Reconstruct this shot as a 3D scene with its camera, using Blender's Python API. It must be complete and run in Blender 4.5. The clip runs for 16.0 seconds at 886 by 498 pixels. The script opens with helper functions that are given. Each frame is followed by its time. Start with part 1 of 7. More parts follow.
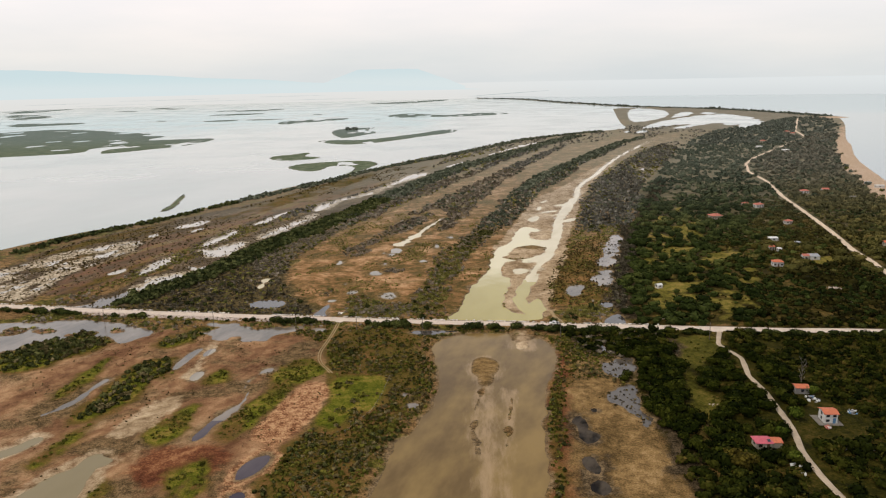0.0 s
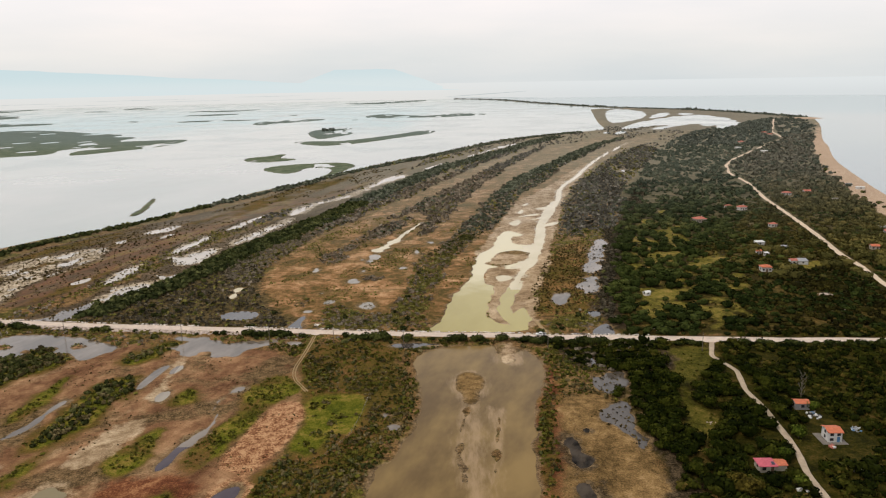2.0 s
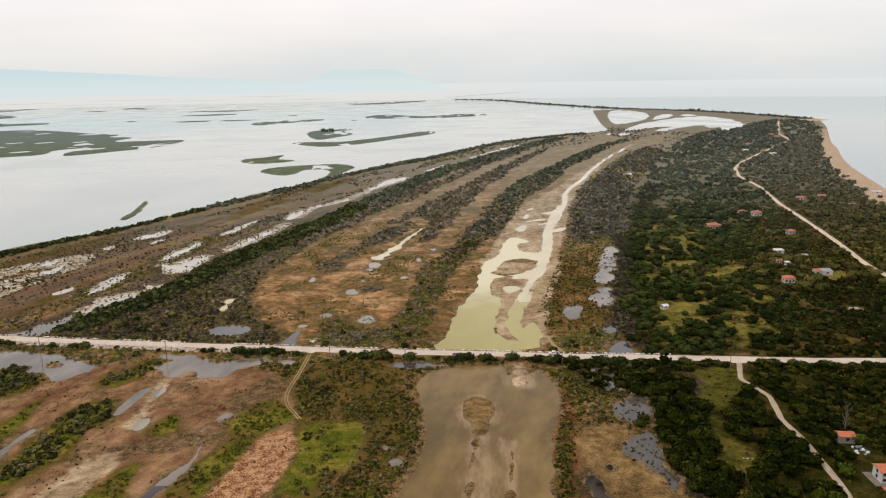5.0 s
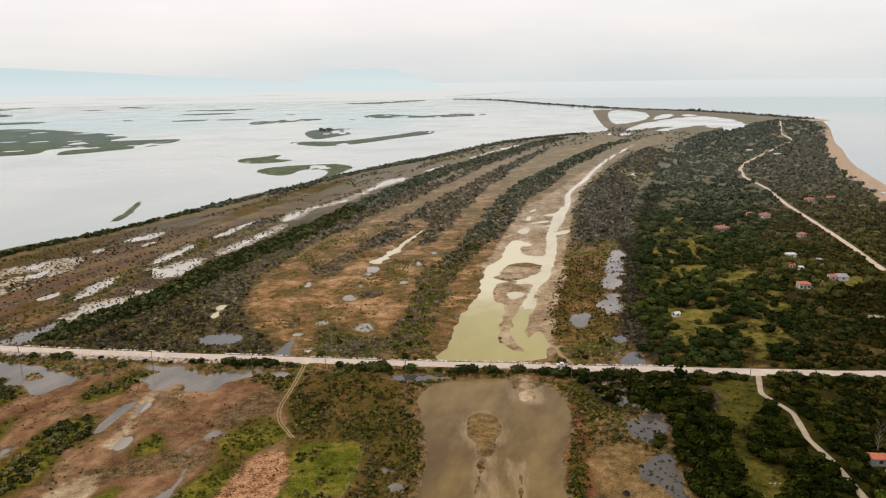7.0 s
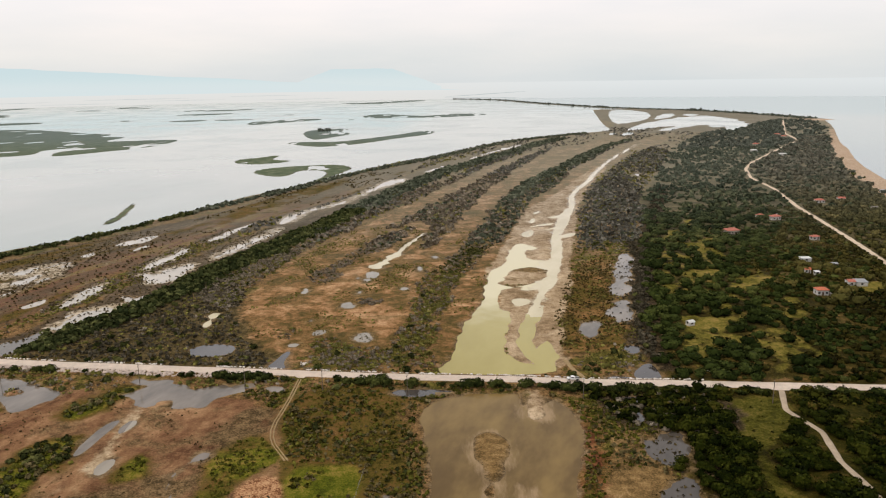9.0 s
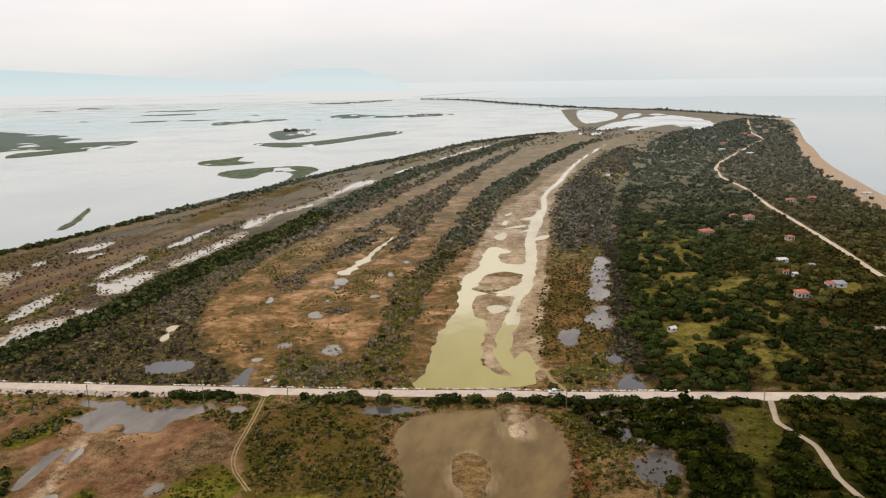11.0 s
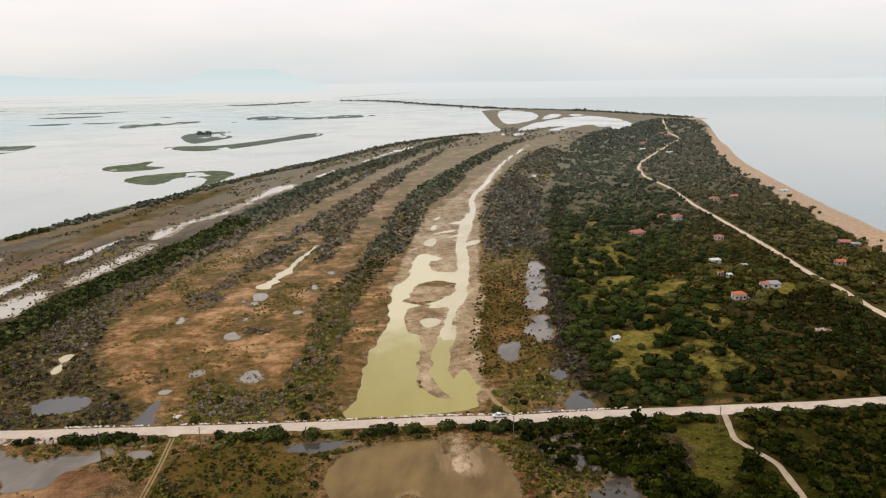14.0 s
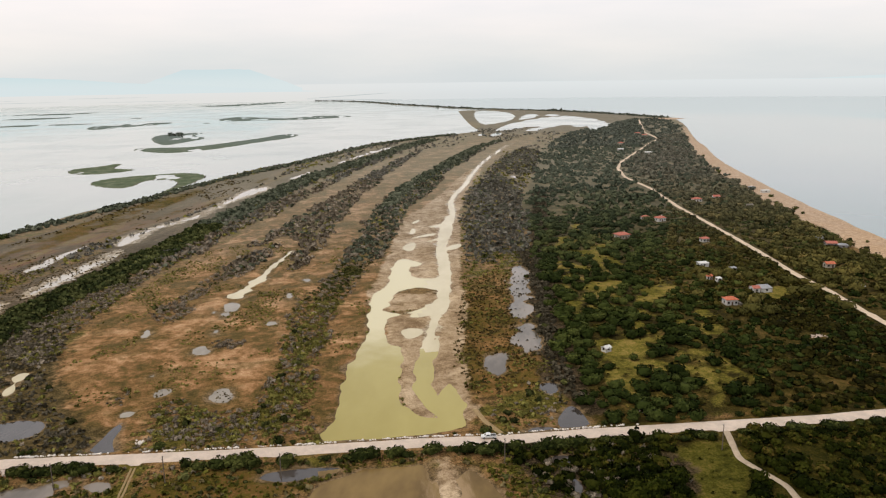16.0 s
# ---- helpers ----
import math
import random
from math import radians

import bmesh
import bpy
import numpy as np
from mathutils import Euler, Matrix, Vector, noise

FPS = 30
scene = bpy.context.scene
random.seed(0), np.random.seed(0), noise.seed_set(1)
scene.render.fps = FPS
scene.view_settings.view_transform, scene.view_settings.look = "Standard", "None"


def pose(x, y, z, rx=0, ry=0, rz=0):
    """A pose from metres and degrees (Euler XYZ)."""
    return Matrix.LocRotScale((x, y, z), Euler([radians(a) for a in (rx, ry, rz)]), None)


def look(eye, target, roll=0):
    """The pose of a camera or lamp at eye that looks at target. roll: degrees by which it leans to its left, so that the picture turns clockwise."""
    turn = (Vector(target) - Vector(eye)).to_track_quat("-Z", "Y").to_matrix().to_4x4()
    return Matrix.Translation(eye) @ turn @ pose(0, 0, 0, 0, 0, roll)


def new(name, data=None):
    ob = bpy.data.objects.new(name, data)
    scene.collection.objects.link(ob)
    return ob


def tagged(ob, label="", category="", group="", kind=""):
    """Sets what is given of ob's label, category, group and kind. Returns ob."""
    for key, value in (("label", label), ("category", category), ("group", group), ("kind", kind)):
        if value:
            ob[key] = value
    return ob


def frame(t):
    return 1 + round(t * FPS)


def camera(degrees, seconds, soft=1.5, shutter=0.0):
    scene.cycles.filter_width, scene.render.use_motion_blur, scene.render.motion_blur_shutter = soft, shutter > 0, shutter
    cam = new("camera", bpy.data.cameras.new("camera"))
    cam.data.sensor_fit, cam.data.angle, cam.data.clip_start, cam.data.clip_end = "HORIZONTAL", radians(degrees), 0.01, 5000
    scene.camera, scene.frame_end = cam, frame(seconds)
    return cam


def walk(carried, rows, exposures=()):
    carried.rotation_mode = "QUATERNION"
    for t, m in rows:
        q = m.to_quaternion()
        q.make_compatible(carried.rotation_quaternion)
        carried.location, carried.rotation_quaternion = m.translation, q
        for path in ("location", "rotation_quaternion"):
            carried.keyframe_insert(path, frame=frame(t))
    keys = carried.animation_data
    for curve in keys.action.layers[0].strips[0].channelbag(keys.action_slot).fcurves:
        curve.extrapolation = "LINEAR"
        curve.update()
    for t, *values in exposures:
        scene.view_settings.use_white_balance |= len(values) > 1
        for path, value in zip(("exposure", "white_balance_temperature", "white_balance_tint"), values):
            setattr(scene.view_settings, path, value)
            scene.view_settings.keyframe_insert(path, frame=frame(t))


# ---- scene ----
# ------------------------------------------------------------ camera
cam = camera(63.49, 16.0, soft=1.2)
# seconds, x, y, z, heading, angle below the horizon, lean
PATH = [
    (0.0, -0.00, 0.00, 125.00, -0.000, 13.302, -1.121),
    (0.5, -0.46, 4.34, 125.10, 0.384, 13.289, -1.118),
    (1.0, -0.86, 8.69, 125.12, 1.198, 13.304, -1.069),
    (1.5, -1.24, 13.08, 125.05, 1.798, 13.302, -1.065),
    (2.0, -1.52, 17.50, 124.97, 1.805, 13.298, -1.012),
    (2.5, -1.79, 21.94, 124.99, 1.807, 13.283, -0.990),
    (3.0, -2.09, 26.37, 124.99, 1.778, 13.274, -0.934),
    (3.5, -2.43, 30.79, 124.88, 1.802, 13.257, -0.919),
    (4.0, -2.71, 35.23, 124.65, 1.795, 13.254, -0.885),
    (6.5, -4.17, 57.17, 123.01, 1.967, 13.275, -0.756),
    (7.0, -4.41, 61.56, 122.64, 1.985, 13.279, -0.729),
    (7.5, -4.67, 65.92, 122.28, 1.999, 13.272, -0.757),
    (8.0, -4.92, 70.32, 122.00, 1.963, 13.268, -0.752),
    (8.5, -5.17, 74.76, 121.74, 1.951, 13.263, -0.802),
    (9.0, -5.44, 79.06, 121.44, 2.035, 13.275, -0.816),
    (11.5, -6.49, 100.66, 120.11, 5.595, 13.301, -0.775),
    (12.0, -6.61, 105.04, 119.81, 6.650, 13.298, -0.754),
    (12.5, -6.63, 109.41, 119.51, 7.690, 13.300, -0.768),
    (13.0, -6.62, 113.79, 119.22, 8.725, 13.287, -0.742),
    (13.5, -6.60, 118.22, 118.95, 9.754, 13.280, -0.746),
    (14.0, -6.54, 122.64, 118.66, 10.860, 13.277, -0.746),
    (14.5, -6.42, 127.05, 118.34, 12.182, 13.281, -0.737),
    (15.0, -6.20, 131.45, 118.04, 12.817, 13.275, -0.724),
    (15.5, -5.95, 135.88, 117.80, 12.841, 13.265, -0.761),
    (16.0, -5.58, 140.32, 117.54, 12.792, 13.260, -0.756),
]


def aim(x, y, z, yaw, down, lean):
    """A camera pose from its place, heading clockwise from north, angle below the horizon and lean."""
    h, d = radians(yaw), radians(down)
    ahead = Vector((math.sin(h) * math.cos(d), math.cos(h) * math.cos(d), -math.sin(d)))
    return look((x, y, z), Vector((x, y, z)) + ahead, lean)


walk(cam, [(t, aim(*r)) for t, *r in PATH], exposures=[(0.0, 0.0), (16.0, 0.0)])

# ------------------------------------------------------------ sky and sun
SUN_HIGH, SUN_TURN = 66.0, 255.0
world = bpy.data.worlds.new("overcast_sky")
scene.world = world
world.use_nodes = True
wn, wl = world.node_tree.nodes, world.node_tree.links
wn.clear()


def wnode(kind, **sets):
    n = wn.new(kind)
    for k, v in sets.items():
        n.inputs[k].default_value = v
    return n


sky = wn.new("ShaderNodeTexSky")
sky.sky_type, sky.sun_disc = "NISHITA", False
sky.sun_elevation, sky.sun_rotation = radians(SUN_HIGH), radians(SUN_TURN)
sky.dust_density, sky.air_density = 4.0, 1.0
coord = wn.new("ShaderNodeTexCoord")
stretch = wnode("ShaderNodeMapping", Scale=(1.6, 1.6, 9.0))
cloud = wnode("ShaderNodeTexNoise", Scale=1.7, Detail=6.0, Roughness=0.55)
wl.new(coord.outputs["Generated"], stretch.inputs["Vector"])
wl.new(stretch.outputs["Vector"], cloud.inputs["Vector"])
split = wn.new("ShaderNodeSeparateXYZ")
wl.new(coord.outputs["Generated"], split.inputs[0])
height = wn.new("ShaderNodeValToRGB")
height.color_ramp.elements[0].position, height.color_ramp.elements[0].color = 0.0, (0.755, 0.80, 0.815, 1)
height.color_ramp.elements[1].position, height.color_ramp.elements[1].color = 0.13, (0.965, 0.88, 0.87, 1)
for p, c in ((0.03, (0.81, 0.825, 0.825)), (0.065, (0.885, 0.85, 0.845)), (0.3, (0.84, 0.805, 0.78)), (0.6, (0.53, 0.52, 0.51)), (1.0, (0.43, 0.425, 0.42))):
    height.color_ramp.elements.new(p).color = (*c, 1)
wl.new(split.outputs["Z"], height.inputs[0])
veil = wn.new("ShaderNodeValToRGB")
veil.color_ramp.elements[0].position, veil.color_ramp.elements[0].color = 0.35, (0.93, 0.938, 0.94, 1)
veil.color_ramp.elements[1].position, veil.color_ramp.elements[1].color = 0.7, (1.06, 1.02, 0.995, 1)
wl.new(cloud.outputs[0], veil.inputs[0])
mul = wn.new("ShaderNodeMixRGB")
mul.blend_type, mul.inputs[0].default_value = "MULTIPLY", 1.0
wl.new(height.outputs[0], mul.inputs[1])
wl.new(veil.outputs[0], mul.inputs[2])
clear_sky = wnode("ShaderNodeBackground", Strength=0.05)
cloud_sky = wnode("ShaderNodeBackground", Strength=0.92)
both, wout = wn.new("ShaderNodeAddShader"), wn.new("ShaderNodeOutputWorld")
wl.new(sky.outputs[0], clear_sky.inputs[0])
wl.new(mul.outputs[0], cloud_sky.inputs[0])
wl.new(clear_sky.outputs[0], both.inputs[0])
wl.new(cloud_sky.outputs[0], both.inputs[1])
wl.new(both.outputs[0], wout.inputs[0])

sun = new("sun", bpy.data.lights.new("sun", "SUN"))
sun.data.energy, sun.data.angle, sun.data.color = 1.2, radians(10), (1.0, 0.93, 0.82)
sun_from = Vector((math.sin(radians(SUN_TURN)) * math.cos(radians(SUN_HIGH)), math.cos(radians(SUN_TURN)) * math.cos(radians(SUN_HIGH)), math.sin(radians(SUN_HIGH))))
sun.matrix_world = look(sun_from * 500, (0, 0, 0))

# ------------------------------------------------------------ materials


class Mat:
    """A node material with short calls for the usual nodes."""

    def __init__(self, name):
        self.m = bpy.data.materials.new(name)
        self.m.use_nodes = True
        self.n, self.l = self.m.node_tree.nodes, self.m.node_tree.links
        self.p = self.n["Principled BSDF"]
        self.pos = self.n.new("ShaderNodeNewGeometry").outputs["Position"]

    def put(self, sock, v):
        if isinstance(v, bpy.types.NodeSocket):
            self.l.new(v, sock)
        elif isinstance(v, (tuple, list)) and len(v) == 3 and sock.type == "RGBA":
            sock.default_value = (*v, 1)
        else:
            sock.default_value = v

    def noise(self, scale, detail=3.0, rough=0.55, stretch=None, vec=None):
        t = self.n.new("ShaderNodeTexNoise")
        t.inputs["Scale"].default_value, t.inputs["Detail"].default_value, t.inputs["Roughness"].default_value = scale, detail, rough
        v = vec or self.pos
        if stretch:
            for key, value in (("Rotation", (0, 0, radians(stretch[1]))), ("Scale", stretch[0])):
                k = self.n.new("ShaderNodeMapping")
                k.inputs[key].default_value = value
                self.l.new(v, k.inputs[0])
                v = k.outputs[0]
        self.l.new(v, t.inputs["Vector"])
        return t.outputs[0]

    def attr(self, name):
        a = self.n.new("ShaderNodeAttribute")
        a.attribute_name = name
        return a.outputs["Fac"]

    def math(self, op, a, b=0.0, c=0.0):
        k = self.n.new("ShaderNodeMath")
        k.operation = op
        for s, v in zip(k.inputs, (a, b, c)):
            self.put(s, v)
        return k.outputs[0]

    def step(self, v, lo, hi, a=0.0, b=1.0):
        k = self.n.new("ShaderNodeMapRange")
        k.interpolation_type = "SMOOTHSTEP"
        for s, x in zip(k.inputs, (v, lo, hi, a, b)):
            self.put(s, x)
        return k.outputs[0]

    def mix(self, f, a, b, how="MIX"):
        k = self.n.new("ShaderNodeMixRGB")
        k.blend_type = how
        for s, v in zip(k.inputs, (f, a, b)):
            self.put(s, v)
        return k.outputs[0]

    def ramp(self, f, *stops):
        k = self.n.new("ShaderNodeValToRGB")
        r = k.color_ramp
        while len(r.elements) < len(stops):
            r.elements.new(0.5)
        for el, (p, c) in zip(r.elements, stops):
            el.position, el.color = p, (*c, 1)
        self.put(k.inputs[0], f)
        return k.outputs[0]

    def random(self):
        return self.n.new("ShaderNodeObjectInfo").outputs["Random"]

    def island(self):
        return self.n.new("ShaderNodeNewGeometry").outputs["Random Per Island"]

    def bump(self, h, strength=0.3, dist=0.1):
        k = self.n.new("ShaderNodeBump")
        k.inputs["Strength"].default_value, k.inputs["Distance"].default_value = strength, dist
        self.l.new(h, k.inputs["Height"])
        self.l.new(k.outputs[0], self.p.inputs["Normal"])

    def done(self, color, rough=0.8, metal=0.0, spec=0.4):
        self.put(self.p.inputs["Base Color"], color)
        self.put(self.p.inputs["Roughness"], rough)
        self.put(self.p.inputs["Metallic"], metal)
        self.put(self.p.inputs["Specular IOR Level"], spec)
        return self.m


def ground_material():
    m = Mat("salt_marsh_ground")
    warp = m.n.new("ShaderNodeVectorMath")
    warp.operation = "MULTIPLY_ADD"
    wob = m.n.new("ShaderNodeTexNoise")
    wob.inputs["Scale"].default_value, wob.inputs["Detail"].default_value = 0.03, 3.0
    m.l.new(m.pos, wob.inputs["Vector"])
    m.l.new(wob.outputs["Color"], warp.inputs[0])
    warp.inputs[1].default_value = (26, 26, 0)
    m.l.new(m.pos, warp.inputs[2])
    bent = warp.outputs[0]
    big, mid, fine, grit = m.noise(0.012, 4), m.noise(0.06, 5, 0.6), m.noise(0.33, 5, 0.68), m.noise(1.5, 4, 0.7)
    swirl = m.noise(0.045, 6, 0.62, ((1.0, 0.75, 1), 17), bent)
    ragged = m.math("ADD", m.math("MULTIPLY", m.math("SUBTRACT", mid, 0.5), 18.0), m.math("MULTIPLY", m.math("SUBTRACT", fine, 0.5), 10.0))

    def both(a, b, k=0.5):
        return m.math("ADD", m.math("MULTIPLY", a, 1 - k), m.math("MULTIPLY", b, k))

    def sharp(v, lo, hi):
        k = m.n.new("ShaderNodeMapRange")
        for s, x in zip(k.inputs, (v, lo, hi, 0.0, 1.0)):
            m.put(s, x)
        return k.outputs[0]

    def mask(name, soft=1.5, wild=1.0, shift=0.0):
        v = m.math("MULTIPLY_ADD", ragged, wild, m.attr(name))
        return m.step(v, shift - soft, shift + soft)

    mottle = sharp(both(fine, grit, 0.5), 0.395, 0.605)
    swirl = sharp(both(swirl, m.noise(0.14, 5, 0.6, None, bent), 0.4), 0.40, 0.60)
    streak = sharp(m.noise(0.06, 6, 0.65, ((1, 0.14, 1), 19)), 0.37, 0.63)
    scrub = m.ramp(mottle, (0.12, (0.055, 0.037, 0.016)), (0.4, (0.14, 0.088, 0.038)), (0.62, (0.215, 0.13, 0.06)), (0.9, (0.32, 0.20, 0.10)))
    olive = m.ramp(mottle, (0.12, (0.028, 0.028, 0.007)), (0.5, (0.085, 0.078, 0.017)), (0.88, (0.17, 0.145, 0.036)))
    scrub = m.mix(m.step(swirl, 0.4, 0.85), scrub, olive)
    wood = m.ramp(both(mottle, sharp(mid, 0.35, 0.65)), (0.15, (0.014, 0.012, 0.003)), (0.45, (0.042, 0.035, 0.008)), (0.65, (0.078, 0.06, 0.015)), (0.88, (0.16, 0.10, 0.036)))
    red = m.ramp(both(streak, mottle, 0.35), (0.08, (0.055, 0.037, 0.023)), (0.3, (0.115, 0.075, 0.048)), (0.45, (0.16, 0.097, 0.062)), (0.55, (0.135, 0.06, 0.05)), (0.64, (0.19, 0.115, 0.065)), (0.76, (0.19, 0.15, 0.045)), (0.86, (0.16, 0.11, 0.07)), (0.95, (0.36, 0.29, 0.20)))
    marsh = m.ramp(both(mottle, swirl, 0.4), (0.15, (0.04, 0.038, 0.009)), (0.4, (0.115, 0.085, 0.02)), (0.6, (0.18, 0.098, 0.035)), (0.85, (0.29, 0.175, 0.08)))
    mud = m.ramp(both(both(swirl, streak, 0.45), mottle, 0.26), (0.1, (0.085, 0.040, 0.021)), (0.3, (0.155, 0.081, 0.045)), (0.5, (0.24, 0.137, 0.078)), (0.68, (0.335, 0.205, 0.12)), (0.9, (0.45, 0.305, 0.19)))
    band = m.noise(0.03, 5, 0.6, ((1, 0.3, 1), 22), bent)
    mud = m.mix(m.step(band, 0.53, 0.64, 0.0, 0.75), mud, m.ramp(mottle, (0.1, (0.17, 0.115, 0.066)), (0.5, (0.33, 0.235, 0.145)), (0.9, (0.47, 0.355, 0.235))))
    mud = m.mix(m.step(band, 0.46, 0.37, 0.0, 0.7), mud, m.ramp(mottle, (0.1, (0.05, 0.026, 0.015)), (0.5, (0.125, 0.066, 0.038)), (0.9, (0.22, 0.13, 0.075))))
    rust = m.ramp(both(mottle, swirl, 0.45), (0.1, (0.05, 0.019, 0.010)), (0.42, (0.115, 0.042, 0.022)), (0.68, (0.20, 0.085, 0.042)), (0.92, (0.34, 0.18, 0.095)))
    mud = m.mix(m.step(m.noise(0.03, 5, 0.65, None, bent), 0.46, 0.6), mud, m.ramp(mottle, (0.15, (0.055, 0.04, 0.02)), (0.5, (0.12, 0.082, 0.042)), (0.85, (0.23, 0.16, 0.09))))
    pink = m.ramp(mottle, (0.15, (0.115, 0.045, 0.02)), (0.45, (0.30, 0.155, 0.085)), (0.8, (0.50, 0.32, 0.19)))
    peach = m.ramp(both(swirl, mottle, 0.35), (0.08, (0.062, 0.052, 0.017)), (0.3, (0.125, 0.088, 0.032)), (0.46, (0.20, 0.115, 0.05)), (0.62, (0.32, 0.185, 0.095)), (0.8, (0.43, 0.27, 0.155)), (0.96, (0.55, 0.375, 0.235)))
    moss = m.ramp(mottle, (0.1, (0.055, 0.042, 0.013)), (0.5, (0.125, 0.088, 0.03)), (0.9, (0.22, 0.14, 0.06)))
    peach = m.mix(m.step(m.noise(0.055, 5, 0.62, None, bent), 0.48, 0.60, 0.0, 0.7), peach, moss)
    tan = m.ramp(both(mottle, swirl, 0.4), (0.1, (0.06, 0.041, 0.016)), (0.4, (0.145, 0.096, 0.041)), (0.65, (0.235, 0.155, 0.07)), (0.9, (0.34, 0.24, 0.125)))
    grey = m.ramp(both(mottle, streak, 0.4), (0.1, (0.03, 0.024, 0.016)), (0.45, (0.075, 0.058, 0.041)), (0.7, (0.125, 0.092, 0.063)), (0.92, (0.24, 0.185, 0.13)))
    turf = m.ramp(both(swirl, mottle, 0.6), (0.12, (0.024, 0.022, 0.004)), (0.32, (0.065, 0.054, 0.011)), (0.46, (0.115, 0.09, 0.02)), (0.58, (0.11, 0.07, 0.02)), (0.8, (0.16, 0.092, 0.034)), (0.95, (0.23, 0.14, 0.06)))
    heath = m.ramp(mottle, (0.1, (0.032, 0.025, 0.01)), (0.5, (0.08, 0.062, 0.026)), (0.85, (0.15, 0.112, 0.055)))
    # glade grass again, the dimness of the near ground put into its colour
    dim_grass = m.ramp(both(sharp(mid, 0.35, 0.65), mottle, 0.6), (0.1, (0.010, 0.011, 0.002)), (0.4, (0.024, 0.024, 0.003)), (0.62, (0.043, 0.039, 0.006)), (0.88, (0.09, 0.06, 0.018)))
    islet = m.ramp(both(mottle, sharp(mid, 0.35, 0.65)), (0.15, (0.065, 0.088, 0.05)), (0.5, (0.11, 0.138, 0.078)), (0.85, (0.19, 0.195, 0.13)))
    # far islets go bluish: distance haze put into their colour
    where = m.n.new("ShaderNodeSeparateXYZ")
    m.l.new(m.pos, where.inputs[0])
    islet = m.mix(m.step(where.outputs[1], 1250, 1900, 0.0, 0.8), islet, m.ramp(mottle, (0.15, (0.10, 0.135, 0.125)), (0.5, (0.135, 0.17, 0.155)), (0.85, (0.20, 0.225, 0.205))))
    grass = m.ramp(both(sharp(mid, 0.35, 0.65), mottle, 0.6), (0.1, (0.035, 0.043, 0.004)), (0.38, (0.075, 0.092, 0.008)), (0.6, (0.13, 0.132, 0.015)), (0.88, (0.25, 0.18, 0.05)))
    lawn = m.ramp(both(sharp(mid, 0.35, 0.65), mottle, 0.6), (0.1, (0.028, 0.031, 0.004)), (0.4, (0.062, 0.062, 0.009)), (0.62, (0.10, 0.092, 0.017)), (0.88, (0.17, 0.13, 0.04)))
    glade = m.ramp(both(sharp(mid, 0.35, 0.65), mottle, 0.6), (0.1, (0.05, 0.052, 0.009)), (0.4, (0.11, 0.102, 0.018)), (0.62, (0.18, 0.155, 0.034)), (0.88, (0.29, 0.205, 0.075)))
    salt = m.ramp(both(mottle, swirl, 0.35), (0.12, (0.14, 0.11, 0.075)), (0.4, (0.31, 0.26, 0.19)), (0.6, (0.44, 0.385, 0.31)), (0.85, (0.60, 0.545, 0.46)))
    silt = m.ramp(both(swirl, mottle, 0.5), (0.12, (0.17, 0.118, 0.072)), (0.35, (0.29, 0.215, 0.14)), (0.6, (0.40, 0.315, 0.22)), (0.88, (0.56, 0.46, 0.345)))
    wet = m.ramp(mottle, (0.15, (0.075, 0.053, 0.03)), (0.5, (0.15, 0.108, 0.06)), (0.85, (0.25, 0.18, 0.105)))
    dark = m.ramp(mottle, (0.15, (0.014, 0.011, 0.006)), (0.5, (0.042, 0.032, 0.019)), (0.85, (0.10, 0.075, 0.046)))
    beach = m.ramp(mottle, (0.1, (0.36, 0.25, 0.165)), (0.5, (0.46, 0.335, 0.235)), (0.9, (0.58, 0.45, 0.33)))
    # haze put into the ground's colour, stronger further north
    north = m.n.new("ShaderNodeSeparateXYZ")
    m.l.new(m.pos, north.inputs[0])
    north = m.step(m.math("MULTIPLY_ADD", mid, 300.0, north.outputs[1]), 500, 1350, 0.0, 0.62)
    c = scrub
    for name, col, soft_edge, wild in (("f_heath", heath, 4.0, 1.2), ("f_wood", wood, 3.0, 1.2), ("f_red", red, 3.0, 1.0), ("f_marsh", marsh, 3.0, 1.0), ("f_peach", peach, 3.5, 1.5), ("f_moss", moss, 2.5, 0.8), ("f_tan", tan, 1.5, 0.8), ("f_grey", grey, 3.0, 1.0), ("f_islet", islet, 2.0, 0.3), ("f_mud", mud, 1.5, 1.0), ("f_rust", rust, 2.5, 0.9),
                                       ("f_turf", turf, 2.5, 0.8), ("f_pink", pink, 1.2, 0.5), ("f_grass", grass, 1.5, 0.5), ("f_glade", glade, 2.0, 0.7), ("f_dim_grass", dim_grass, 3.0, 0.8), ("f_lawn", lawn, 2.0, 0.6), ("f_dark", dark, 2.0, 1.0), ("f_damp", wet, 1.6, 0.5), ("f_silt", silt, 1.5, 0.6),
                                       ("f_salt", salt, 1.6, 0.9), ("f_beach", beach, 2.0, 0.4)):
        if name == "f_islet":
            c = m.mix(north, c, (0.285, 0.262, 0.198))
        c = m.mix(mask(name, soft_edge, wild), c, col)
    c = m.mix(m.step(big, 0.35, 0.65, 0.0, 0.3), c, m.mix(1.0, c, (0.78, 0.76, 0.68), "MULTIPLY"))
    # warm tint on the near ground, gone where the painted haze sets in
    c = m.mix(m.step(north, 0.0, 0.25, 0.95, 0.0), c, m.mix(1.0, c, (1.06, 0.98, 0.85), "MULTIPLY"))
    damp = mask("f_damp", 1.6, 0.5)
    m.bump(both(fine, grit, 0.5), 0.8, 0.7)
    return m.done(c, m.step(damp, 0, 1, 0.95, 0.6), spec=0.05)


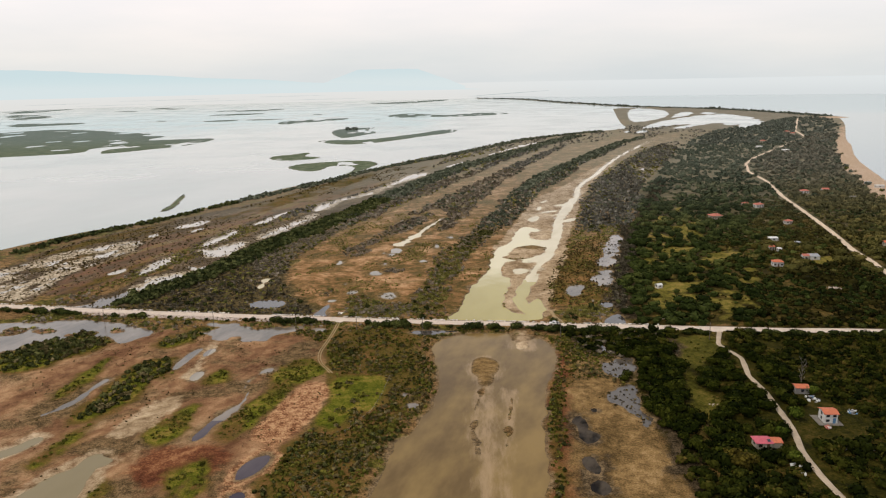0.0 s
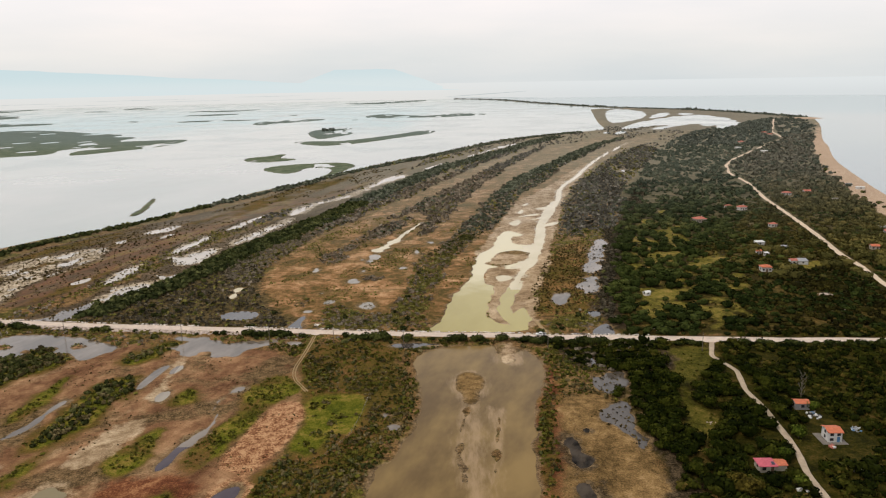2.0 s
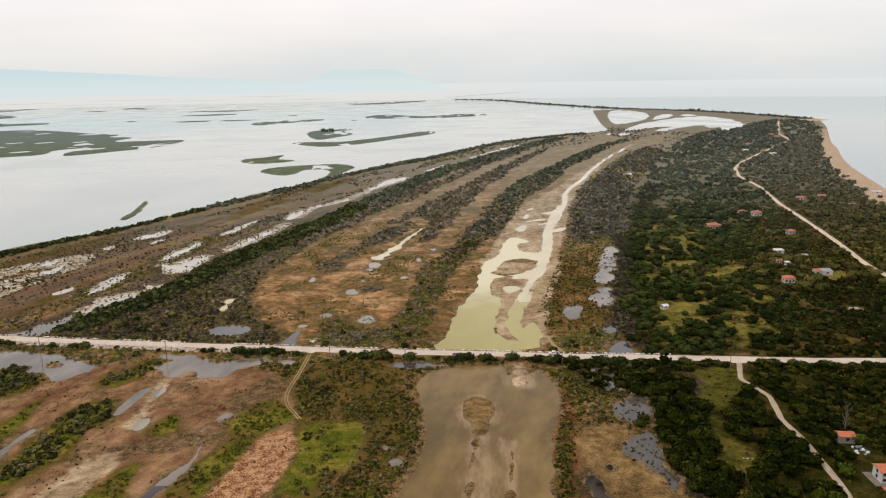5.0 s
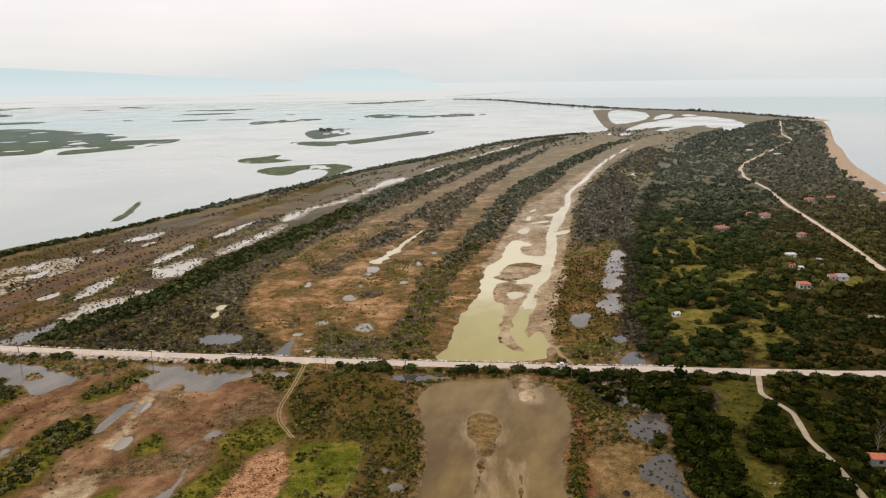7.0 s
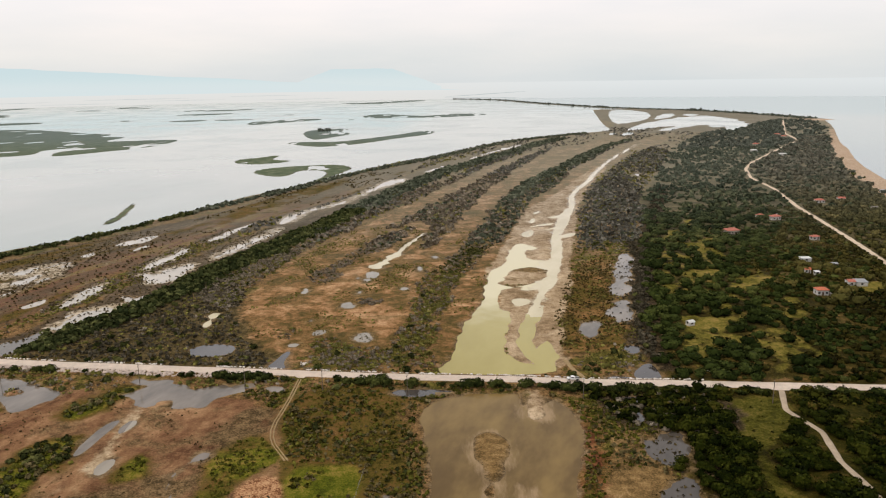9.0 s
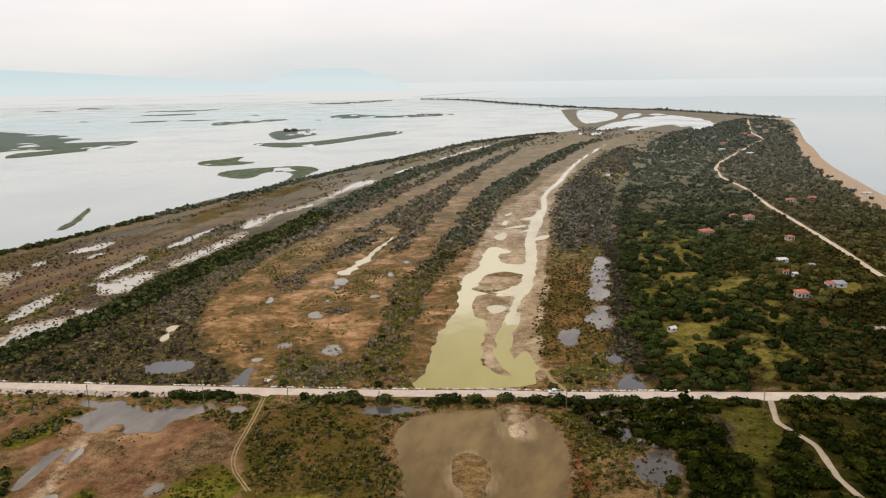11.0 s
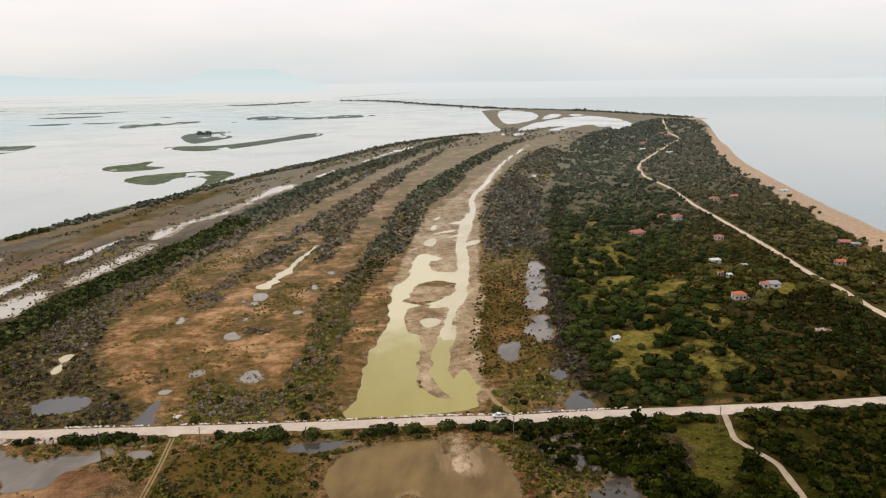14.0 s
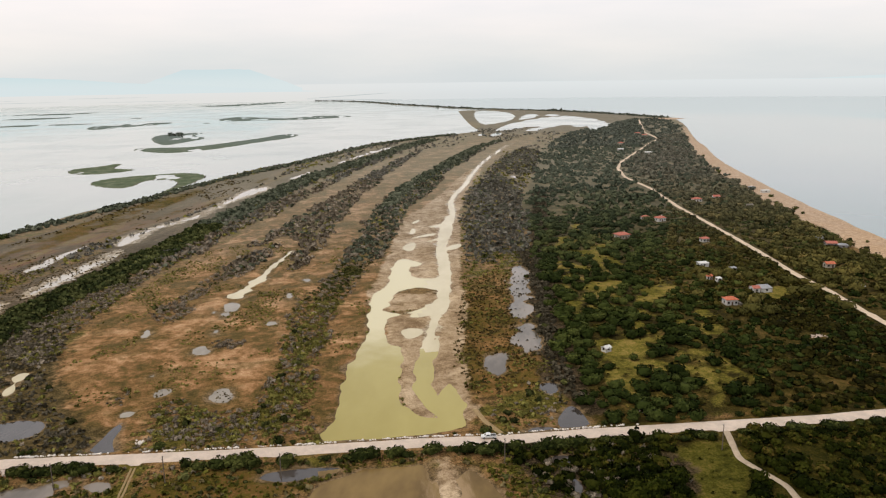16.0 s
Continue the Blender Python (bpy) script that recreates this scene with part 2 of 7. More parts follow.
def water_material(name, deep, pale, rough=0.06, patch=0.02, ripple=0.02, far=None, shoal=None, spec=0.5, even=False):
    """Still water. far: another tint and the two distances north between which it takes over; shoal: the tint of silt just under the surface."""
    m = Mat(name)
    a = m.noise(patch, 5, 0.6, ((1, 0.4, 1), 18))
    c = m.mix(m.step(a, 0.35, 0.65), deep, pale)
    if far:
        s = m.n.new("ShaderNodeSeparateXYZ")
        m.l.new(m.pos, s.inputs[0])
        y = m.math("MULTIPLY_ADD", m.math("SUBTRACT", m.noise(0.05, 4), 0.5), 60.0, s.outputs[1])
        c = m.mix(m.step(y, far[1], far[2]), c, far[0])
    if shoal:
        v = m.math("MULTIPLY_ADD", m.math("SUBTRACT", m.noise(0.13, 7, 0.7, ((1.5, 0.35, 1), 3)), 0.5), 17.0, m.attr("shoal"))
        c = m.mix(m.step(v, -1.5, 4.0, 0.0, 0.75), c, shoal)
    m.bump(m.noise(1.3, 3, 0.6), ripple, 0.1)
    return m.done(c, rough if even else m.step(m.noise(patch * 1.7, 3), 0.35, 0.65, rough * 0.6, rough * 1.6), spec=spec)


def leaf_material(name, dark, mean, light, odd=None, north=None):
    """Leaves from a dark to a light tint; north: paler tints with haze put into the colour, further north."""
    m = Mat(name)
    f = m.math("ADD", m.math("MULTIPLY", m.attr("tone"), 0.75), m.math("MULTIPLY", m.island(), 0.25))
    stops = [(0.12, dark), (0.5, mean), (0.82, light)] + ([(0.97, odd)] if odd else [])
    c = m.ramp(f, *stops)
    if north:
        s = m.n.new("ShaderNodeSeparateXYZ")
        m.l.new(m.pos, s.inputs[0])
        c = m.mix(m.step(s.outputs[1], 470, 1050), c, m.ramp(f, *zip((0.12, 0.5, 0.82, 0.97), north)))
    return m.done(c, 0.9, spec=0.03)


def single_leaf_material(name, dark, mean, light):
    m = Mat(name)
    f = m.math("ADD", m.math("MULTIPLY", m.random(), 0.55), m.math("MULTIPLY", m.island(), 0.45))
    return m.done(m.ramp(f, (0.1, dark), (0.5, mean), (0.9, light)), 0.9, spec=0.03)


def plain(name, color, rough=0.8, spread=0.15, scale=1.2, metal=0.0, bump=0.15):
    m = Mat(name)
    n = m.math("ADD", m.math("MULTIPLY", m.noise(scale, 5, 0.65), 0.7), m.math("MULTIPLY", m.noise(scale * 7, 3), 0.3))
    lo, hi = tuple(c * (1 - spread) for c in color), tuple(min(1, c * (1 + spread)) for c in color)
    if bump:
        m.bump(n, bump, 0.05)
    return m.done(m.mix(m.step(n, 0.3, 0.7), lo, hi), rough, metal)


GROUND = ground_material()
LAGOON = water_material("lagoon_water", (0.305, 0.36, 0.33), (0.36, 0.41, 0.375), 0.10, 0.004, 0.03)
SEA = water_material("sea_water", (0.165, 0.25, 0.258), (0.18, 0.265, 0.272), 0.05, 0.003, 0.01, even=True)
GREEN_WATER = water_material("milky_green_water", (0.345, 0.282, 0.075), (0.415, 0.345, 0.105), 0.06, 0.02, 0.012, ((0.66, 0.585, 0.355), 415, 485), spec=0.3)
PALE_WATER = water_material("pale_silty_water", (0.40, 0.355, 0.28), (0.52, 0.46, 0.375), 0.06, 0.03, 0.012)
BROWN_WATER = water_material("brown_silty_water", (0.12, 0.075, 0.028), (0.25, 0.165, 0.06), 0.12, 0.04, 0.015, None, (0.37, 0.255, 0.14), 0.11)
BLACK_WATER = water_material("black_peaty_water", (0.010, 0.009, 0.008), (0.075, 0.06, 0.045), 0.5, 0.2, 0.01, spec=0.02)
PUDDLE = water_material("pale_grey_puddle", (0.25, 0.215, 0.165), (0.33, 0.29, 0.23), 0.06, 0.08, 0.01, spec=0.22)
GREY_WATER = water_material("grey_shallow_water", (0.11, 0.09, 0.068), (0.23, 0.19, 0.15), 0.05, 0.05, 0.01, spec=0.42)
BOG_WATER = water_material("dull_bog_water", (0.06, 0.05, 0.04), (0.11, 0.092, 0.075), 0.08, 0.05, 0.01, spec=0.35)
DARK_WATER = water_material("dark_clear_water", (0.034, 0.028, 0.024), (0.08, 0.068, 0.06), 0.04, 0.04, 0.01, spec=0.75)
WASH_WATER = water_material("tan_silty_water", (0.53, 0.455, 0.285), (0.65, 0.57, 0.385), 0.08, 0.03, 0.012, spec=0.15)
PURPLE_WATER = water_material("violet_brine_water", (0.04, 0.029, 0.04), (0.085, 0.066, 0.072), 0.05, 0.05, 0.01, spec=0.25)
OLIVE_WATER = water_material("olive_silty_water", (0.20, 0.155, 0.07), (0.25, 0.195, 0.10), 0.06, 0.012, 0.01, None, None, 0.3)
# the north tints of these three carry haze in the leaf colour
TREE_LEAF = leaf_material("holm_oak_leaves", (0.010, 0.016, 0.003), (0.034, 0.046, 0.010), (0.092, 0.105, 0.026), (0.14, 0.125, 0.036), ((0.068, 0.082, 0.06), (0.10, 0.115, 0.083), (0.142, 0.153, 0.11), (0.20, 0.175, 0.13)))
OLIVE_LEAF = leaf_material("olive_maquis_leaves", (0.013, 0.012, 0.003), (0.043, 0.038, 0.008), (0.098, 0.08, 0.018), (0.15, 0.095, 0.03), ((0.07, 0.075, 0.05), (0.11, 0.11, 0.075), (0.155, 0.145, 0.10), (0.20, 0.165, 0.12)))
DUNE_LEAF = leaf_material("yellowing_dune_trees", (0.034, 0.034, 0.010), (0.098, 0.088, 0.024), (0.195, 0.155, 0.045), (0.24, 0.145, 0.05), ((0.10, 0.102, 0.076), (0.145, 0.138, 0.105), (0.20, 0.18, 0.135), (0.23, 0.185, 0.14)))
# far trees, pale and grey from haze put into the leaf colour
FAR_LEAF = leaf_material("hazed_cape_leaves", (0.085, 0.098, 0.075), (0.11, 0.122, 0.095), (0.145, 0.152, 0.12), (0.19, 0.175, 0.14))
BUSH_LEAF = leaf_material("scrub_leaves", (0.026, 0.026, 0.005), (0.09, 0.086, 0.014), (0.185, 0.168, 0.032), (0.26, 0.17, 0.055))
NEAR_LEAF = leaf_material("near_evergreen_leaves", (0.005, 0.008, 0.001), (0.019, 0.024, 0.003), (0.05, 0.051, 0.007), (0.11, 0.075, 0.018))
RIDGE_LEAF = leaf_material("green_thicket_leaves", (0.022, 0.03, 0.010), (0.058, 0.068, 0.022), (0.125, 0.13, 0.045))
# distant thicket, lifted by haze put into the leaf colour
HILL_LEAF = leaf_material("hazed_thicket_leaves", (0.06, 0.071, 0.045), (0.102, 0.114, 0.074), (0.17, 0.175, 0.12))
MARSH_LEAF = leaf_material("marsh_scrub_leaves", (0.066, 0.063, 0.016), (0.17, 0.156, 0.039), (0.29, 0.26, 0.073), (0.34, 0.24, 0.10))
DRY_LEAF = leaf_material("dry_brown_scrub", (0.055, 0.044, 0.017), (0.13, 0.102, 0.042), (0.22, 0.175, 0.082))
HEDGE_LEAF = leaf_material("dense_thicket_leaves", (0.02, 0.024, 0.007), (0.06, 0.065, 0.019), (0.13, 0.13, 0.042))
GREY_LEAF = leaf_material("dry_grey_twigs", (0.10, 0.082, 0.055), (0.225, 0.184, 0.133), (0.36, 0.30, 0.225), (0.37, 0.27, 0.17))
DUSK_TWIG = leaf_material("dusky_grey_scrub", (0.062, 0.058, 0.044), (0.14, 0.13, 0.102), (0.24, 0.222, 0.182))
DARK_TWIG = leaf_material("dead_dark_twigs", (0.032, 0.027, 0.016), (0.078, 0.066, 0.042), (0.16, 0.135, 0.092))
# distant scrub with the haze put into its twig colour
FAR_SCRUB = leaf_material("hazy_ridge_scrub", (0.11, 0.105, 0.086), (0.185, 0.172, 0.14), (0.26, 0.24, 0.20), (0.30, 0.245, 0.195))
TUFT_LEAF = leaf_material("marsh_tufts", (0.035, 0.027, 0.01), (0.085, 0.062, 0.024), (0.16, 0.115, 0.042))
ONE_TREE_LEAF = single_leaf_material("evergreen_leaves", (0.004, 0.007, 0.001), (0.016, 0.022, 0.002), (0.056, 0.06, 0.008))
ONE_BUSH_LEAF = single_leaf_material("olive_bush_leaves", (0.010, 0.015, 0.004), (0.034, 0.042, 0.010), (0.105, 0.112, 0.03))
PATH_DIRT = plain("trodden_yellow_earth", (0.30, 0.21, 0.10), 0.95, 0.25, 0.8, 0, 0.3)
BARK = plain("bark", (0.12, 0.09, 0.065), 0.9, 0.3, 3)
GRAVEL = plain("pale_gravel_road", (0.58, 0.475, 0.385), 0.95, 0.14, 0.25, 0, 0.3)
SAND_ROAD = plain("pale_sandy_road", (0.62, 0.49, 0.355), 0.95, 0.16, 0.3, 0, 0.3)
DIRT = plain("pale_dirt_track", (0.42, 0.33, 0.235), 0.95, 0.2, 0.3, 0, 0.3)
RIPRAP = plain("pinkish_riprap_stone", (0.52, 0.42, 0.35), 0.9, 0.22, 0.8)
STONE = plain("white_rubble_stone", (0.74, 0.68, 0.61), 0.9, 0.2, 0.8)

# ------------------------------------------------------------ plan of the place, in metres
PLAN = {}
PLAN["lagoon_shore"] = [(-363, 523), (-347, 567), (-323, 611), (-311, 630), (-287, 649), (-265, 680), (-250, 727), (-230, 774), (-210, 811), (-194,
    867), (-160, 910), (-130, 970), (-90, 1070), (-40, 1170), (40, 1280), (90, 1390), (180, 1550), (260, 1620), (320, 1660), (380, 1720), (460, 1770)]
PLAN["sea_shore"] = [(1130, 2060), (1080, 1950), (990, 1770), (880, 1570), (770, 1370), (720, 1260), (660, 1150), (610, 1050), (580, 980), (512, 813),
    (493, 764), (482, 731), (466, 692), (456, 661), (449, 636), (437, 611), (432, 590), (425, 568), (402, 487), (372, 399)]
PLAN["beach_inner"] = [(1080, 1970), (940, 1710), (820, 1500), (710, 1300), (630, 1150), (570, 1030), (530, 950), (506, 886), (469, 792), (438, 728),
    (433, 687), (404, 641), (408, 628), (397, 597), (378, 556), (364, 531), (372, 513), (336, 428), (319, 359)]
PLAN["spit"] = [(1120, 2050), (1110, 2270), (1080, 2460), (1010, 2710), (930, 2830), (890, 2880), (780, 3130), (710, 3400), (580, 3940), (500, 4530),
    (190, 4920)]
PLAN["road"] = [(-374, 420), (-259, 400), (-177, 384), (-98, 371), (-55, 364), (-29, 360), (-2, 356), (16, 354), (39, 351), (60, 347), (92, 344),
    (114, 341), (140, 338), (170, 334), (197, 332), (234, 328)]
PLAN["track"] = [(138, 340), (129, 318), (133, 301), (128, 281), (128, 265), (126, 249), (124, 234), (120, 220), (118, 204), (118, 192), (118, 180)]
PLAN["coast_road"] = [(262, 361), (274, 411), (278, 429), (287, 462), (293, 497), (313, 568), (335, 658), (351, 728), (384, 840), (400, 930), (430,
    1010), (470, 1080), (650, 1330), (720, 1420), (780, 1590), (1000, 2030)]
PLAN["footpath"] = [(-56, 359), (-57, 338), (-60, 311), (-50, 293)]
PLAN["pond_track"] = [(58, 372), (59, 362), (62, 352)]
PLAN["green_pond"] = [(1, 367), (4, 371), (8, 382), (15, 418), (24, 445), (29, 457), (36, 507), (42, 530), (52, 542), (64, 599), (72, 607), (83, 593),
    (79, 582), (71, 583), (70, 557), (86, 549), (93, 581), (110, 648), (118, 700), (140, 760), (143, 746), (124, 677), (110, 639), (100, 580), (83,
    509), (67, 463), (58, 434), (49, 398), (55, 411), (57, 397), (56, 370), (51, 357), (3, 360)]
PLAN["pond_bar"] = [(51, 521), (59, 534), (70, 534), (80, 523), (74, 508), (62, 496), (52, 488), (46, 493), (41, 498), (48, 505)]
PLAN["pond_mud"] = [(42, 480), (51, 489), (70, 488), (70, 478), (59, 446), (51, 423), (45, 416), (42, 395), (43, 379), (48, 369), (38, 371), (34,
    383), (34, 399), (41, 423), (43, 443), (38, 450)]
PLAN["pond_bit_a"] = [(52, 484), (75, 507), (74, 488), (60, 481)]
PLAN["pond_bit_b"] = [(48, 467), (58, 464), (52, 451), (46, 456)]
PLAN["pond_bit_c"] = [(80, 646), (90, 655), (85, 627), (77, 623)]
PLAN["pond_bank"] = [(0, 374), (5, 398), (13, 425), (14, 492), (28, 508), (39, 550), (55, 584), (67, 624), (86, 692), (115, 763), (144, 869), (190,
    1020), (260, 1150), (360, 1370), (460, 1520), (530, 1610), (470, 1430), (370, 1290), (280, 1100), (220, 980), (179, 850), (148, 759), (123, 647),
    (99, 565), (88, 514), (68, 454), (60, 422), (56, 367), (52, 356)]
PLAN["flat_c"] = [(47, 776), (78, 892), (130, 1030), (160, 1090), (210, 1220), (290, 1380), (350, 1500), (410, 1580), (440, 1530), (350, 1370), (250,
    1210), (190, 1040), (140, 970), (103, 859), (81, 767)]
PLAN["long_pool"] = [(-34, 546), (-28, 561), (-22, 576), (-12, 615), (0, 649)]
PLAN["tan_pool"] = [(-118, 428), (-119, 444), (-119, 454), (-110, 455), (-112, 447), (-114, 441), (-112, 428)]
PLAN["dark_pool"] = [(-114, 389), (-114, 404), (-106, 407), (-91, 403), (-91, 391), (-101, 387)]
PLAN["ditch_pool"] = [(-73, 373), (-71, 379), (-68, 393), (-65, 393), (-67, 378), (-63, 372)]
PLAN["reed_pool"] = [(73, 415), (81, 424), (88, 424), (83, 408), (76, 398), (73, 404)]
PLAN["mirror_pool"] = [(137, 567), (145, 568), (136, 539), (125, 501), (118, 494), (116, 508), (127, 535)]
PLAN["ditch_right"] = [(90, 366), (95, 369), (96, 361), (96, 353), (92, 350), (86, 349), (83, 354)]
PLAN["small_right"] = [(88, 389), (97, 388), (93, 379), (88, 379)]
PLAN["marsh"] = [(91, 514), (111, 543), (131, 570), (95, 439), (92, 423), (102, 411), (96, 391), (59, 381), (65, 422)]
PLAN["salt_a"] = [(-243, 628), (-232, 654), (-218, 674), (-217, 641), (-232, 625)]
PLAN["salt_b"] = [(-222, 602), (-220, 624), (-212, 638), (-212, 609)]
PLAN["salt_c"] = [(-253, 592), (-248, 612), (-248, 622), (-240, 588)]
PLAN["salt_d"] = [(-263, 521), (-259, 539), (-256, 548), (-249, 531), (-252, 519)]
PLAN["salt_e"] = [(-229, 471), (-227, 480), (-223, 487), (-221, 476), (-226, 469)]
PLAN["channel_a"] = [(-209, 469), (-209, 492), (-207, 512), (-198, 523), (-198, 503), (-201, 479), (-205, 468)]
PLAN["channel_b"] = [(-220, 395), (-206, 402), (-210, 416), (-201, 418), (-196, 435), (-191, 420), (-190, 405), (-200, 395), (-209, 391)]
PLAN["channel_c"] = [(-196, 432), (-195, 450), (-191, 464), (-179, 473), (-169, 472), (-174, 460), (-180, 444), (-188, 427)]
PLAN["redmarsh"] = [(-249, 416), (-221, 428), (-214, 476), (-204, 527), (-194, 599), (-168, 671), (-73, 852), (-10, 1070), (30, 1250), (130, 1390),
    (40, 1230), (-90, 1020), (-153, 890), (-191, 763), (-238, 693), (-275, 623), (-302, 573), (-316, 519)]
PLAN["greyflat"] = [(-233, 390), (-208, 403), (-197, 453), (-178, 508), (-155, 620), (-61, 865), (-10, 1030), (30, 1140), (140, 1320), (40, 1060),
    (-10, 940), (-37, 862), (-137, 552), (-169, 482), (-184, 425), (-192, 399)]
PLAN["hedge_far"] = [(-328, 537), (-312, 591), (-281, 636), (-244, 709), (-206, 798), (-157, 883), (-90, 1040), (40, 1240), (180, 1510), (370, 1680)]
PLAN["ridge"] = [(-188, 408), (-179, 421), (-160, 459), (-147, 500), (-137, 549), (-105, 623), (-71, 738), (30, 1040), (60, 1100), (130, 1230), (210,
    1410), (290, 1550)]
PLAN["ridge_b"] = [(92, 807), (130, 920), (210, 1090), (300, 1300), (410, 1480)]
PLAN["meadow_shed"] = [(117, 403), (133, 422), (146, 427), (154, 407), (141, 398), (124, 403), (116, 383), (125, 377), (121, 360), (118, 355), (118,
    371), (112, 375), (115, 390)]
PLAN["glade_a"] = [(158, 397), (165, 393), (153, 375), (154, 363), (143, 353)]
PLAN["glade_b"] = [(194, 564), (186, 530), (173, 501), (167, 470), (185, 473)]
PLAN["glade_c"] = [(151, 515), (150, 492), (136, 458)]
PLAN["glade_d"] = [(188, 613), (229, 677)]
PLAN["meadow_red"] = [(242, 469), (260, 479), (270, 478), (267, 467), (254, 458), (245, 461)]
PLAN["forest_edge"] = [(97, 341), (95, 346), (100, 378), (106, 411), (120, 450), (149, 561), (175, 642), (218, 752), (209, 769), (310, 1000), (390,
    1190), (380, 1190), (560, 1550), (720, 1760), (840, 1880), (1060, 2150)]
PLAN["grey_edge"] = [(57, 370), (62, 422), (91, 514), (99, 565), (148, 759), (152, 764), (200, 910), (280, 1100), (380, 1320), (540, 1640)]
PLAN["inner_lagoon"] = [(758, 2881), (817, 2790), (812, 2634), (744, 2358), (647, 2155), (576, 2038), (530, 2004), (583, 2253), (663, 2570)]
PLAN["inner_lagoon_b"] = [(478, 1748), (575, 1957), (709, 2158), (838, 2310), (929, 2344), (915, 2160), (868, 1958), (797, 1806), (709, 1689), (699,
    1715), (781, 1863), (713, 1797), (747, 1931), (672, 1863), (577, 1726), (559, 1754), (664, 1891), (614, 1889), (535, 1786)]
PLAN["dark_band"] = [(157, 599), (140, 541), (125, 483), (110, 430), (103, 397)]
PLAN["ditch_fore"] = [(-19, 346), (-15, 347), (-4, 347), (7, 345), (8, 342), (-2, 341), (-8, 340), (-15, 342)]
PLAN["dyke"] = [(33, 339), (35, 338), (35, 334), (33, 330)]
PLAN["apron"] = [(41, 350), (39, 343), (39, 336)]
PLAN["apron_mud"] = [(39, 339), (38, 331), (37, 321)]
PLAN["silt_right"] = [(88, 520), (80, 487), (70, 454), (64, 437)]
PLAN["salt_speck"] = [(-316, 458), (-312, 489), (-301, 512), (-288, 543), (-271, 566), (-251, 583), (-239, 549), (-244, 518), (-253, 489), (-257,
    467), (-250, 425), (-252, 411), (-269, 417), (-280, 401)]
PLAN["wet_edge"] = [(87, 292), (86, 271), (81, 237), (77, 207), (76, 188)]
PLAN["rust_band"] = [(50, 317), (46, 273), (40, 239), (37, 212), (35, 190)]
PLAN["tan_band"] = [(66, 303), (66, 287), (57, 267)]
PLAN["mudbar_a"] = [(16, 277), (11, 254), (10, 238), (11, 220)]
PLAN["mudbar_b"] = [(27, 271), (24, 249), (21, 227)]
PLAN["brown_pond"] = [(-7, 326), (1, 337), (18, 342), (44, 338), (53, 318), (49, 297), (41, 268), (36, 239), (34, 216), (31, 195), (33, 169), (-36,
    171), (-24, 197), (-20, 225), (-12, 243), (-3, 267), (-2, 290), (-6, 306)]
PLAN["brown_bar"] = [(12, 305), (16, 311), (23, 306), (24, 295), (21, 285), (17, 275), (12, 286)]
PLAN["streak_a"] = [(18, 274), (15, 249), (15, 224), (12, 196), (10, 174)]
PLAN["streak_b"] = [(24, 274), (24, 249), (20, 224), (18, 190)]
PLAN["mudflat_r"] = [(49, 273), (66, 285), (73, 267), (74, 238), (73, 214), (77, 191), (76, 168), (33, 169), (39, 231)]
PLAN["grey_pool"] = [(72, 300), (81, 308), (86, 309), (81, 294), (79, 278), (78, 261), (76, 240), (73, 236), (71, 251), (70, 259), (64, 258), (63,
    266), (71, 270), (73, 281), (70, 285)]
PLAN["meadow_fore"] = [(-47, 289), (-39, 289), (-23, 288), (-28, 255), (-36, 259), (-37, 249), (-40, 239), (-49, 242), (-50, 249), (-45, 268), (-49,
    282)]
PLAN["pinkmud"] = [(-63, 282), (-52, 285), (-47, 272), (-51, 249), (-58, 230), (-65, 232), (-73, 235), (-68, 254)]
PLAN["scrub_fore"] = [(-52, 293), (-57, 353), (-1, 346), (-1, 326), (-8, 324), (-5, 300), (-6, 266), (-21, 225), (-23, 197), (-26, 176), (-66, 177),
    (-62, 198), (-56, 230), (-48, 242), (-46, 268)]
PLAN["purple_pool"] = [(-70, 209), (-70, 217), (-66, 223), (-60, 225), (-60, 218), (-63, 211), (-68, 207)]
PLAN["purple_pool_b"] = [(-69, 198), (-67, 202), (-63, 201), (-62, 195)]
PLAN["purple_stream"] = [(-92, 241), (-90, 253), (-87, 257), (-83, 258), (-83, 252), (-87, 247), (-87, 239), (-91, 233), (-93, 237)]
PLAN["stream_top"] = [(-79, 299), (-84, 291), (-86, 283), (-81, 274), (-82, 264), (-85, 257)]
PLAN["stream_left"] = [(-123, 300), (-124, 311), (-122, 325), (-116, 329), (-118, 316), (-120, 303)]
PLAN["salt_bits"] = [(-113, 293), (-113, 305), (-113, 320), (-114, 340)]
PLAN["left_pond"] = [(-281, 336), (-239, 365), (-241, 373), (-222, 370), (-207, 376), (-180, 370), (-150, 356), (-152, 346), (-160, 336), (-168, 341),
    (-174, 350), (-189, 344), (-204, 345), (-215, 326), (-247, 290)]
PLAN["left_pond_b"] = [(-126, 361), (-111, 363), (-105, 357), (-91, 358), (-79, 354), (-63, 355), (-64, 349), (-78, 348), (-89, 336), (-95, 338),
    (-106, 342), (-110, 334), (-119, 339)]
PLAN["hedge_e"] = [(-137, 334), (-125, 351)]
PLAN["green_a"] = [(-109, 237), (-109, 251), (-99, 267), (-98, 256), (-96, 237), (-103, 231)]
PLAN["green_b"] = [(-105, 284), (-101, 301), (-94, 296), (-96, 285)]
PLAN["green_c"] = [(-85, 241), (-82, 259), (-73, 273), (-75, 298), (-67, 312), (-55, 305), (-51, 292), (-62, 285), (-67, 262), (-76, 235), (-80, 232)]
PLAN["salt_fore"] = [(-125, 240), (-123, 253), (-122, 262), (-115, 270), (-107, 275), (-106, 260), (-110, 248), (-114, 241), (-119, 237)]
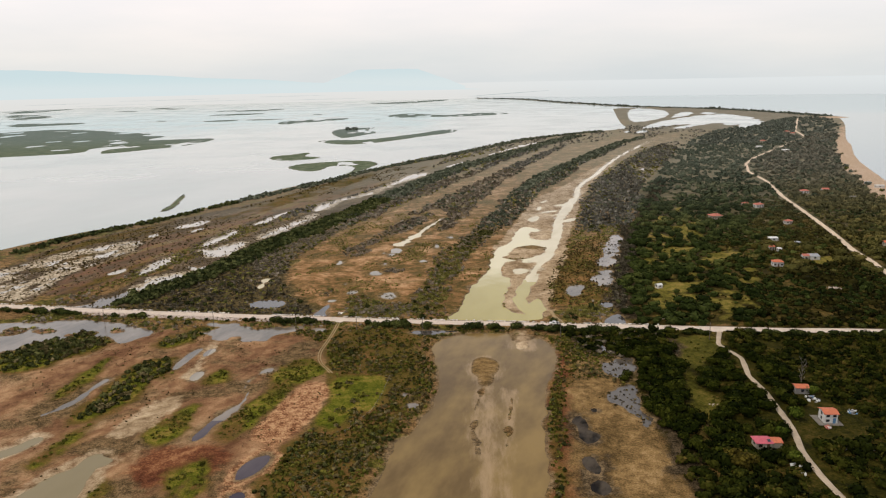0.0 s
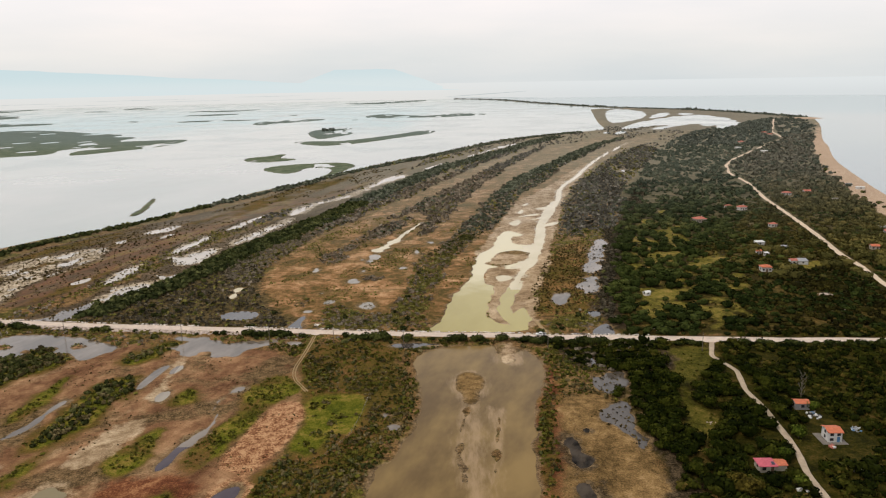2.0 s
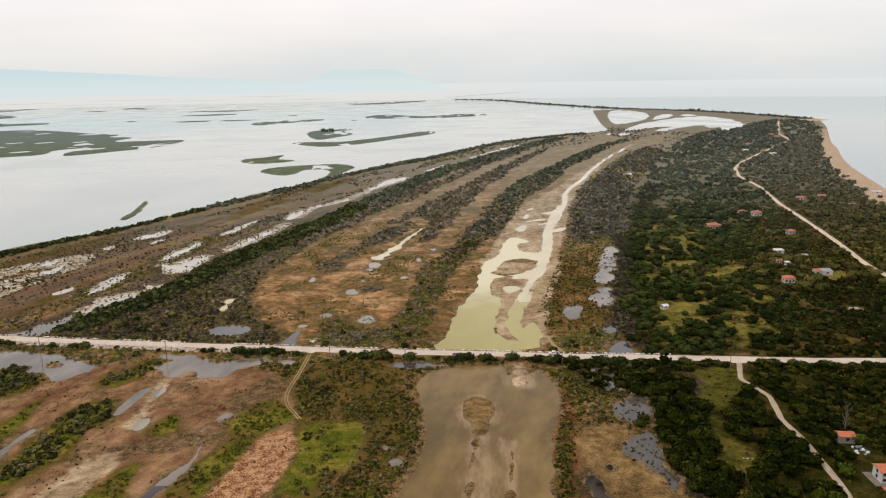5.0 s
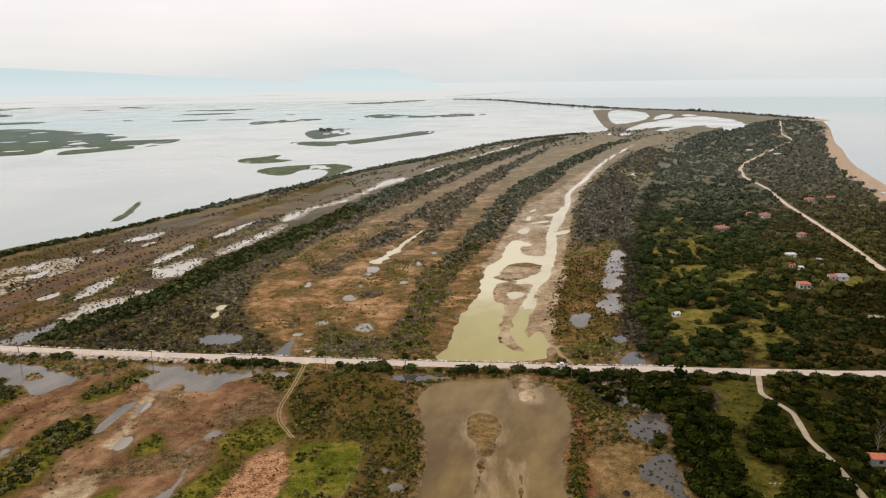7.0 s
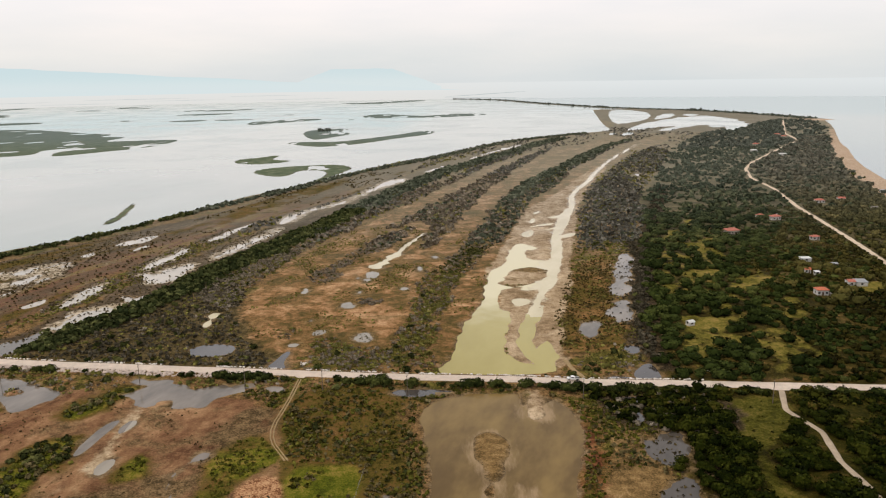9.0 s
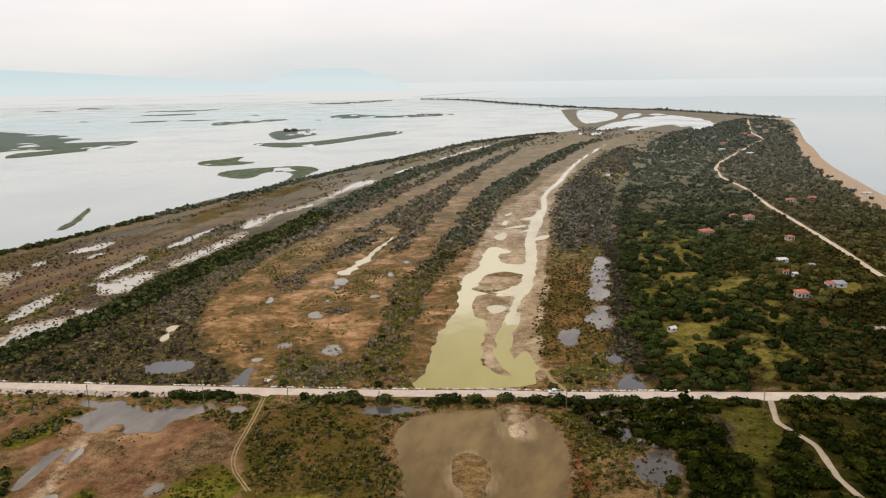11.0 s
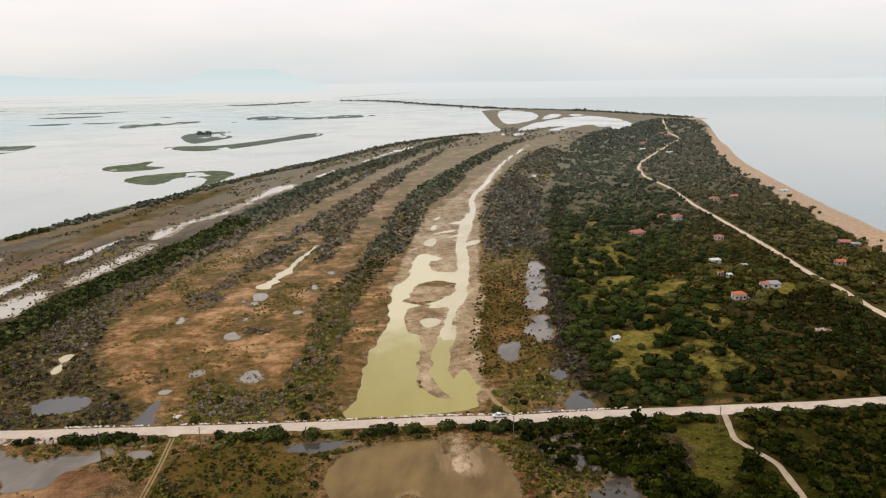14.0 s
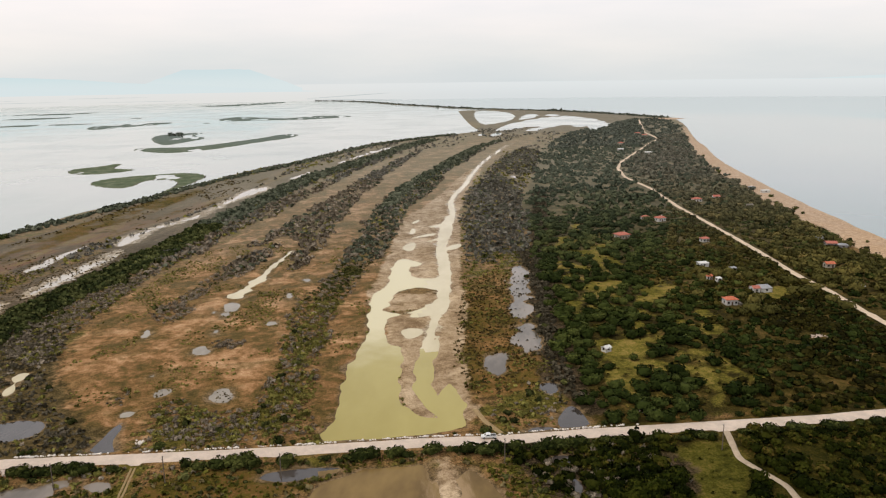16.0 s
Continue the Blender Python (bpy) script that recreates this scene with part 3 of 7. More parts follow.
PLAN["olive_pool"] = [(-136, 200), (-134, 206), (-129, 214), (-124, 223), (-122, 227), (-116, 224), (-114, 222), (-117, 218), (-117, 209), (-116,
    194), (-132, 193)]
PLAN["pool_left"] = [(-160, 225), (-153, 230), (-149, 238)]
PLAN["pool_left_b"] = [(-159, 257), (-152, 265), (-150, 278), (-148, 291)]
PLAN["redpatch"] = [(-103, 227), (-91, 229), (-77, 226), (-75, 215), (-84, 207), (-99, 209), (-104, 216)]
PLAN["green_d"] = [(-90, 205), (-90, 213), (-83, 221), (-80, 219), (-84, 210), (-85, 197)]
PLAN["fore_edge"] = [(88, 338), (80, 277), (80, 238), (76, 197), (73, 163)]
PLAN["meadow_track"] = [(108, 325), (131, 331), (128, 312), (119, 302), (104, 287), (96, 258), (94, 241), (107, 252), (103, 258), (102, 268), (104,
    277), (106, 305)]
PLAN["meadow_house"] = [(133, 252), (147, 256), (158, 244), (144, 224), (130, 224), (121, 218), (123, 196), (123, 192), (121, 205), (126, 231)]
PLAN["islet_i1"] = [(-295, 1225), (-293, 1270), (-264, 1280), (-251, 1317), (-236, 1312), (-239, 1271), (-242, 1248), (-198, 1228), (-213, 1201),
    (-243, 1181), (-273, 1187)]
PLAN["islet_i2"] = [(-236, 1080), (-227, 1128), (-180, 1152), (-124, 1166), (-97, 1123), (-104, 1061), (-118, 1021), (-132, 974), (-136, 990), (-126,
    1018), (-127, 1069), (-144, 1093), (-171, 1094), (-177, 1028), (-204, 1037)]
PLAN["islet_i3"] = [(-279, 1561), (-239, 1602), (-167, 1575), (-104, 1667), (-38, 1766), (4, 1870), (47, 1852), (27, 1740), (-36, 1660), (-97, 1548),
    (-145, 1487), (-193, 1462), (-231, 1505)]
PLAN["islet_i4"] = [(-267, 1773), (-285, 1904), (-263, 1984), (-232, 1944), (-222, 2007), (-167, 2012), (-202, 1906), (-151, 1813), (-189, 1711),
    (-217, 1637), (-234, 1662)]
PLAN["islet_i5"] = [(-522, 2292), (-523, 2437), (-483, 2498), (-401, 2522), (-325, 2575), (-310, 2457), (-421, 2334), (-476, 2222)]
PLAN["islet_i6"] = [(-198, 2658), (-168, 2778), (-119, 2840), (-51, 2718), (36, 2618), (162, 2815), (273, 2693), (195, 2563), (58, 2505), (-49, 2534),
    (-106, 2491), (-165, 2520)]
PLAN["islet_i7"] = [(-460, 4320), (-350, 4270), (-210, 4390), (60, 4810), (60, 4540), (-120, 4160), (-300, 3980)]
PLAN["islet_i8"] = [(-1350, 1940), (-1200, 2190), (-1120, 2200), (-970, 2090), (-840, 1970), (-750, 1920), (-770, 1830), (-680, 1840), (-700, 1690),
    (-630, 1700), (-540, 1730), (-520, 1660), (-530, 1530), (-580, 1450), (-630, 1370), (-650, 1370), (-680, 1440), (-660, 1550), (-730, 1500), (-690,
    1400), (-740, 1370), (-900, 1300)]
PLAN["islet_i9"] = [(-1030, 2600), (-1030, 2670), (-980, 2630), (-970, 2530)]
PLAN["islet_i10"] = [(-850, 2490), (-780, 2600), (-650, 2600), (-560, 2600), (-550, 2540), (-730, 2480)]
PLAN["islet_i11"] = [(-1120, 3400), (-1050, 3550), (-920, 3500), (-720, 3620), (-840, 3300)]
PLAN["islet_i12"] = [(-980, 3000), (-910, 3080), (-760, 3140), (-730, 3040), (-860, 2920)]
PLAN["islet_i13"] = [(-1620, 3960), (-1550, 4160), (-1350, 3960), (-1400, 3750)]
PLAN["islet_i14"] = [(-2430, 4050), (-2210, 4020), (-2160, 4280), (-2070, 4130), (-2040, 3720), (-2160, 3610)]
PLAN["islet_i15"] = [(-1540, 2580), (-1430, 2610), (-1250, 2600), (-1230, 2480), (-1320, 2420), (-1400, 2340)]
PLAN["islet_i16"] = [(-2090, 3480), (-1870, 3410), (-1740, 3280), (-1590, 2980), (-1670, 2800)]
PLAN["islet_i17"] = [(-1660, 3650), (-1550, 3730), (-1480, 3590), (-1600, 3560)]
PLAN["islet_i18"] = [(-520, 2920), (-470, 2920), (-460, 2840), (-500, 2850)]
PLAN["islet_i19"] = [(-240, 2430), (-200, 2490), (-200, 2410)]
PLAN["islet_i20"] = [(-290, 725), (-289, 749), (-296, 795), (-307, 840), (-296, 823), (-287, 774), (-279, 736), (-283, 713)]
PLAN["grey_band"] = [(-140, 502), (-132, 525), (-109, 594), (-85, 663), (-52, 758), (-16, 866), (35, 972), (89, 1123), (138, 1260), (200, 1420), (208,
    1350), (104, 1118), (31, 908), (-15, 787), (-42, 731), (-58, 664), (-86, 615), (-95, 555), (-108, 501), (-103, 463), (-111, 452), (-130, 470)]
PLAN["grey_band_b"] = [(-69, 517), (-60, 568), (-52, 592), (-44, 618), (-30, 647), (-15, 670), (-3, 677), (-11, 642), (-25, 598), (-41, 576), (-55,
    544), (-64, 520)]
PLAN["grey_band_c"] = [(-8, 584), (5, 665), (-2, 708), (-23, 663), (-35, 667), (-6, 744), (27, 835), (64, 940), (126, 1110), (232, 1373), (258, 1398),
    (148, 1103), (86, 911), (56, 795), (33, 709), (23, 650), (3, 590)]
PLAN["green_band"] = [(-23, 374), (-19, 405), (-15, 433), (-10, 467), (-7, 500), (2, 533), (15, 560), (24, 585), (39, 645), (58, 725), (78, 803),
    (106, 884), (139, 962), (192, 1088), (238, 1182), (308, 1313), (352, 1362), (270, 1170), (207, 1050), (172, 928), (125, 822), (96, 740), (75,
    654), (62, 621), (43, 565), (29, 532), (19, 493), (9, 433), (3, 400), (3, 371), (-10, 368)]
PLAN["bush_patch"] = [(-80, 520), (-69, 542), (-50, 532), (-54, 513), (-66, 498)]
PLAN["bush_patch_b"] = [(-63, 376), (-58, 398), (-52, 411), (-42, 405), (-30, 393), (-20, 395), (2, 389), (4, 369), (-14, 366), (-41, 369)]
PLAN["bush_patch_c"] = [(-42, 464), (-33, 473), (-22, 466), (-27, 456), (-36, 455)]
PLAN["bush_patch_d"] = [(-76, 410), (-73, 425), (-65, 425), (-67, 412), (-72, 399)]
PLAN["flats"] = [(-91, 424), (-103, 463), (-95, 555), (-58, 664), (31, 908), (208, 1350), (364, 1442), (268, 1132), (168, 885), (92, 715), (63, 604),
    (38, 529), (27, 457), (12, 408), (6, 370), (-29, 373), (-66, 381)]
PLAN["wash_silt"] = [(38, 426), (43, 487), (36, 519), (45, 552), (64, 612), (88, 717), (101, 752), (121, 790), (158, 867), (189, 946), (243, 1070),
    (270, 1088), (188, 878), (165, 810), (136, 702), (113, 606), (89, 515), (72, 445), (60, 385), (58, 364), (49, 368), (41, 380), (34, 397)]
PLAN["puddle_a"] = [(78, 645), (86, 651), (89, 642), (82, 626), (77, 629)]
PLAN["puddle_b"] = [(85, 665), (99, 676), (112, 681), (109, 673), (95, 667)]
PLAN["puddle_c"] = [(97, 652), (113, 666), (110, 656), (100, 651)]
PLAN["puddle_d"] = [(107, 703), (121, 714), (130, 724), (124, 701), (113, 702)]
PLAN["puddle_e"] = [(99, 726), (110, 741), (109, 733), (102, 722)]
PLAN["puddle_f"] = [(106, 626), (114, 637), (123, 640), (117, 626), (108, 620)]
PLAN["puddle_g"] = [(46, 454), (49, 465), (57, 465), (56, 456), (49, 451)]
PLAN["puddle_h"] = [(92, 696), (100, 708), (97, 685), (91, 679)]
PLAN["wash_c"] = [(56, 445), (67, 478), (77, 507), (85, 540), (91, 568), (98, 602), (106, 641), (119, 688), (134, 726), (146, 764), (155, 813), (170,
    860), (197, 919), (226, 1002), (252, 1067), (291, 1163), (337, 1261), (385, 1361), (422, 1433)]
PLAN["mirror_pool_b"] = [(110, 488), (119, 495), (119, 480), (111, 466), (107, 472)]
PLAN["mirror_pool_c"] = [(100, 449), (111, 459), (108, 443), (104, 427), (96, 419), (94, 430)]
PLAN["ditch_right_b"] = [(67, 352), (74, 355), (82, 353), (80, 348), (69, 349)]
PLAN["burnt_strip"] = [(273, 894), (268, 852), (164, 583), (135, 491), (117, 432), (105, 389), (99, 357), (94, 370), (95, 401), (115, 467), (156,
    585)]
PLAN["channel_g"] = [(-130, 700), (-131, 735), (-119, 756), (-102, 791), (-81, 821), (-60, 898), (-47, 967), (-15, 993), (-21, 949), (-50, 902), (-77,
    803), (-99, 772), (-113, 752), (-114, 715), (-123, 698)]
PLAN["channel_h"] = [(-4, 1035), (19, 1090), (46, 1138), (46, 1112), (18, 1055), (-3, 1014)]
PLAN["channel_i"] = [(66, 1180), (105, 1281), (154, 1381), (214, 1475), (210, 1440), (149, 1341), (100, 1231)]
PLAN["inner_pool"] = [(814, 2486), (876, 2545), (817, 2356), (728, 2213), (686, 2165)]
PLAN["inner_pool_b"] = [(884, 2494), (923, 2428), (857, 2335)]
PLAN["shore_pool"] = [(413, 1659), (449, 1699), (430, 1634)]
PLAN["shore_pool_b"] = [(431, 1617), (464, 1692), (496, 1717), (456, 1623)]
PLAN["shore_end"] = [(319, 1680), (377, 1710), (426, 1747), (460, 1780), (492, 1982), (562, 2317), (645, 2702), (698, 2951)]
PLAN["channel_d"] = [(-194, 549), (-190, 577), (-185, 599), (-179, 617), (-175, 596), (-181, 562), (-187, 546)]
PLAN["channel_e"] = [(-174, 640), (-164, 674), (-149, 716), (-148, 703), (-157, 657), (-166, 631)]
PLAN["channel_j"] = [(-189, 497), (-184, 498), (-173, 483), (-165, 492), (-168, 472), (-175, 479)]
PLAN["channel_f"] = [(-190, 545), (-178, 538), (-172, 555), (-162, 568), (-155, 559), (-158, 531), (-164, 513), (-175, 514)]
PLAN["channel_k"] = [(-155, 576), (-146, 619), (-136, 644), (-125, 691), (-120, 676), (-128, 630), (-141, 597), (-149, 569)]
PLAN["stream_pan"] = [(-116, 311), (-114, 325), (-113, 337), (-109, 320)]
PLAN["stream_pan_b"] = [(-112, 289), (-112, 299), (-106, 299), (-107, 288)]
PLAN["corner_pool"] = [(73, 322), (76, 323), (77, 315), (74, 311), (71, 316)]
PLAN["corner_pool_b"] = [(70, 333), (76, 335), (81, 332), (76, 329)]
PLAN["pond_right"] = [(47, 388), (52, 415), (61, 444), (72, 478), (84, 516), (93, 551), (103, 548), (61, 390), (60, 413), (50, 392)]
PLAN["grey_band_d"] = [(105, 576), (137, 701), (163, 793), (194, 876), (256, 1033), (329, 1190), (407, 1339), (462, 1403), (466, 1317), (353, 1031),
    (259, 815), (200, 683), (161, 592), (141, 551), (130, 577)]
PLAN["hedge_fore"] = [(-211, 319), (-210, 337), (-197, 344), (-170, 345), (-167, 335), (-178, 317), (-187, 306), (-199, 300)]
PLAN["hedge_fore_b"] = [(-141, 298), (-138, 311), (-126, 311), (-123, 299), (-128, 279), (-131, 266), (-135, 258), (-138, 251), (-143, 254), (-141,
    267), (-140, 280)]
PLAN["green_e"] = [(-141, 216), (-142, 224), (-141, 233), (-136, 247), (-134, 250), (-134, 232), (-136, 220)]
PLAN["green_f"] = [(-161, 271), (-163, 277), (-162, 281), (-161, 293), (-161, 309), (-157, 319), (-155, 308), (-155, 292), (-156, 275)]
PLAN["green_g"] = [(-115, 199), (-113, 206), (-110, 207), (-107, 199)]
PLAN["green_h"] = [(-84, 198), (-84, 208), (-86, 219), (-82, 222), (-78, 215), (-78, 205), (-78, 197)]
PLAN["wet_corner"] = [(54, 347), (112, 337), (106, 302), (84, 300), (66, 308)]
PLAN["wash_low"] = [(50, 365), (46, 375), (43, 387), (43, 399), (47, 417), (56, 445), (67, 478), (77, 507)]
# small round pools: x, y, half lengths
PLAN["spots"] = [(-35.1, 524.5, 4.7, 7.8), (-38.1, 511.4, 2.1, 4.0), (-43.8, 516.5, 1.4, 2.9), (-40.8, 486.6, 1.6, 3.6), (-44.9, 460.8, 4.1, 5.4),
    (-72.8, 491.7, 2.5, 5.7), (-62.0, 436.0, 1.2, 2.0), (-55.5, 417.5, 3.6, 4.0), (-32.6, 408.8, 4.7, 6.6), (-14.8, 490.6, 2.6, 4.1), (-4.7, 537.3,
    2.6, 5.7), (6.5, 567.9, 2.4, 4.3), (-65.4, 401.1, 2.6, 2.6), (277.0, 979.0, 4.8, 14.9), (253.6, 901.8, 4.5, 18.9), (-16.9, 270.3, 1.7, 2.0),
    (-13.2, 260.2, 2.6, 2.5)]
PLAN["dark_spots"] = [(49.8, 243.0, 2.5, 5.1), (51.0, 232.2, 3.7, 4.0), (47.8, 213.6, 2.6, 5.7), (47.8, 199.3, 3.7, 4.6), (56.5, 252.8, 1.6, 1.9)]


def smooth(pts, closed, rounds=2):
    p = np.array(pts, float)
    for _ in range(rounds):
        q = np.roll(p, -1, 0) if closed else p[1:]
        a = p if closed else p[:-1]
        r = np.empty((2 * len(a), 2))
        r[0::2], r[1::2] = a * 0.75 + q * 0.25, a * 0.25 + q * 0.75
        p = r if closed else np.vstack([p[:1], r, p[-1:]])
    return p


def edge_distance(x, y, a, b):
    d = b - a
    k = np.clip(((x - a[0]) * d[0] + (y - a[1]) * d[1]) / max(d @ d, 1e-9), 0, 1)
    return np.hypot(x - a[0] - k * d[0], y - a[1] - k * d[1])


FAR = 30.0


def inside(x, y, pts, rounds=2, far=FAR):
    """Metres to the edge of a closed outline: positive inside, never below -far."""
    p = smooth(pts, True, rounds) if rounds else np.array(pts, float)
    out = np.full(x.shape, -far)
    near = (x > p[:, 0].min() - far) & (x < p[:, 0].max() + far) & (y > p[:, 1].min() - far) & (y < p[:, 1].max() + far)
    if not near.any():
        return out
    u, v = x[near], y[near]
    dist, odd = np.full(u.shape, 1e9), np.zeros(u.shape, bool)
    for a, b in zip(p, np.roll(p, -1, 0)):
        dist = np.minimum(dist, edge_distance(u, v, a, b))
        if a[1] != b[1]:
            odd ^= ((a[1] > v) != (b[1] > v)) & (u < (b[0] - a[0]) * (v - a[1]) / (b[1] - a[1]) + a[0])
    out[near] = np.maximum(np.where(odd, dist, -dist), -far)
    return out


def along(x, y, pts, half, rounds=2, far=FAR):
    """Metres inside a band of that half width along a line, which may widen from half[0] to half[1]."""
    p = smooth(pts, False, rounds)
    h0, h1 = half if isinstance(half, tuple) else (half, half)
    out = np.full(x.shape, -far)
    near = (x > p[:, 0].min() - far) & (x < p[:, 0].max() + far) & (y > p[:, 1].min() - far) & (y < p[:, 1].max() + far)
    if not near.any():
        return out
    u, v = x[near], y[near]
    best = np.full(u.shape, -far)
    for i, (a, b) in enumerate(zip(p[:-1], p[1:])):
        best = np.maximum(best, h0 + (h1 - h0) * (i + 0.5) / (len(p) - 1) - edge_distance(u, v, a, b))
    out[near] = best
    return out


def lattice(ix, iy):
    h = np.sin(ix * 127.1 + iy * 311.7) * 43758.5453
    return h - np.floor(h)


def value_noise(x, y):
    ix, iy = np.floor(x), np.floor(y)
    fx, fy = x - ix, y - iy
    fx, fy = fx * fx * (3 - 2 * fx), fy * fy * (3 - 2 * fy)
    a, b, c, d = lattice(ix, iy), lattice(ix + 1, iy), lattice(ix, iy + 1), lattice(ix + 1, iy + 1)
    return (a * (1 - fx) + b * fx) * (1 - fy) + (c * (1 - fx) + d * fx) * fy


def rough(x, y, size, rounds=3):
    """Layered noise from -1 to 1 with lumps of that size."""
    out, amp, total = 0, 1.0, 0.0
    for i in range(rounds):
        out = out + amp * (value_noise(x / size * 2 ** i + 17 * i, y / size * 2 ** i + 5 * i) * 2 - 1)
        total, amp = total + amp, amp * 0.55
    return out / total


LAND = PLAN["lagoon_shore"][:-3] + PLAN["shore_end"] + [(860, 2900)] + PLAN["spit"][:5][::-1] + PLAN["sea_shore"] + [
    (330, 250), (285, 0), (250, -700), (-1000, -700), (-640, 0), (-430, 380)]
ISLETS = [k for k in PLAN if k.startswith("islet")]

# pond: outline or line with half width, water, level
PONDS = [
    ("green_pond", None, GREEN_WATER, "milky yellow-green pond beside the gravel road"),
    ("ditch_fore", None, DARK_WATER, "narrow dark ditch at the causeway's foot"),
    ("brown_pond", None, BROWN_WATER, "shallow brown silty pond with a muddy bed"),
    ("wash_c", (3.0, 3.0), WASH_WATER, "pale silty channel winding through the marsh"),
    ("puddle_a", None, WASH_WATER, "shallow pale puddle on grey silt"),
    ("puddle_b", None, WASH_WATER, "shallow pale puddle on grey silt"),
    ("puddle_c", None, WASH_WATER, "shallow pale puddle on grey silt"),
    ("puddle_d", None, WASH_WATER, "shallow pale puddle on grey silt"),
    ("puddle_e", None, WASH_WATER, "shallow pale puddle on grey silt"),
    ("puddle_f", None, WASH_WATER, "shallow pale puddle on grey silt"),
    ("puddle_g", None, WASH_WATER, "shallow pale puddle on grey silt"),
    ("puddle_h", None, WASH_WATER, "shallow pale puddle on grey silt"),
    ("long_pool", (5.0, 1.5), WASH_WATER, "narrow pale pool on the bare flat"),
    ("tan_pool", None, WASH_WATER, "small tan pool among dark scrub"),
    ("dark_pool", None, DARK_WATER, "dark still pool beside the gravel road"),
    ("ditch_pool", None, DARK_WATER, "dark ditch pool beside the gravel road"),
    ("reed_pool", None, GREY_WATER, "grey pool among reddish marsh plants"),
    ("mirror_pool", None, GREY_WATER, "long dark pool reflecting the white sky"),
    ("mirror_pool_b", None, GREY_WATER, "grey pool reflecting the sky beside burnt scrub"),
    ("mirror_pool_c", None, GREY_WATER, "speckled grey pool with dark tufts"),
    ("ditch_right", None, DARK_WATER, "dark ditch water beside the gravel road"),
    ("ditch_right_b", None, DARK_WATER, "narrow dark ditch along the gravel road"),
    ("corner_pool", None, DARK_WATER, "small dark pool among bushes below the causeway"),
    ("corner_pool_b", None, DARK_WATER, "dark wet hollow among bushes below the causeway"),
    ("small_right", None, DARK_WATER, "small dark pool among marsh shrubs"),
    ("salt_a", None, PALE_WATER, "narrow pale salt pool in red marsh"),
    ("salt_b", None, PALE_WATER, "narrow pale salt pool in red marsh"),
    ("salt_c", None, PALE_WATER, "short pale salt pool in red marsh"),
    ("salt_d", None, PALE_WATER, "pale salt pool on the lagoon flat"),
    ("salt_e", None, PALE_WATER, "faint pale salt pool in red marsh"),
    ("channel_a", None, PALE_WATER, "pale tidal channel through the marsh"),
    ("channel_b", None, GREY_WATER, "grey tidal channel beside the gravel road"),
    ("channel_c", None, PALE_WATER, "speckled pale channel beside the thicket"),
    ("channel_d", None, PALE_WATER, "pale tidal channel through the marsh"),
    ("channel_e", None, PALE_WATER, "thin pale channel through the grey flat"),
    ("channel_f", None, PALE_WATER, "broad pale salt pan beside the thicket"),
    ("channel_g", None, PALE_WATER, "long pale channel along the far thicket"),
    ("channel_h", None, PALE_WATER, "short pale channel behind the far thicket"),
    ("channel_i", None, PALE_WATER, "thin pale channel far along the ridge"),
    ("channel_j", None, PALE_WATER, "forked pale pool beside the thicket"),
    ("channel_k", None, PALE_WATER, "speckled pale channel beside the thicket"),
    ("salt_speck", None, PALE_WATER, "scattered pale salt pools on the lagoon flat"),
    ("inner_pool", None, LAGOON, "narrow pale lagoon arm behind the far spit"),
    ("inner_pool_b", None, LAGOON, "small pale pool behind the far spit"),
    ("shore_pool", None, LAGOON, "small pale pool near the far shore"),
    ("shore_pool_b", None, LAGOON, "pale pool near the far shore"),
    ("inner_lagoon", None, LAGOON, "pale inner lagoon behind the far spit"),
    ("inner_lagoon_b", None, LAGOON, "pale inner lagoon at the foot of the spit"),
    ("grey_pool", None, BOG_WATER, "grey speckled pool at the wood's edge"),
    ("purple_pool", None, PURPLE_WATER, "violet brine pool on red mud"),
    ("purple_pool_b", None, PURPLE_WATER, "small violet brine pool on red mud"),
    ("purple_stream", None, PURPLE_WATER, "violet brine pool at a stream's end"),
    ("stream_top", (2.0, 1.5), GREY_WATER, "shallow grey stream over pink mud"),
    ("stream_pan", None, PUDDLE, "pale speckled puddle on the mudflat"),
    ("stream_pan_b", None, PUDDLE, "pale round puddle on the mudflat"),
    ("stream_left", None, GREY_WATER, "narrow grey pool on the mudflat"),
    ("left_pond", None, GREY_WATER, "broad grey pond beside the gravel road"),
    ("left_pond_b", None, GREY_WATER, "grey roadside pond with muddy islets"),
    ("olive_pool", None, OLIVE_WATER, "olive-brown pool on the mudflat"),
    ("pool_left", (3.0, 1.5), OLIVE_WATER, "narrow brown pool on the mudflat"),
    ("pool_left_b", (0.7, 1.2), GREY_WATER, "narrow grey-brown pool on the mudflat"),
]
# small round pools: x, y, half length along x, half length along y, water
SPOTS = [tuple(s) for s in PLAN["spots"]]
DARK_SPOTS = [tuple(s) for s in PLAN["dark_spots"]]
LEVEL = 0.25


SPECKLED = {"mirror_pool": 5.0, "mirror_pool_b": 5.0, "mirror_pool_c": 5.0, "grey_pool": 6.0, "channel_c": 6.5, "channel_k": 7.0, "channel_f": 4.0, "channel_g": 4.0, "channel_h": 5.0, "channel_i": 5.0, "left_pond_b": 8.0, "reed_pool": 3.5, "ditch_right": 3.0, "corner_pool": 3.0, "stream_top": 2.4, "tan_pool": 3.5, "puddle_a": 2.0, "puddle_h": 2.0, "stream_pan": 4.0, "green_pond": 3.0, "long_pool": 4.0, "left_pond": 4.0, "wash_c": 2.6, "dark_pool": 4.0, "purple_stream": 1.5, "purple_pool": 1.2, "olive_pool": 3.0, "pool_left_b": 3.0, "brown_pond": 3.0}


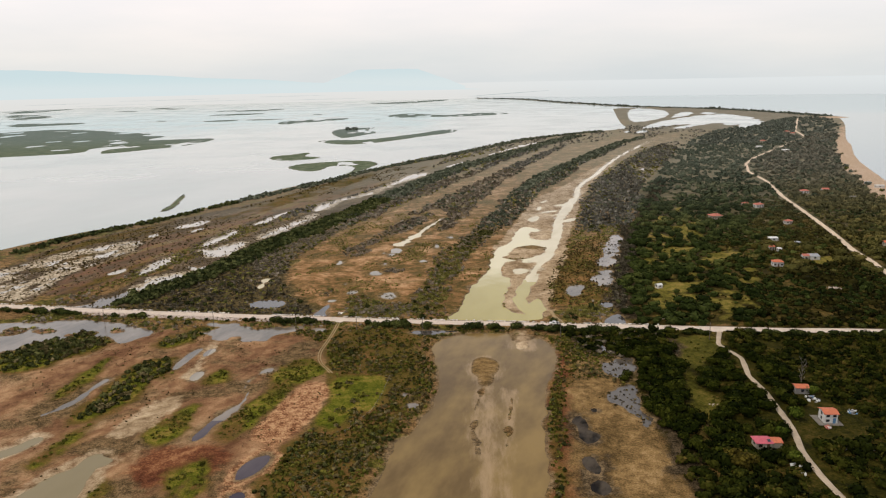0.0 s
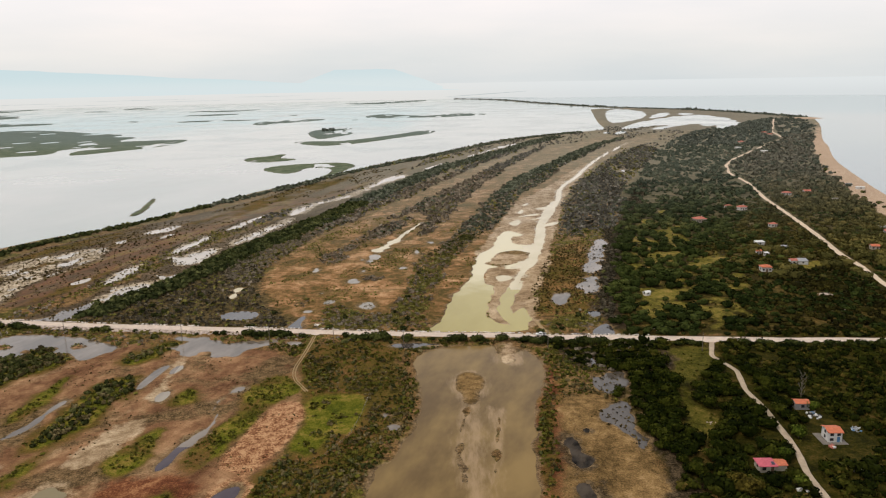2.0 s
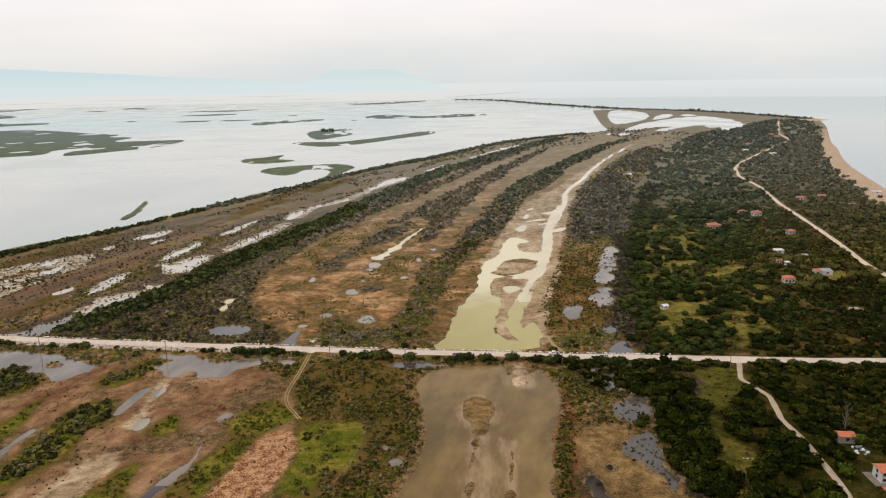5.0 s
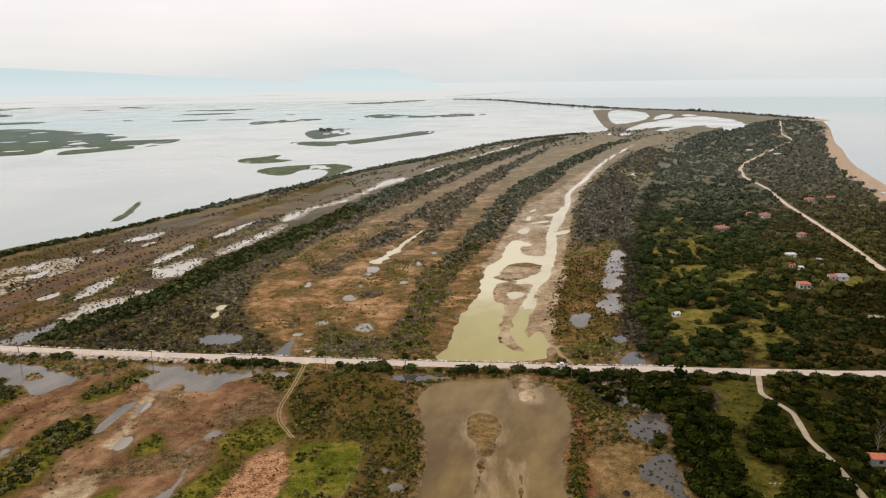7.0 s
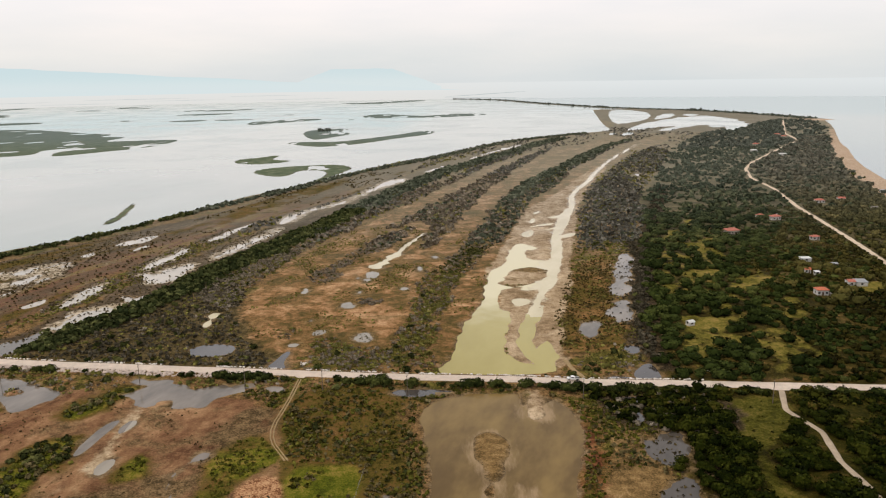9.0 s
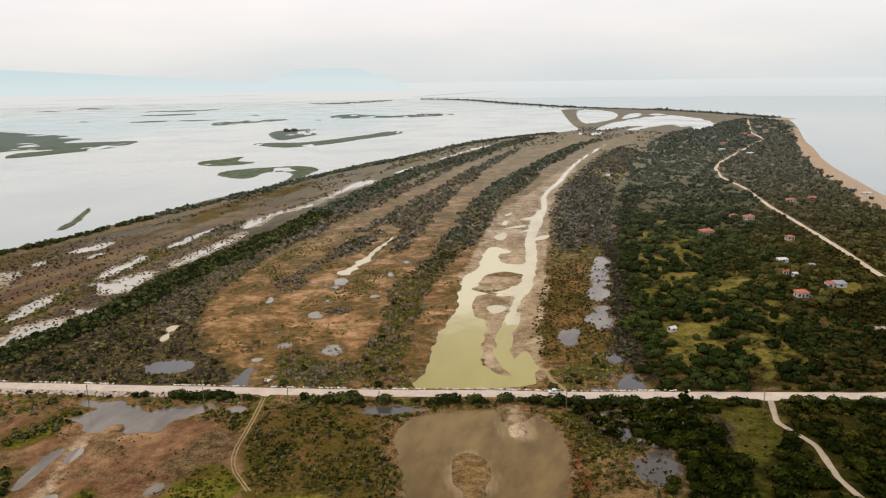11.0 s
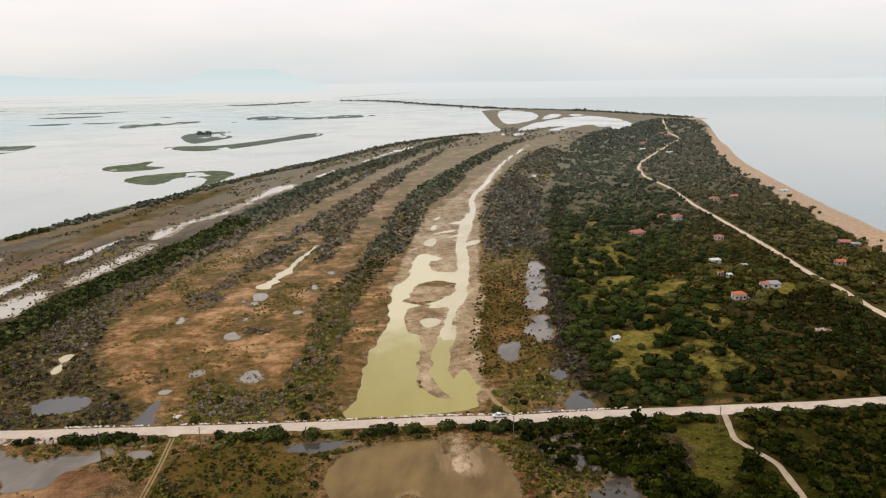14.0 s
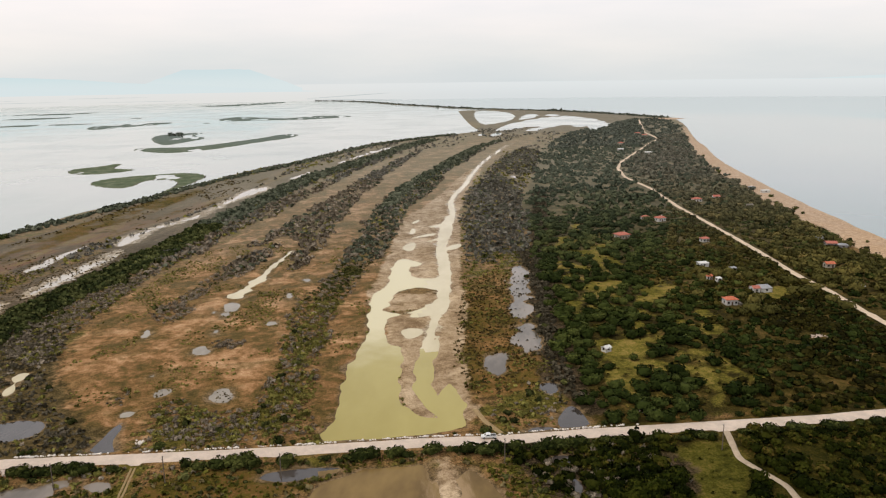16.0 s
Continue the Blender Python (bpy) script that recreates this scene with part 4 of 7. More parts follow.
def spot(x, y, s):
    d = np.hypot((x - s[0]) / s[2], (y - s[1]) / s[3])
    out = np.full(x.shape, -FAR)
    near = d < 6
    out[near] = (1 - d[near]) * min(s[2], s[3]) + 1.6 * rough(x[near], y[near], 3.6) - 0.9
    return np.maximum(out, -FAR)


def grain(x, y, size, stretch=0.3):
    """Noise drawn out along the old beach ridges."""
    return rough(0.943 * x - 0.334 * y, (0.334 * x + 0.943 * y) * stretch, size)


def pond_field(x, y, name, half):
    if half is not None:
        s = along(x, y, PLAN[name], half)
    else:
        s = inside(x, y, PLAN[name], 1)
    if name == "green_pond":
        for k in ("pond_bar", "pond_mud"):
            s = np.minimum(s, -inside(x, y, PLAN[k], 1))
        s = np.minimum(s, -inside(x, y, PLAN["pond_right"], 1))
        s = np.maximum(s, along(x, y, PLAN["wash_low"], (3.4, 2.8)))
        for k in ("pond_bit_a", "pond_bit_b", "pond_bit_c"):
            s = np.maximum(s, inside(x, y, PLAN[k], 1))
    elif name == "left_pond":
        for cx, cy, rx, ry in [(-228, 357, 9, 7), (-212, 357, 6, 4), (-185, 350, 7, 6), (-171, 354, 4, 3)]:
            s = np.minimum(s, (np.hypot((x - cx) / rx, (y - cy) / ry) - 1) * 4)
    elif name == "brown_pond":
        s = np.minimum(s, -inside(x, y, PLAN["brown_bar"]))
        s = np.minimum(s, -along(x, y, PLAN["dyke"], 1.2))
        lumps = 2.0 * rough(x, y, 4.2)
        s = np.minimum(s, -(along(x, y, PLAN["mudbar_a"], 1.3) + lumps - 1.5))
        s = np.minimum(s, -(along(x, y, PLAN["mudbar_b"], 1.0) + lumps - 1.3))
        s = np.minimum(s, -along(x, y, PLAN["apron_mud"], 2.4))
    near = s > -FAR
    s[near] -= 1.6 if name == "tan_pool" else 0.8 if name.startswith(("stream", "purple", "tan_", "dark_p")) else -1.6 if name.startswith(("mirror", "channel_b")) else 0.0
    if name == "salt_speck":
        s[near] = np.minimum(s[near], 1.5) + 15.0 * grain(x[near], y[near], 4.5, 0.4) - 6.5
    elif name.startswith(("channel", "salt_")):
        s[near] += 4.5 * grain(x[near], y[near], 6, 0.3) - (2.6 if name in ("channel_g", "channel_h", "channel_i") else 1.2)
    s[near] += SPECKLED.get(name, 1.2) * rough(x[near], y[near], 7.0, 2) - 0.15 * SPECKLED.get(name, 0)
    return np.maximum(s, -FAR)


def soft(v, lo, hi):
    return np.clip((v - lo) / (hi - lo), 0, 1)


def fields(x, y):
    """All that the plan says of the ground at the points x, y."""
    f = {}
    band = lambda k, w, **kw: along(x, y, PLAN[k], w, **kw)
    area = lambda k, **kw: inside(x, y, PLAN[k], **kw)
    many = lambda a, *rest: np.maximum.reduce([a, *rest])
    land = inside(x, y, LAND, 1)
    isle = many(*[area(k, far=60) for k in ISLETS])
    near = isle > -20
    lump, hole = rough(x[near], y[near], 26), rough(x[near] * 0.6 + 90, y[near] * 0.35, 22)
    s = isle[near] + np.clip(isle[near] * 0.4 + 2, 0, 5) * lump
    isle[near] = np.where(isle[near] > 7, np.minimum(s, 8 - 75 * np.maximum(0, hole - 0.2)), s)
    f["f_islet"] = np.maximum(isle, -FAR)
    land = many(land, along(x, y, PLAN["spit"], (34, 18)), f["f_islet"])
    f["land"] = land
    f["road"] = many(band("road", 3.6), band("apron", 3.2))
    f["track"] = many(band("track", 2.2), band("pond_track", 1.5))
    f["coast_road"] = band("coast_road", 2.8)
    f["path"] = band("footpath", 1.3)
    f["pond"] = many(*[pond_field(x, y, k, h) for k, h, *_ in PONDS], *[spot(x, y, s) for s in SPOTS + DARK_SPOTS])
    wood = inside(x, y, PLAN["forest_edge"] + PLAN["beach_inner"], 1)
    wood = many(wood, inside(x, y, PLAN["fore_edge"] + [(120, 0), (400, 0), (350, 380), (150, 337)], 1) + 5)
    f["glade"] = many(area("meadow_shed") - 2.5, area("meadow_red"), area("meadow_track") + 1.5, area("meadow_house"), band("glade_a", 1.5), band("glade_b", 1.5), band("glade_c", 1.5), band("glade_d", 1.5)) + 3.0 * rough(x, y, 7)
    f["open"] = soft(wood, 8, 16) * soft(205 - x + 0.2 * (y - 400), 0, 50) * soft(y, 352, 385) * soft(700 - y, 0, 120) + 0.6 * soft(wood, 4, 9) * soft(345 - y, 0, 8) * soft(150 - x, 0, 10) * soft(y - 0.6 * (x - 90), 225, 250)
    f["gap"] = np.maximum(rough(x + 300, y, 10) - 0.40 + (0.27 + 0.2 * soft(y, 415, 490)) * f["open"], rough(x, y, 13) - 0.58 + 0.16 * soft(y, 420, 520) + 0.24 * soft(y, 560, 800))
    f["f_wood"] = wood
    f["bands"] = many(area("grey_band"), area("grey_band_b"), area("grey_band_c"), area("grey_band_d"), area("green_band"), *[area("bush_patch" + k) for k in ("", "_b", "_c", "_d")]) + 5 * rough(x, y, 13)
    f["flats"] = area("flats") + 2
    f["hedge"] = many(area("hedge_fore"), area("hedge_fore_b"), band("hedge_e", 4), 4 - np.hypot(x - -185, (y - 350) * 0.8)) + 1.5
    f["f_red"] = area("redmarsh")
    f["f_marsh"] = many(area("marsh") + 3, band("rust_band", 6.5))
    f["f_dark"] = many(many(area("burnt_strip") + 3, band("dark_band", 2.5)) + 4 * rough(x, y, 14), np.minimum(along(x, y, PLAN["grey_edge"], 30) - 25, -5.0))
    f["f_dark"] = many(f["f_dark"], band("wet_edge", 4.2) + 3 * rough(x, y, 8), area("wet_corner") + 1 + 4 * rough(x, y, 8), *[spot(x, y, s) + 3.0 for s in DARK_SPOTS])
    f["f_heath"] = inside(x, y, [(-196, 388), (-60, 366), (-72, 420), (-104, 455), (-128, 540), (-150, 500), (-180, 430)], 1) + 2
    f["f_dim_grass"] = many(area("meadow_house") + 4, np.minimum(wood, inside(x, y, [(92, 0), (420, 0), (420, 326), (150, 334), (128, 326), (112, 300), (92, 240)], 1)) - 2)
    f["f_pink"] = many(area("pinkmud"), area("purple_pool") + 2.5, area("purple_pool_b") + 2)
    f["f_silt"] = many(area("salt_fore") - 0.5, np.minimum(area("olive_pool") + 3.5, 1.0), band("pool_left", 6) - 2, band("salt_bits", 2.5) - 1, area("pond_mud") + 1, np.minimum(area("wash_silt") + 2 * rough(x, y, 12), -3 - area("pond_bar")), np.minimum(area("wash_silt"), 9 * rough(x, y, 22)), band("silt_right", 5), band("apron_mud", 2.2))
    f["f_grey"] = many(area("greyflat") + 3, area("salt_speck") + 4, *[area("channel_" + k) + 7 for k in "abcdefghijk"], inside(x, y, [(380, 1640), (900, 1720), (1085, 2050), (1095, 2500), (860, 2920), (650, 2820), (540, 2300), (540, 2000)], 1), np.minimum(area("redmarsh"), 14 * grain(x, y, 40) + 0.5))
    f["f_peach"] = many(np.minimum(f["flats"], 2 - f["bands"]), np.minimum(area("flat_c"), 12 * rough(x, y, 70) + 2), np.minimum(area("pond_bank"), np.where(y > 720, 10 * rough(x, y, 60) + 4, FAR)))
    f["f_tan"] = many(area("mudflat_r") + 2, band("tan_band", 7), area("brown_bar") + 2, area("pond_bar") + 1)
    f["f_turf"] = many(many(*[area("green_" + k) for k in "abcdefgh"]) + 1.5, f["hedge"] + 2 + 3 * rough(x, y, 9),np.minimum(area("scrub_fore") + 2, -5 - area("brown_pond") + 5 * rough(x, y, 12)), band("rust_band", 1.5) + 4 * rough(x, y, 9), np.minimum(area("marsh"), 9 * rough(x, y, 16)), np.minimum(area("redmarsh") - 4, 12 * grain(x + 200, y, 22, 0.2) - 3.5))
    f["f_rust"] = many(area("redpatch") + 3, np.where(y < 345, band("rust_band", 4.5) + 4 * rough(x, y, 10), -FAR))
    fore = inside(x, y, [(-420, 380), (-120, 352), (-62, 340), (-48, 290), (-44, 262), (-56, 228), (-64, 190), (-60, 100), (-420, 100)], 1)
    f["f_fore"] = np.minimum(fore, -np.maximum(area("scrub_fore"), -8))
    f["f_mud"] = f["f_fore"]
    f["f_glade"] = np.minimum(np.where(area("meadow_track") > -3, -FAR, FAR), many(f["glade"], np.where(f["open"] > 0.2, 14 * f["gap"] - 0.5, -FAR)))
    f["f_lawn"] = area("meadow_track") + 2
    f["f_grass"] = many(area("meadow_fore"), np.minimum(many(*[area("green_" + k) for k in "abcdefgh"]), 6 * rough(x, y, 8) + 1), f["hedge"] + 3 * rough(x, y, 9) - 1.5)
    f["f_salt"] = many(np.minimum(area("salt_speck"), 7 * grain(x, y, 9, 0.4) + 1), band("wash_c", (5, 6)) - 2, *[area("channel_" + k) + 1.5 for k in "acdfgk"])
    f["f_moss"] = many(*[spot(x, y, s) for s in SPOTS], area("long_pool")) + 2.8 + 4 * rough(x, y, 11)
    f["f_damp"] = f["pond"] + 1.2
    sand = (-4 + 6 * rough(x, y, 22) - inside(x, y, [(332, 369)] + [(0, 0), (0, 2600), (900, 2400), (1090, 2000)] + PLAN["beach_inner"], 1, far=200))
    f["f_beach"] = np.where((x > 250) & (y > 100) & (y < 2100), np.minimum(land + 4, sand), -FAR)
    f["ridge"] = many(band("ridge", (12, 16)), band("ridge_b", (9, 10)) + 5 * grain(x, y, 30), band("hedge_far", (5, 9)) + 4 * rough(x, y, 24))
    return f


def ground_height(x, y, f):
    """Height of the ground from the plan."""
    z = np.clip(f["land"] * 0.06, -1.5, 0.75)
    z = z + np.clip(f["land"] / 10, 0, 1) * (0.22 * rough(x, y, 14) + 0.25 * np.clip(f["ridge"] / 4, 0, 1) + 0.3 * np.clip(f["f_wood"] / 20, 0, 1))
    p = f["pond"]
    bowl = LEVEL - np.clip(p * 0.12, -0.9, 0.7) + 0.10 * rough(x, y, 7, 2)
    z = np.where(p > -9, np.minimum(z, np.where(p > -9, bowl, 9)), z)
    for k, top, edge in (("road", 1.5, 3.5), ("track", 1.05, 2.5), ("coast_road", 1.15, 3.0), ("path", 0.95, 1.5)):
        w = np.clip(1 + f[k] / edge, 0, 1)
        w = w * w * (3 - 2 * w)
        z = z * (1 - w) + (top - 0.06) * w
    return z


def graded(lo, a, b, hi, step, growth):
    """Coordinates that lie close together between a and b and spread out beyond."""
    mid = list(np.arange(a, b, step))
    up, s = [b], step
    while up[-1] < hi:
        s *= growth
        up.append(up[-1] + s)
    down, s = [a - step], step
    while down[-1] > lo:
        s *= growth
        down.append(down[-1] - s)
    return np.array(down[::-1] + mid + up)


def mesh_from(name, verts, faces, mats, smooth_shade=False, tone=None, normals=None):
    me = bpy.data.meshes.new(name)
    faces = np.asarray(faces)
    k = faces.shape[1]
    me.vertices.add(len(verts))
    me.vertices.foreach_set("co", np.asarray(verts, np.float32).ravel())
    me.loops.add(faces.size)
    me.loops.foreach_set("vertex_index", faces.astype(np.int32).ravel())
    me.polygons.add(len(faces))
    me.polygons.foreach_set("loop_start", np.arange(0, faces.size, k, dtype=np.int32))
    me.polygons.foreach_set("loop_total", np.full(len(faces), k, np.int32))
    me.update(calc_edges=True)
    if smooth_shade:
        me.polygons.foreach_set("use_smooth", np.ones(len(faces), bool))
    if normals is not None:
        me.polygons.foreach_set("use_smooth", np.ones(len(faces), bool))
        me.normals_split_custom_set_from_vertices(np.asarray(normals, np.float32))
    if tone is not None:
        at = me.attributes.new("tone", "FLOAT", "POINT")
        at.data.foreach_set("value", np.asarray(tone, np.float32))
    for mt in mats if isinstance(mats, (list, tuple)) else [mats]:
        me.materials.append(mt)
    return me


# ------------------------------------------------------------ the ground
gx = graded(-4900, -310, 180, 4900, 1.35, 1.036)
gy = graded(-650, 178, 540, 4950, 2.6, 1.02)
GX, GY = np.meshgrid(gx, gy)
flat = fields(GX.ravel(), GY.ravel())
gz = ground_height(GX.ravel(), GY.ravel(), flat)
nx, ny = len(gx), len(gy)
idx = np.arange(nx * ny).reshape(ny, nx)
quads = np.stack([idx[:-1, :-1], idx[:-1, 1:], idx[1:, 1:], idx[1:, :-1]], -1).reshape(-1, 4)
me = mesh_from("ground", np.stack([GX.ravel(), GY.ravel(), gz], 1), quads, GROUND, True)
for key in ("f_heath", "f_dim_grass", "f_moss", "f_lawn", "f_wood", "f_red", "f_marsh", "f_peach", "f_tan", "f_turf", "f_grey", "f_islet", "f_mud", "f_rust", "f_pink", "f_grass", "f_glade", "f_dark", "f_silt", "f_damp", "f_salt", "f_beach"):
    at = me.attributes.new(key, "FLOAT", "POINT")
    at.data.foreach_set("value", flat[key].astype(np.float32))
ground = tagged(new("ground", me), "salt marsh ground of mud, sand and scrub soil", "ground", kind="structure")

# ------------------------------------------------------------ open water
DIVIDE = [(250, -640), (300, 250), (330, 500), (420, 900), (560, 1300), (800, 1700), (1050, 2050), (1100, 2270), (1070, 2460), (1010, 2710), (890, 2880), (780, 3130), (710, 3400), (580, 3940), (500, 4530), (190, 4940)]


def flat_sheet(name, outline, z, material):
    bm = bmesh.new()
    bm.faces.new([bm.verts.new((x, y, z)) for x, y in outline])
    bmesh.ops.triangulate(bm, faces=bm.faces[:])
    bmesh.ops.recalc_face_normals(bm, faces=bm.faces[:])
    me = bpy.data.meshes.new(name)
    bm.to_mesh(me)
    bm.free()
    if me.polygons[0].normal.z < 0:
        me.flip_normals()
    me.materials.append(material)
    return new(name, me)


tagged(flat_sheet("lagoon", DIVIDE + [(-4900, 4940), (-4900, -640)], 0.0, LAGOON), "calm pale grey lagoon under an overcast sky", "water", kind="structure")
tagged(flat_sheet("sea", DIVIDE + [(4900, 4940), (4900, -640)], 0.004, SEA), "calm grey-blue sea beside the sandy beach", "water", kind="structure")


sheet_count = [0]


def pond_sheet(name, field, box, material, label):
    """A level water sheet over the hollow where field is positive, reaching a little under its banks."""
    x0, y0, x1, y1 = box
    step = max(2.0 if name == "brown_pond" else 3.2, (x1 - x0) / 120)
    ax, ay = np.arange(x0, x1 + step, step), np.arange(y0, y1 + step * 1.5, step * 1.5)
    X, Y = np.meshgrid(ax, ay)
    s = field(X.ravel(), Y.ravel()).reshape(X.shape)
    cell = np.maximum.reduce([s[:-1, :-1], s[1:, :-1], s[:-1, 1:], s[1:, 1:]]) > (-1.5 if name == "spot" else -4.0) - (10 if name.startswith("inner") else 0)
    n = np.arange(X.size).reshape(X.shape)
    q = np.stack([n[:-1, :-1], n[:-1, 1:], n[1:, 1:], n[1:, :-1]], -1)[cell]
    used, q = np.unique(q, return_inverse=True)
    sheet_count[0] += 1
    v = np.stack([X.ravel()[used], Y.ravel()[used], np.full(len(used), LEVEL + 0.0012 * sheet_count[0])], 1)
    me = mesh_from("pond", v, q.reshape(-1, 4), material)
    if name == "brown_pond":
        silt = np.maximum.reduce([along(v[:, 0], v[:, 1], PLAN["streak_a"], 3.2), along(v[:, 0], v[:, 1], PLAN["streak_b"], 1.6), along(v[:, 0], v[:, 1], PLAN["mudbar_a"], 2.6), along(v[:, 0], v[:, 1], PLAN["mudbar_b"], 2.2), inside(v[:, 0], v[:, 1], PLAN["brown_bar"]) + 1.5, along(v[:, 0], v[:, 1], PLAN["apron_mud"], 6)])
        me.attributes.new("shoal", "FLOAT", "POINT").data.foreach_set("value", silt.astype(np.float32))
    ob = new("pond", me)
    return tagged(ob, label, "pond", kind="structure")


for k, h, mat, label in PONDS:
    p = np.array(PLAN[k])
    pad = (26 if k.startswith("inner") else 14) + (max(h) if isinstance(h, tuple) else h or 0)
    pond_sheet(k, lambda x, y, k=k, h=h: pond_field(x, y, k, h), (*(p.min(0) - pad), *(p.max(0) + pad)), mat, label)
for group, mat, label in ((SPOTS[:-2], PUDDLE, "small pale puddle on the bare flat"), (SPOTS[-2:], GREY_WATER, "small grey pool in green scrub"), (DARK_SPOTS, BLACK_WATER, "small dark pool on the mudflat")):
    for s in group:
        pond_sheet("spot", lambda x, y, s=s: spot(x, y, s), (s[0] - s[2] - 5, s[1] - s[3] - 5, s[0] + s[2] + 5, s[1] + s[3] + 5), mat, label)


# ------------------------------------------------------------ roads
def strip(name, pts, half, top, material, label, wobble=0.3, kind="road"):
    p = smooth(pts, False, 3)
    d = np.gradient(p, axis=0)
    d /= np.linalg.norm(d, axis=1)[:, None]
    side = np.stack([d[:, 1], -d[:, 0]], 1)
    rows, skirt = [], min(0.9, half * 0.6)
    for off, dz in ((-half - skirt, -0.45), (-half, 0.0), (-half * 0.4, 0.09), (half * 0.4, 0.09), (half, 0.0), (half + skirt, -0.45)):
        w = off * (1 + wobble * 0.35 * rough(p[:, 0] + off, p[:, 1], 9))
        q = p + side * w[:, None]
        rows.append(np.column_stack([q, top + dz + 0.03 * rough(q[:, 0], q[:, 1], 4)]))
    v = np.stack(rows, 1).reshape(-1, 3)
    n = np.arange(len(v)).reshape(-1, 6)
    q = np.stack([n[:-1, :-1], n[1:, :-1], n[1:, 1:], n[:-1, 1:]], -1).reshape(-1, 4)
    me = mesh_from(name, v, q, material, True)
    if me.polygons[len(me.polygons) // 2].normal.z < 0:
        me.flip_normals()
    return tagged(new(name, me), label, kind, kind="structure")


def dense(pts, step=4.0):
    out = []
    for (a, b), (c, d) in zip(pts[:-1], pts[1:]):
        n = max(1, int(math.hypot(c - a, d - b) / step))
        out += [(a + (c - a) * i / n, b + (d - b) * i / n) for i in range(n)]
    return out + [pts[-1]]


strip("road", dense(PLAN["road"]), 2.9, 1.5, GRAVEL, "wide pale gravel road on a low causeway")
strip("track", dense(PLAN["track"]), 1.0, 1.05, DIRT, "narrow winding dirt track among shrubs", 0.9, kind="track")
strip("track", dense(PLAN["pond_track"]), 0.9, 1.05, PATH_DIRT, "short dirt ramp down to the pond", 0.9, kind="track")
strip("coast_road", dense(PLAN["coast_road"], 5), 1.9, 1.15, SAND_ROAD, "straight sandy road through the coastal wood", 0.9, kind="track")
strip("road", dense(PLAN["apron"], 2), 3.2, 1.32, GRAVEL, "short gravel apron down to the brown pond")
for off in (-0.55, 0.55):
    strip("footpath", [(x + off, y) for x, y in dense(smooth(PLAN["footpath"], False, 2).tolist(), 2)], 0.28, 0.95, PATH_DIRT, "trodden rut of a yellow earth path", 1.6, kind="path")

# ------------------------------------------------------------ plants
rng = np.random.default_rng(7)


def crown_quads(radius, tall, clumps, size, lobes, seed, core=True, tilt=0.4, lean=0.55, fill=1.0):
    """Leaf clumps, each a bent quad, on the skin of a few merging lobes."""
    r = np.random.default_rng(seed)
    centres = [(0, 0, tall * 0.52, 1.0)]
    for i in range(lobes):
        a = 2 * math.pi * (i + r.random()) / max(lobes, 1)
        centres.append((math.cos(a) * radius * 0.5, math.sin(a) * radius * 0.5, tall * (0.36 + 0.28 * r.random()), 0.55 + 0.2 * r.random()))
    V, F, N = [], [], []
    for i in range(clumps):
        cx, cy, cz, k = centres[r.integers(len(centres))]
        d = r.normal(size=3)
        d[2] = d[2] * 0.8 + 0.35
        d /= np.linalg.norm(d)
        p = np.array([cx, cy, cz]) + d * np.array([radius * k, radius * k, tall * 0.46 * k]) * (0.78 + 0.3 * r.random())
        p[2] = max(p[2], 0.08 * tall)
        n = d + r.normal(size=3) * tilt + np.array([0, 0, 0.2])
        n /= np.linalg.norm(n)
        u = np.cross(n, r.normal(size=3))
        u /= np.linalg.norm(u)
        w = np.cross(n, u)
        s = size * (0.65 + 0.7 * r.random())
        b = len(V)
        for a, c, lift in ((-1, -0.8, -0.25), (0.9, -1, 0.1), (1, 0.9, -0.3), (-0.8, 1, 0.15)):
            V.append(p + u * s * a * (0.7 + 0.5 * r.random()) + w * s * c * (0.7 + 0.5 * r.random()) + n * s * lift)
            N.append(d + lean * n)
        F.append((b, b + 1, b + 2, b + 3))
    if core:
        # a mass of twigs inside
        m = 6
        for zz, rr in ((0.06, 0.5 * fill), (0.42, 0.72 * fill), (0.74, 0.42 * fill)):
            for j in range(m):
                a = 2 * math.pi * j / m
                V.append(np.array([math.cos(a) * radius * rr, math.sin(a) * radius * rr, tall * zz]))
                N.append(np.array([math.cos(a), math.sin(a), zz]))
        b = len(V) - 3 * m
        for k in range(2):
            for j in range(m):
                F.append((b + k * m + j, b + k * m + (j + 1) % m, b + (k + 1) * m + (j + 1) % m, b + (k + 1) * m + j))
        t = b + 2 * m
        F += [(t, t + 1, t + 2, t + 3), (t, t + 3, t + 4, t + 5)]
    N = np.array(N)
    return np.array(V), np.array(F), N / np.linalg.norm(N, axis=1)[:, None]


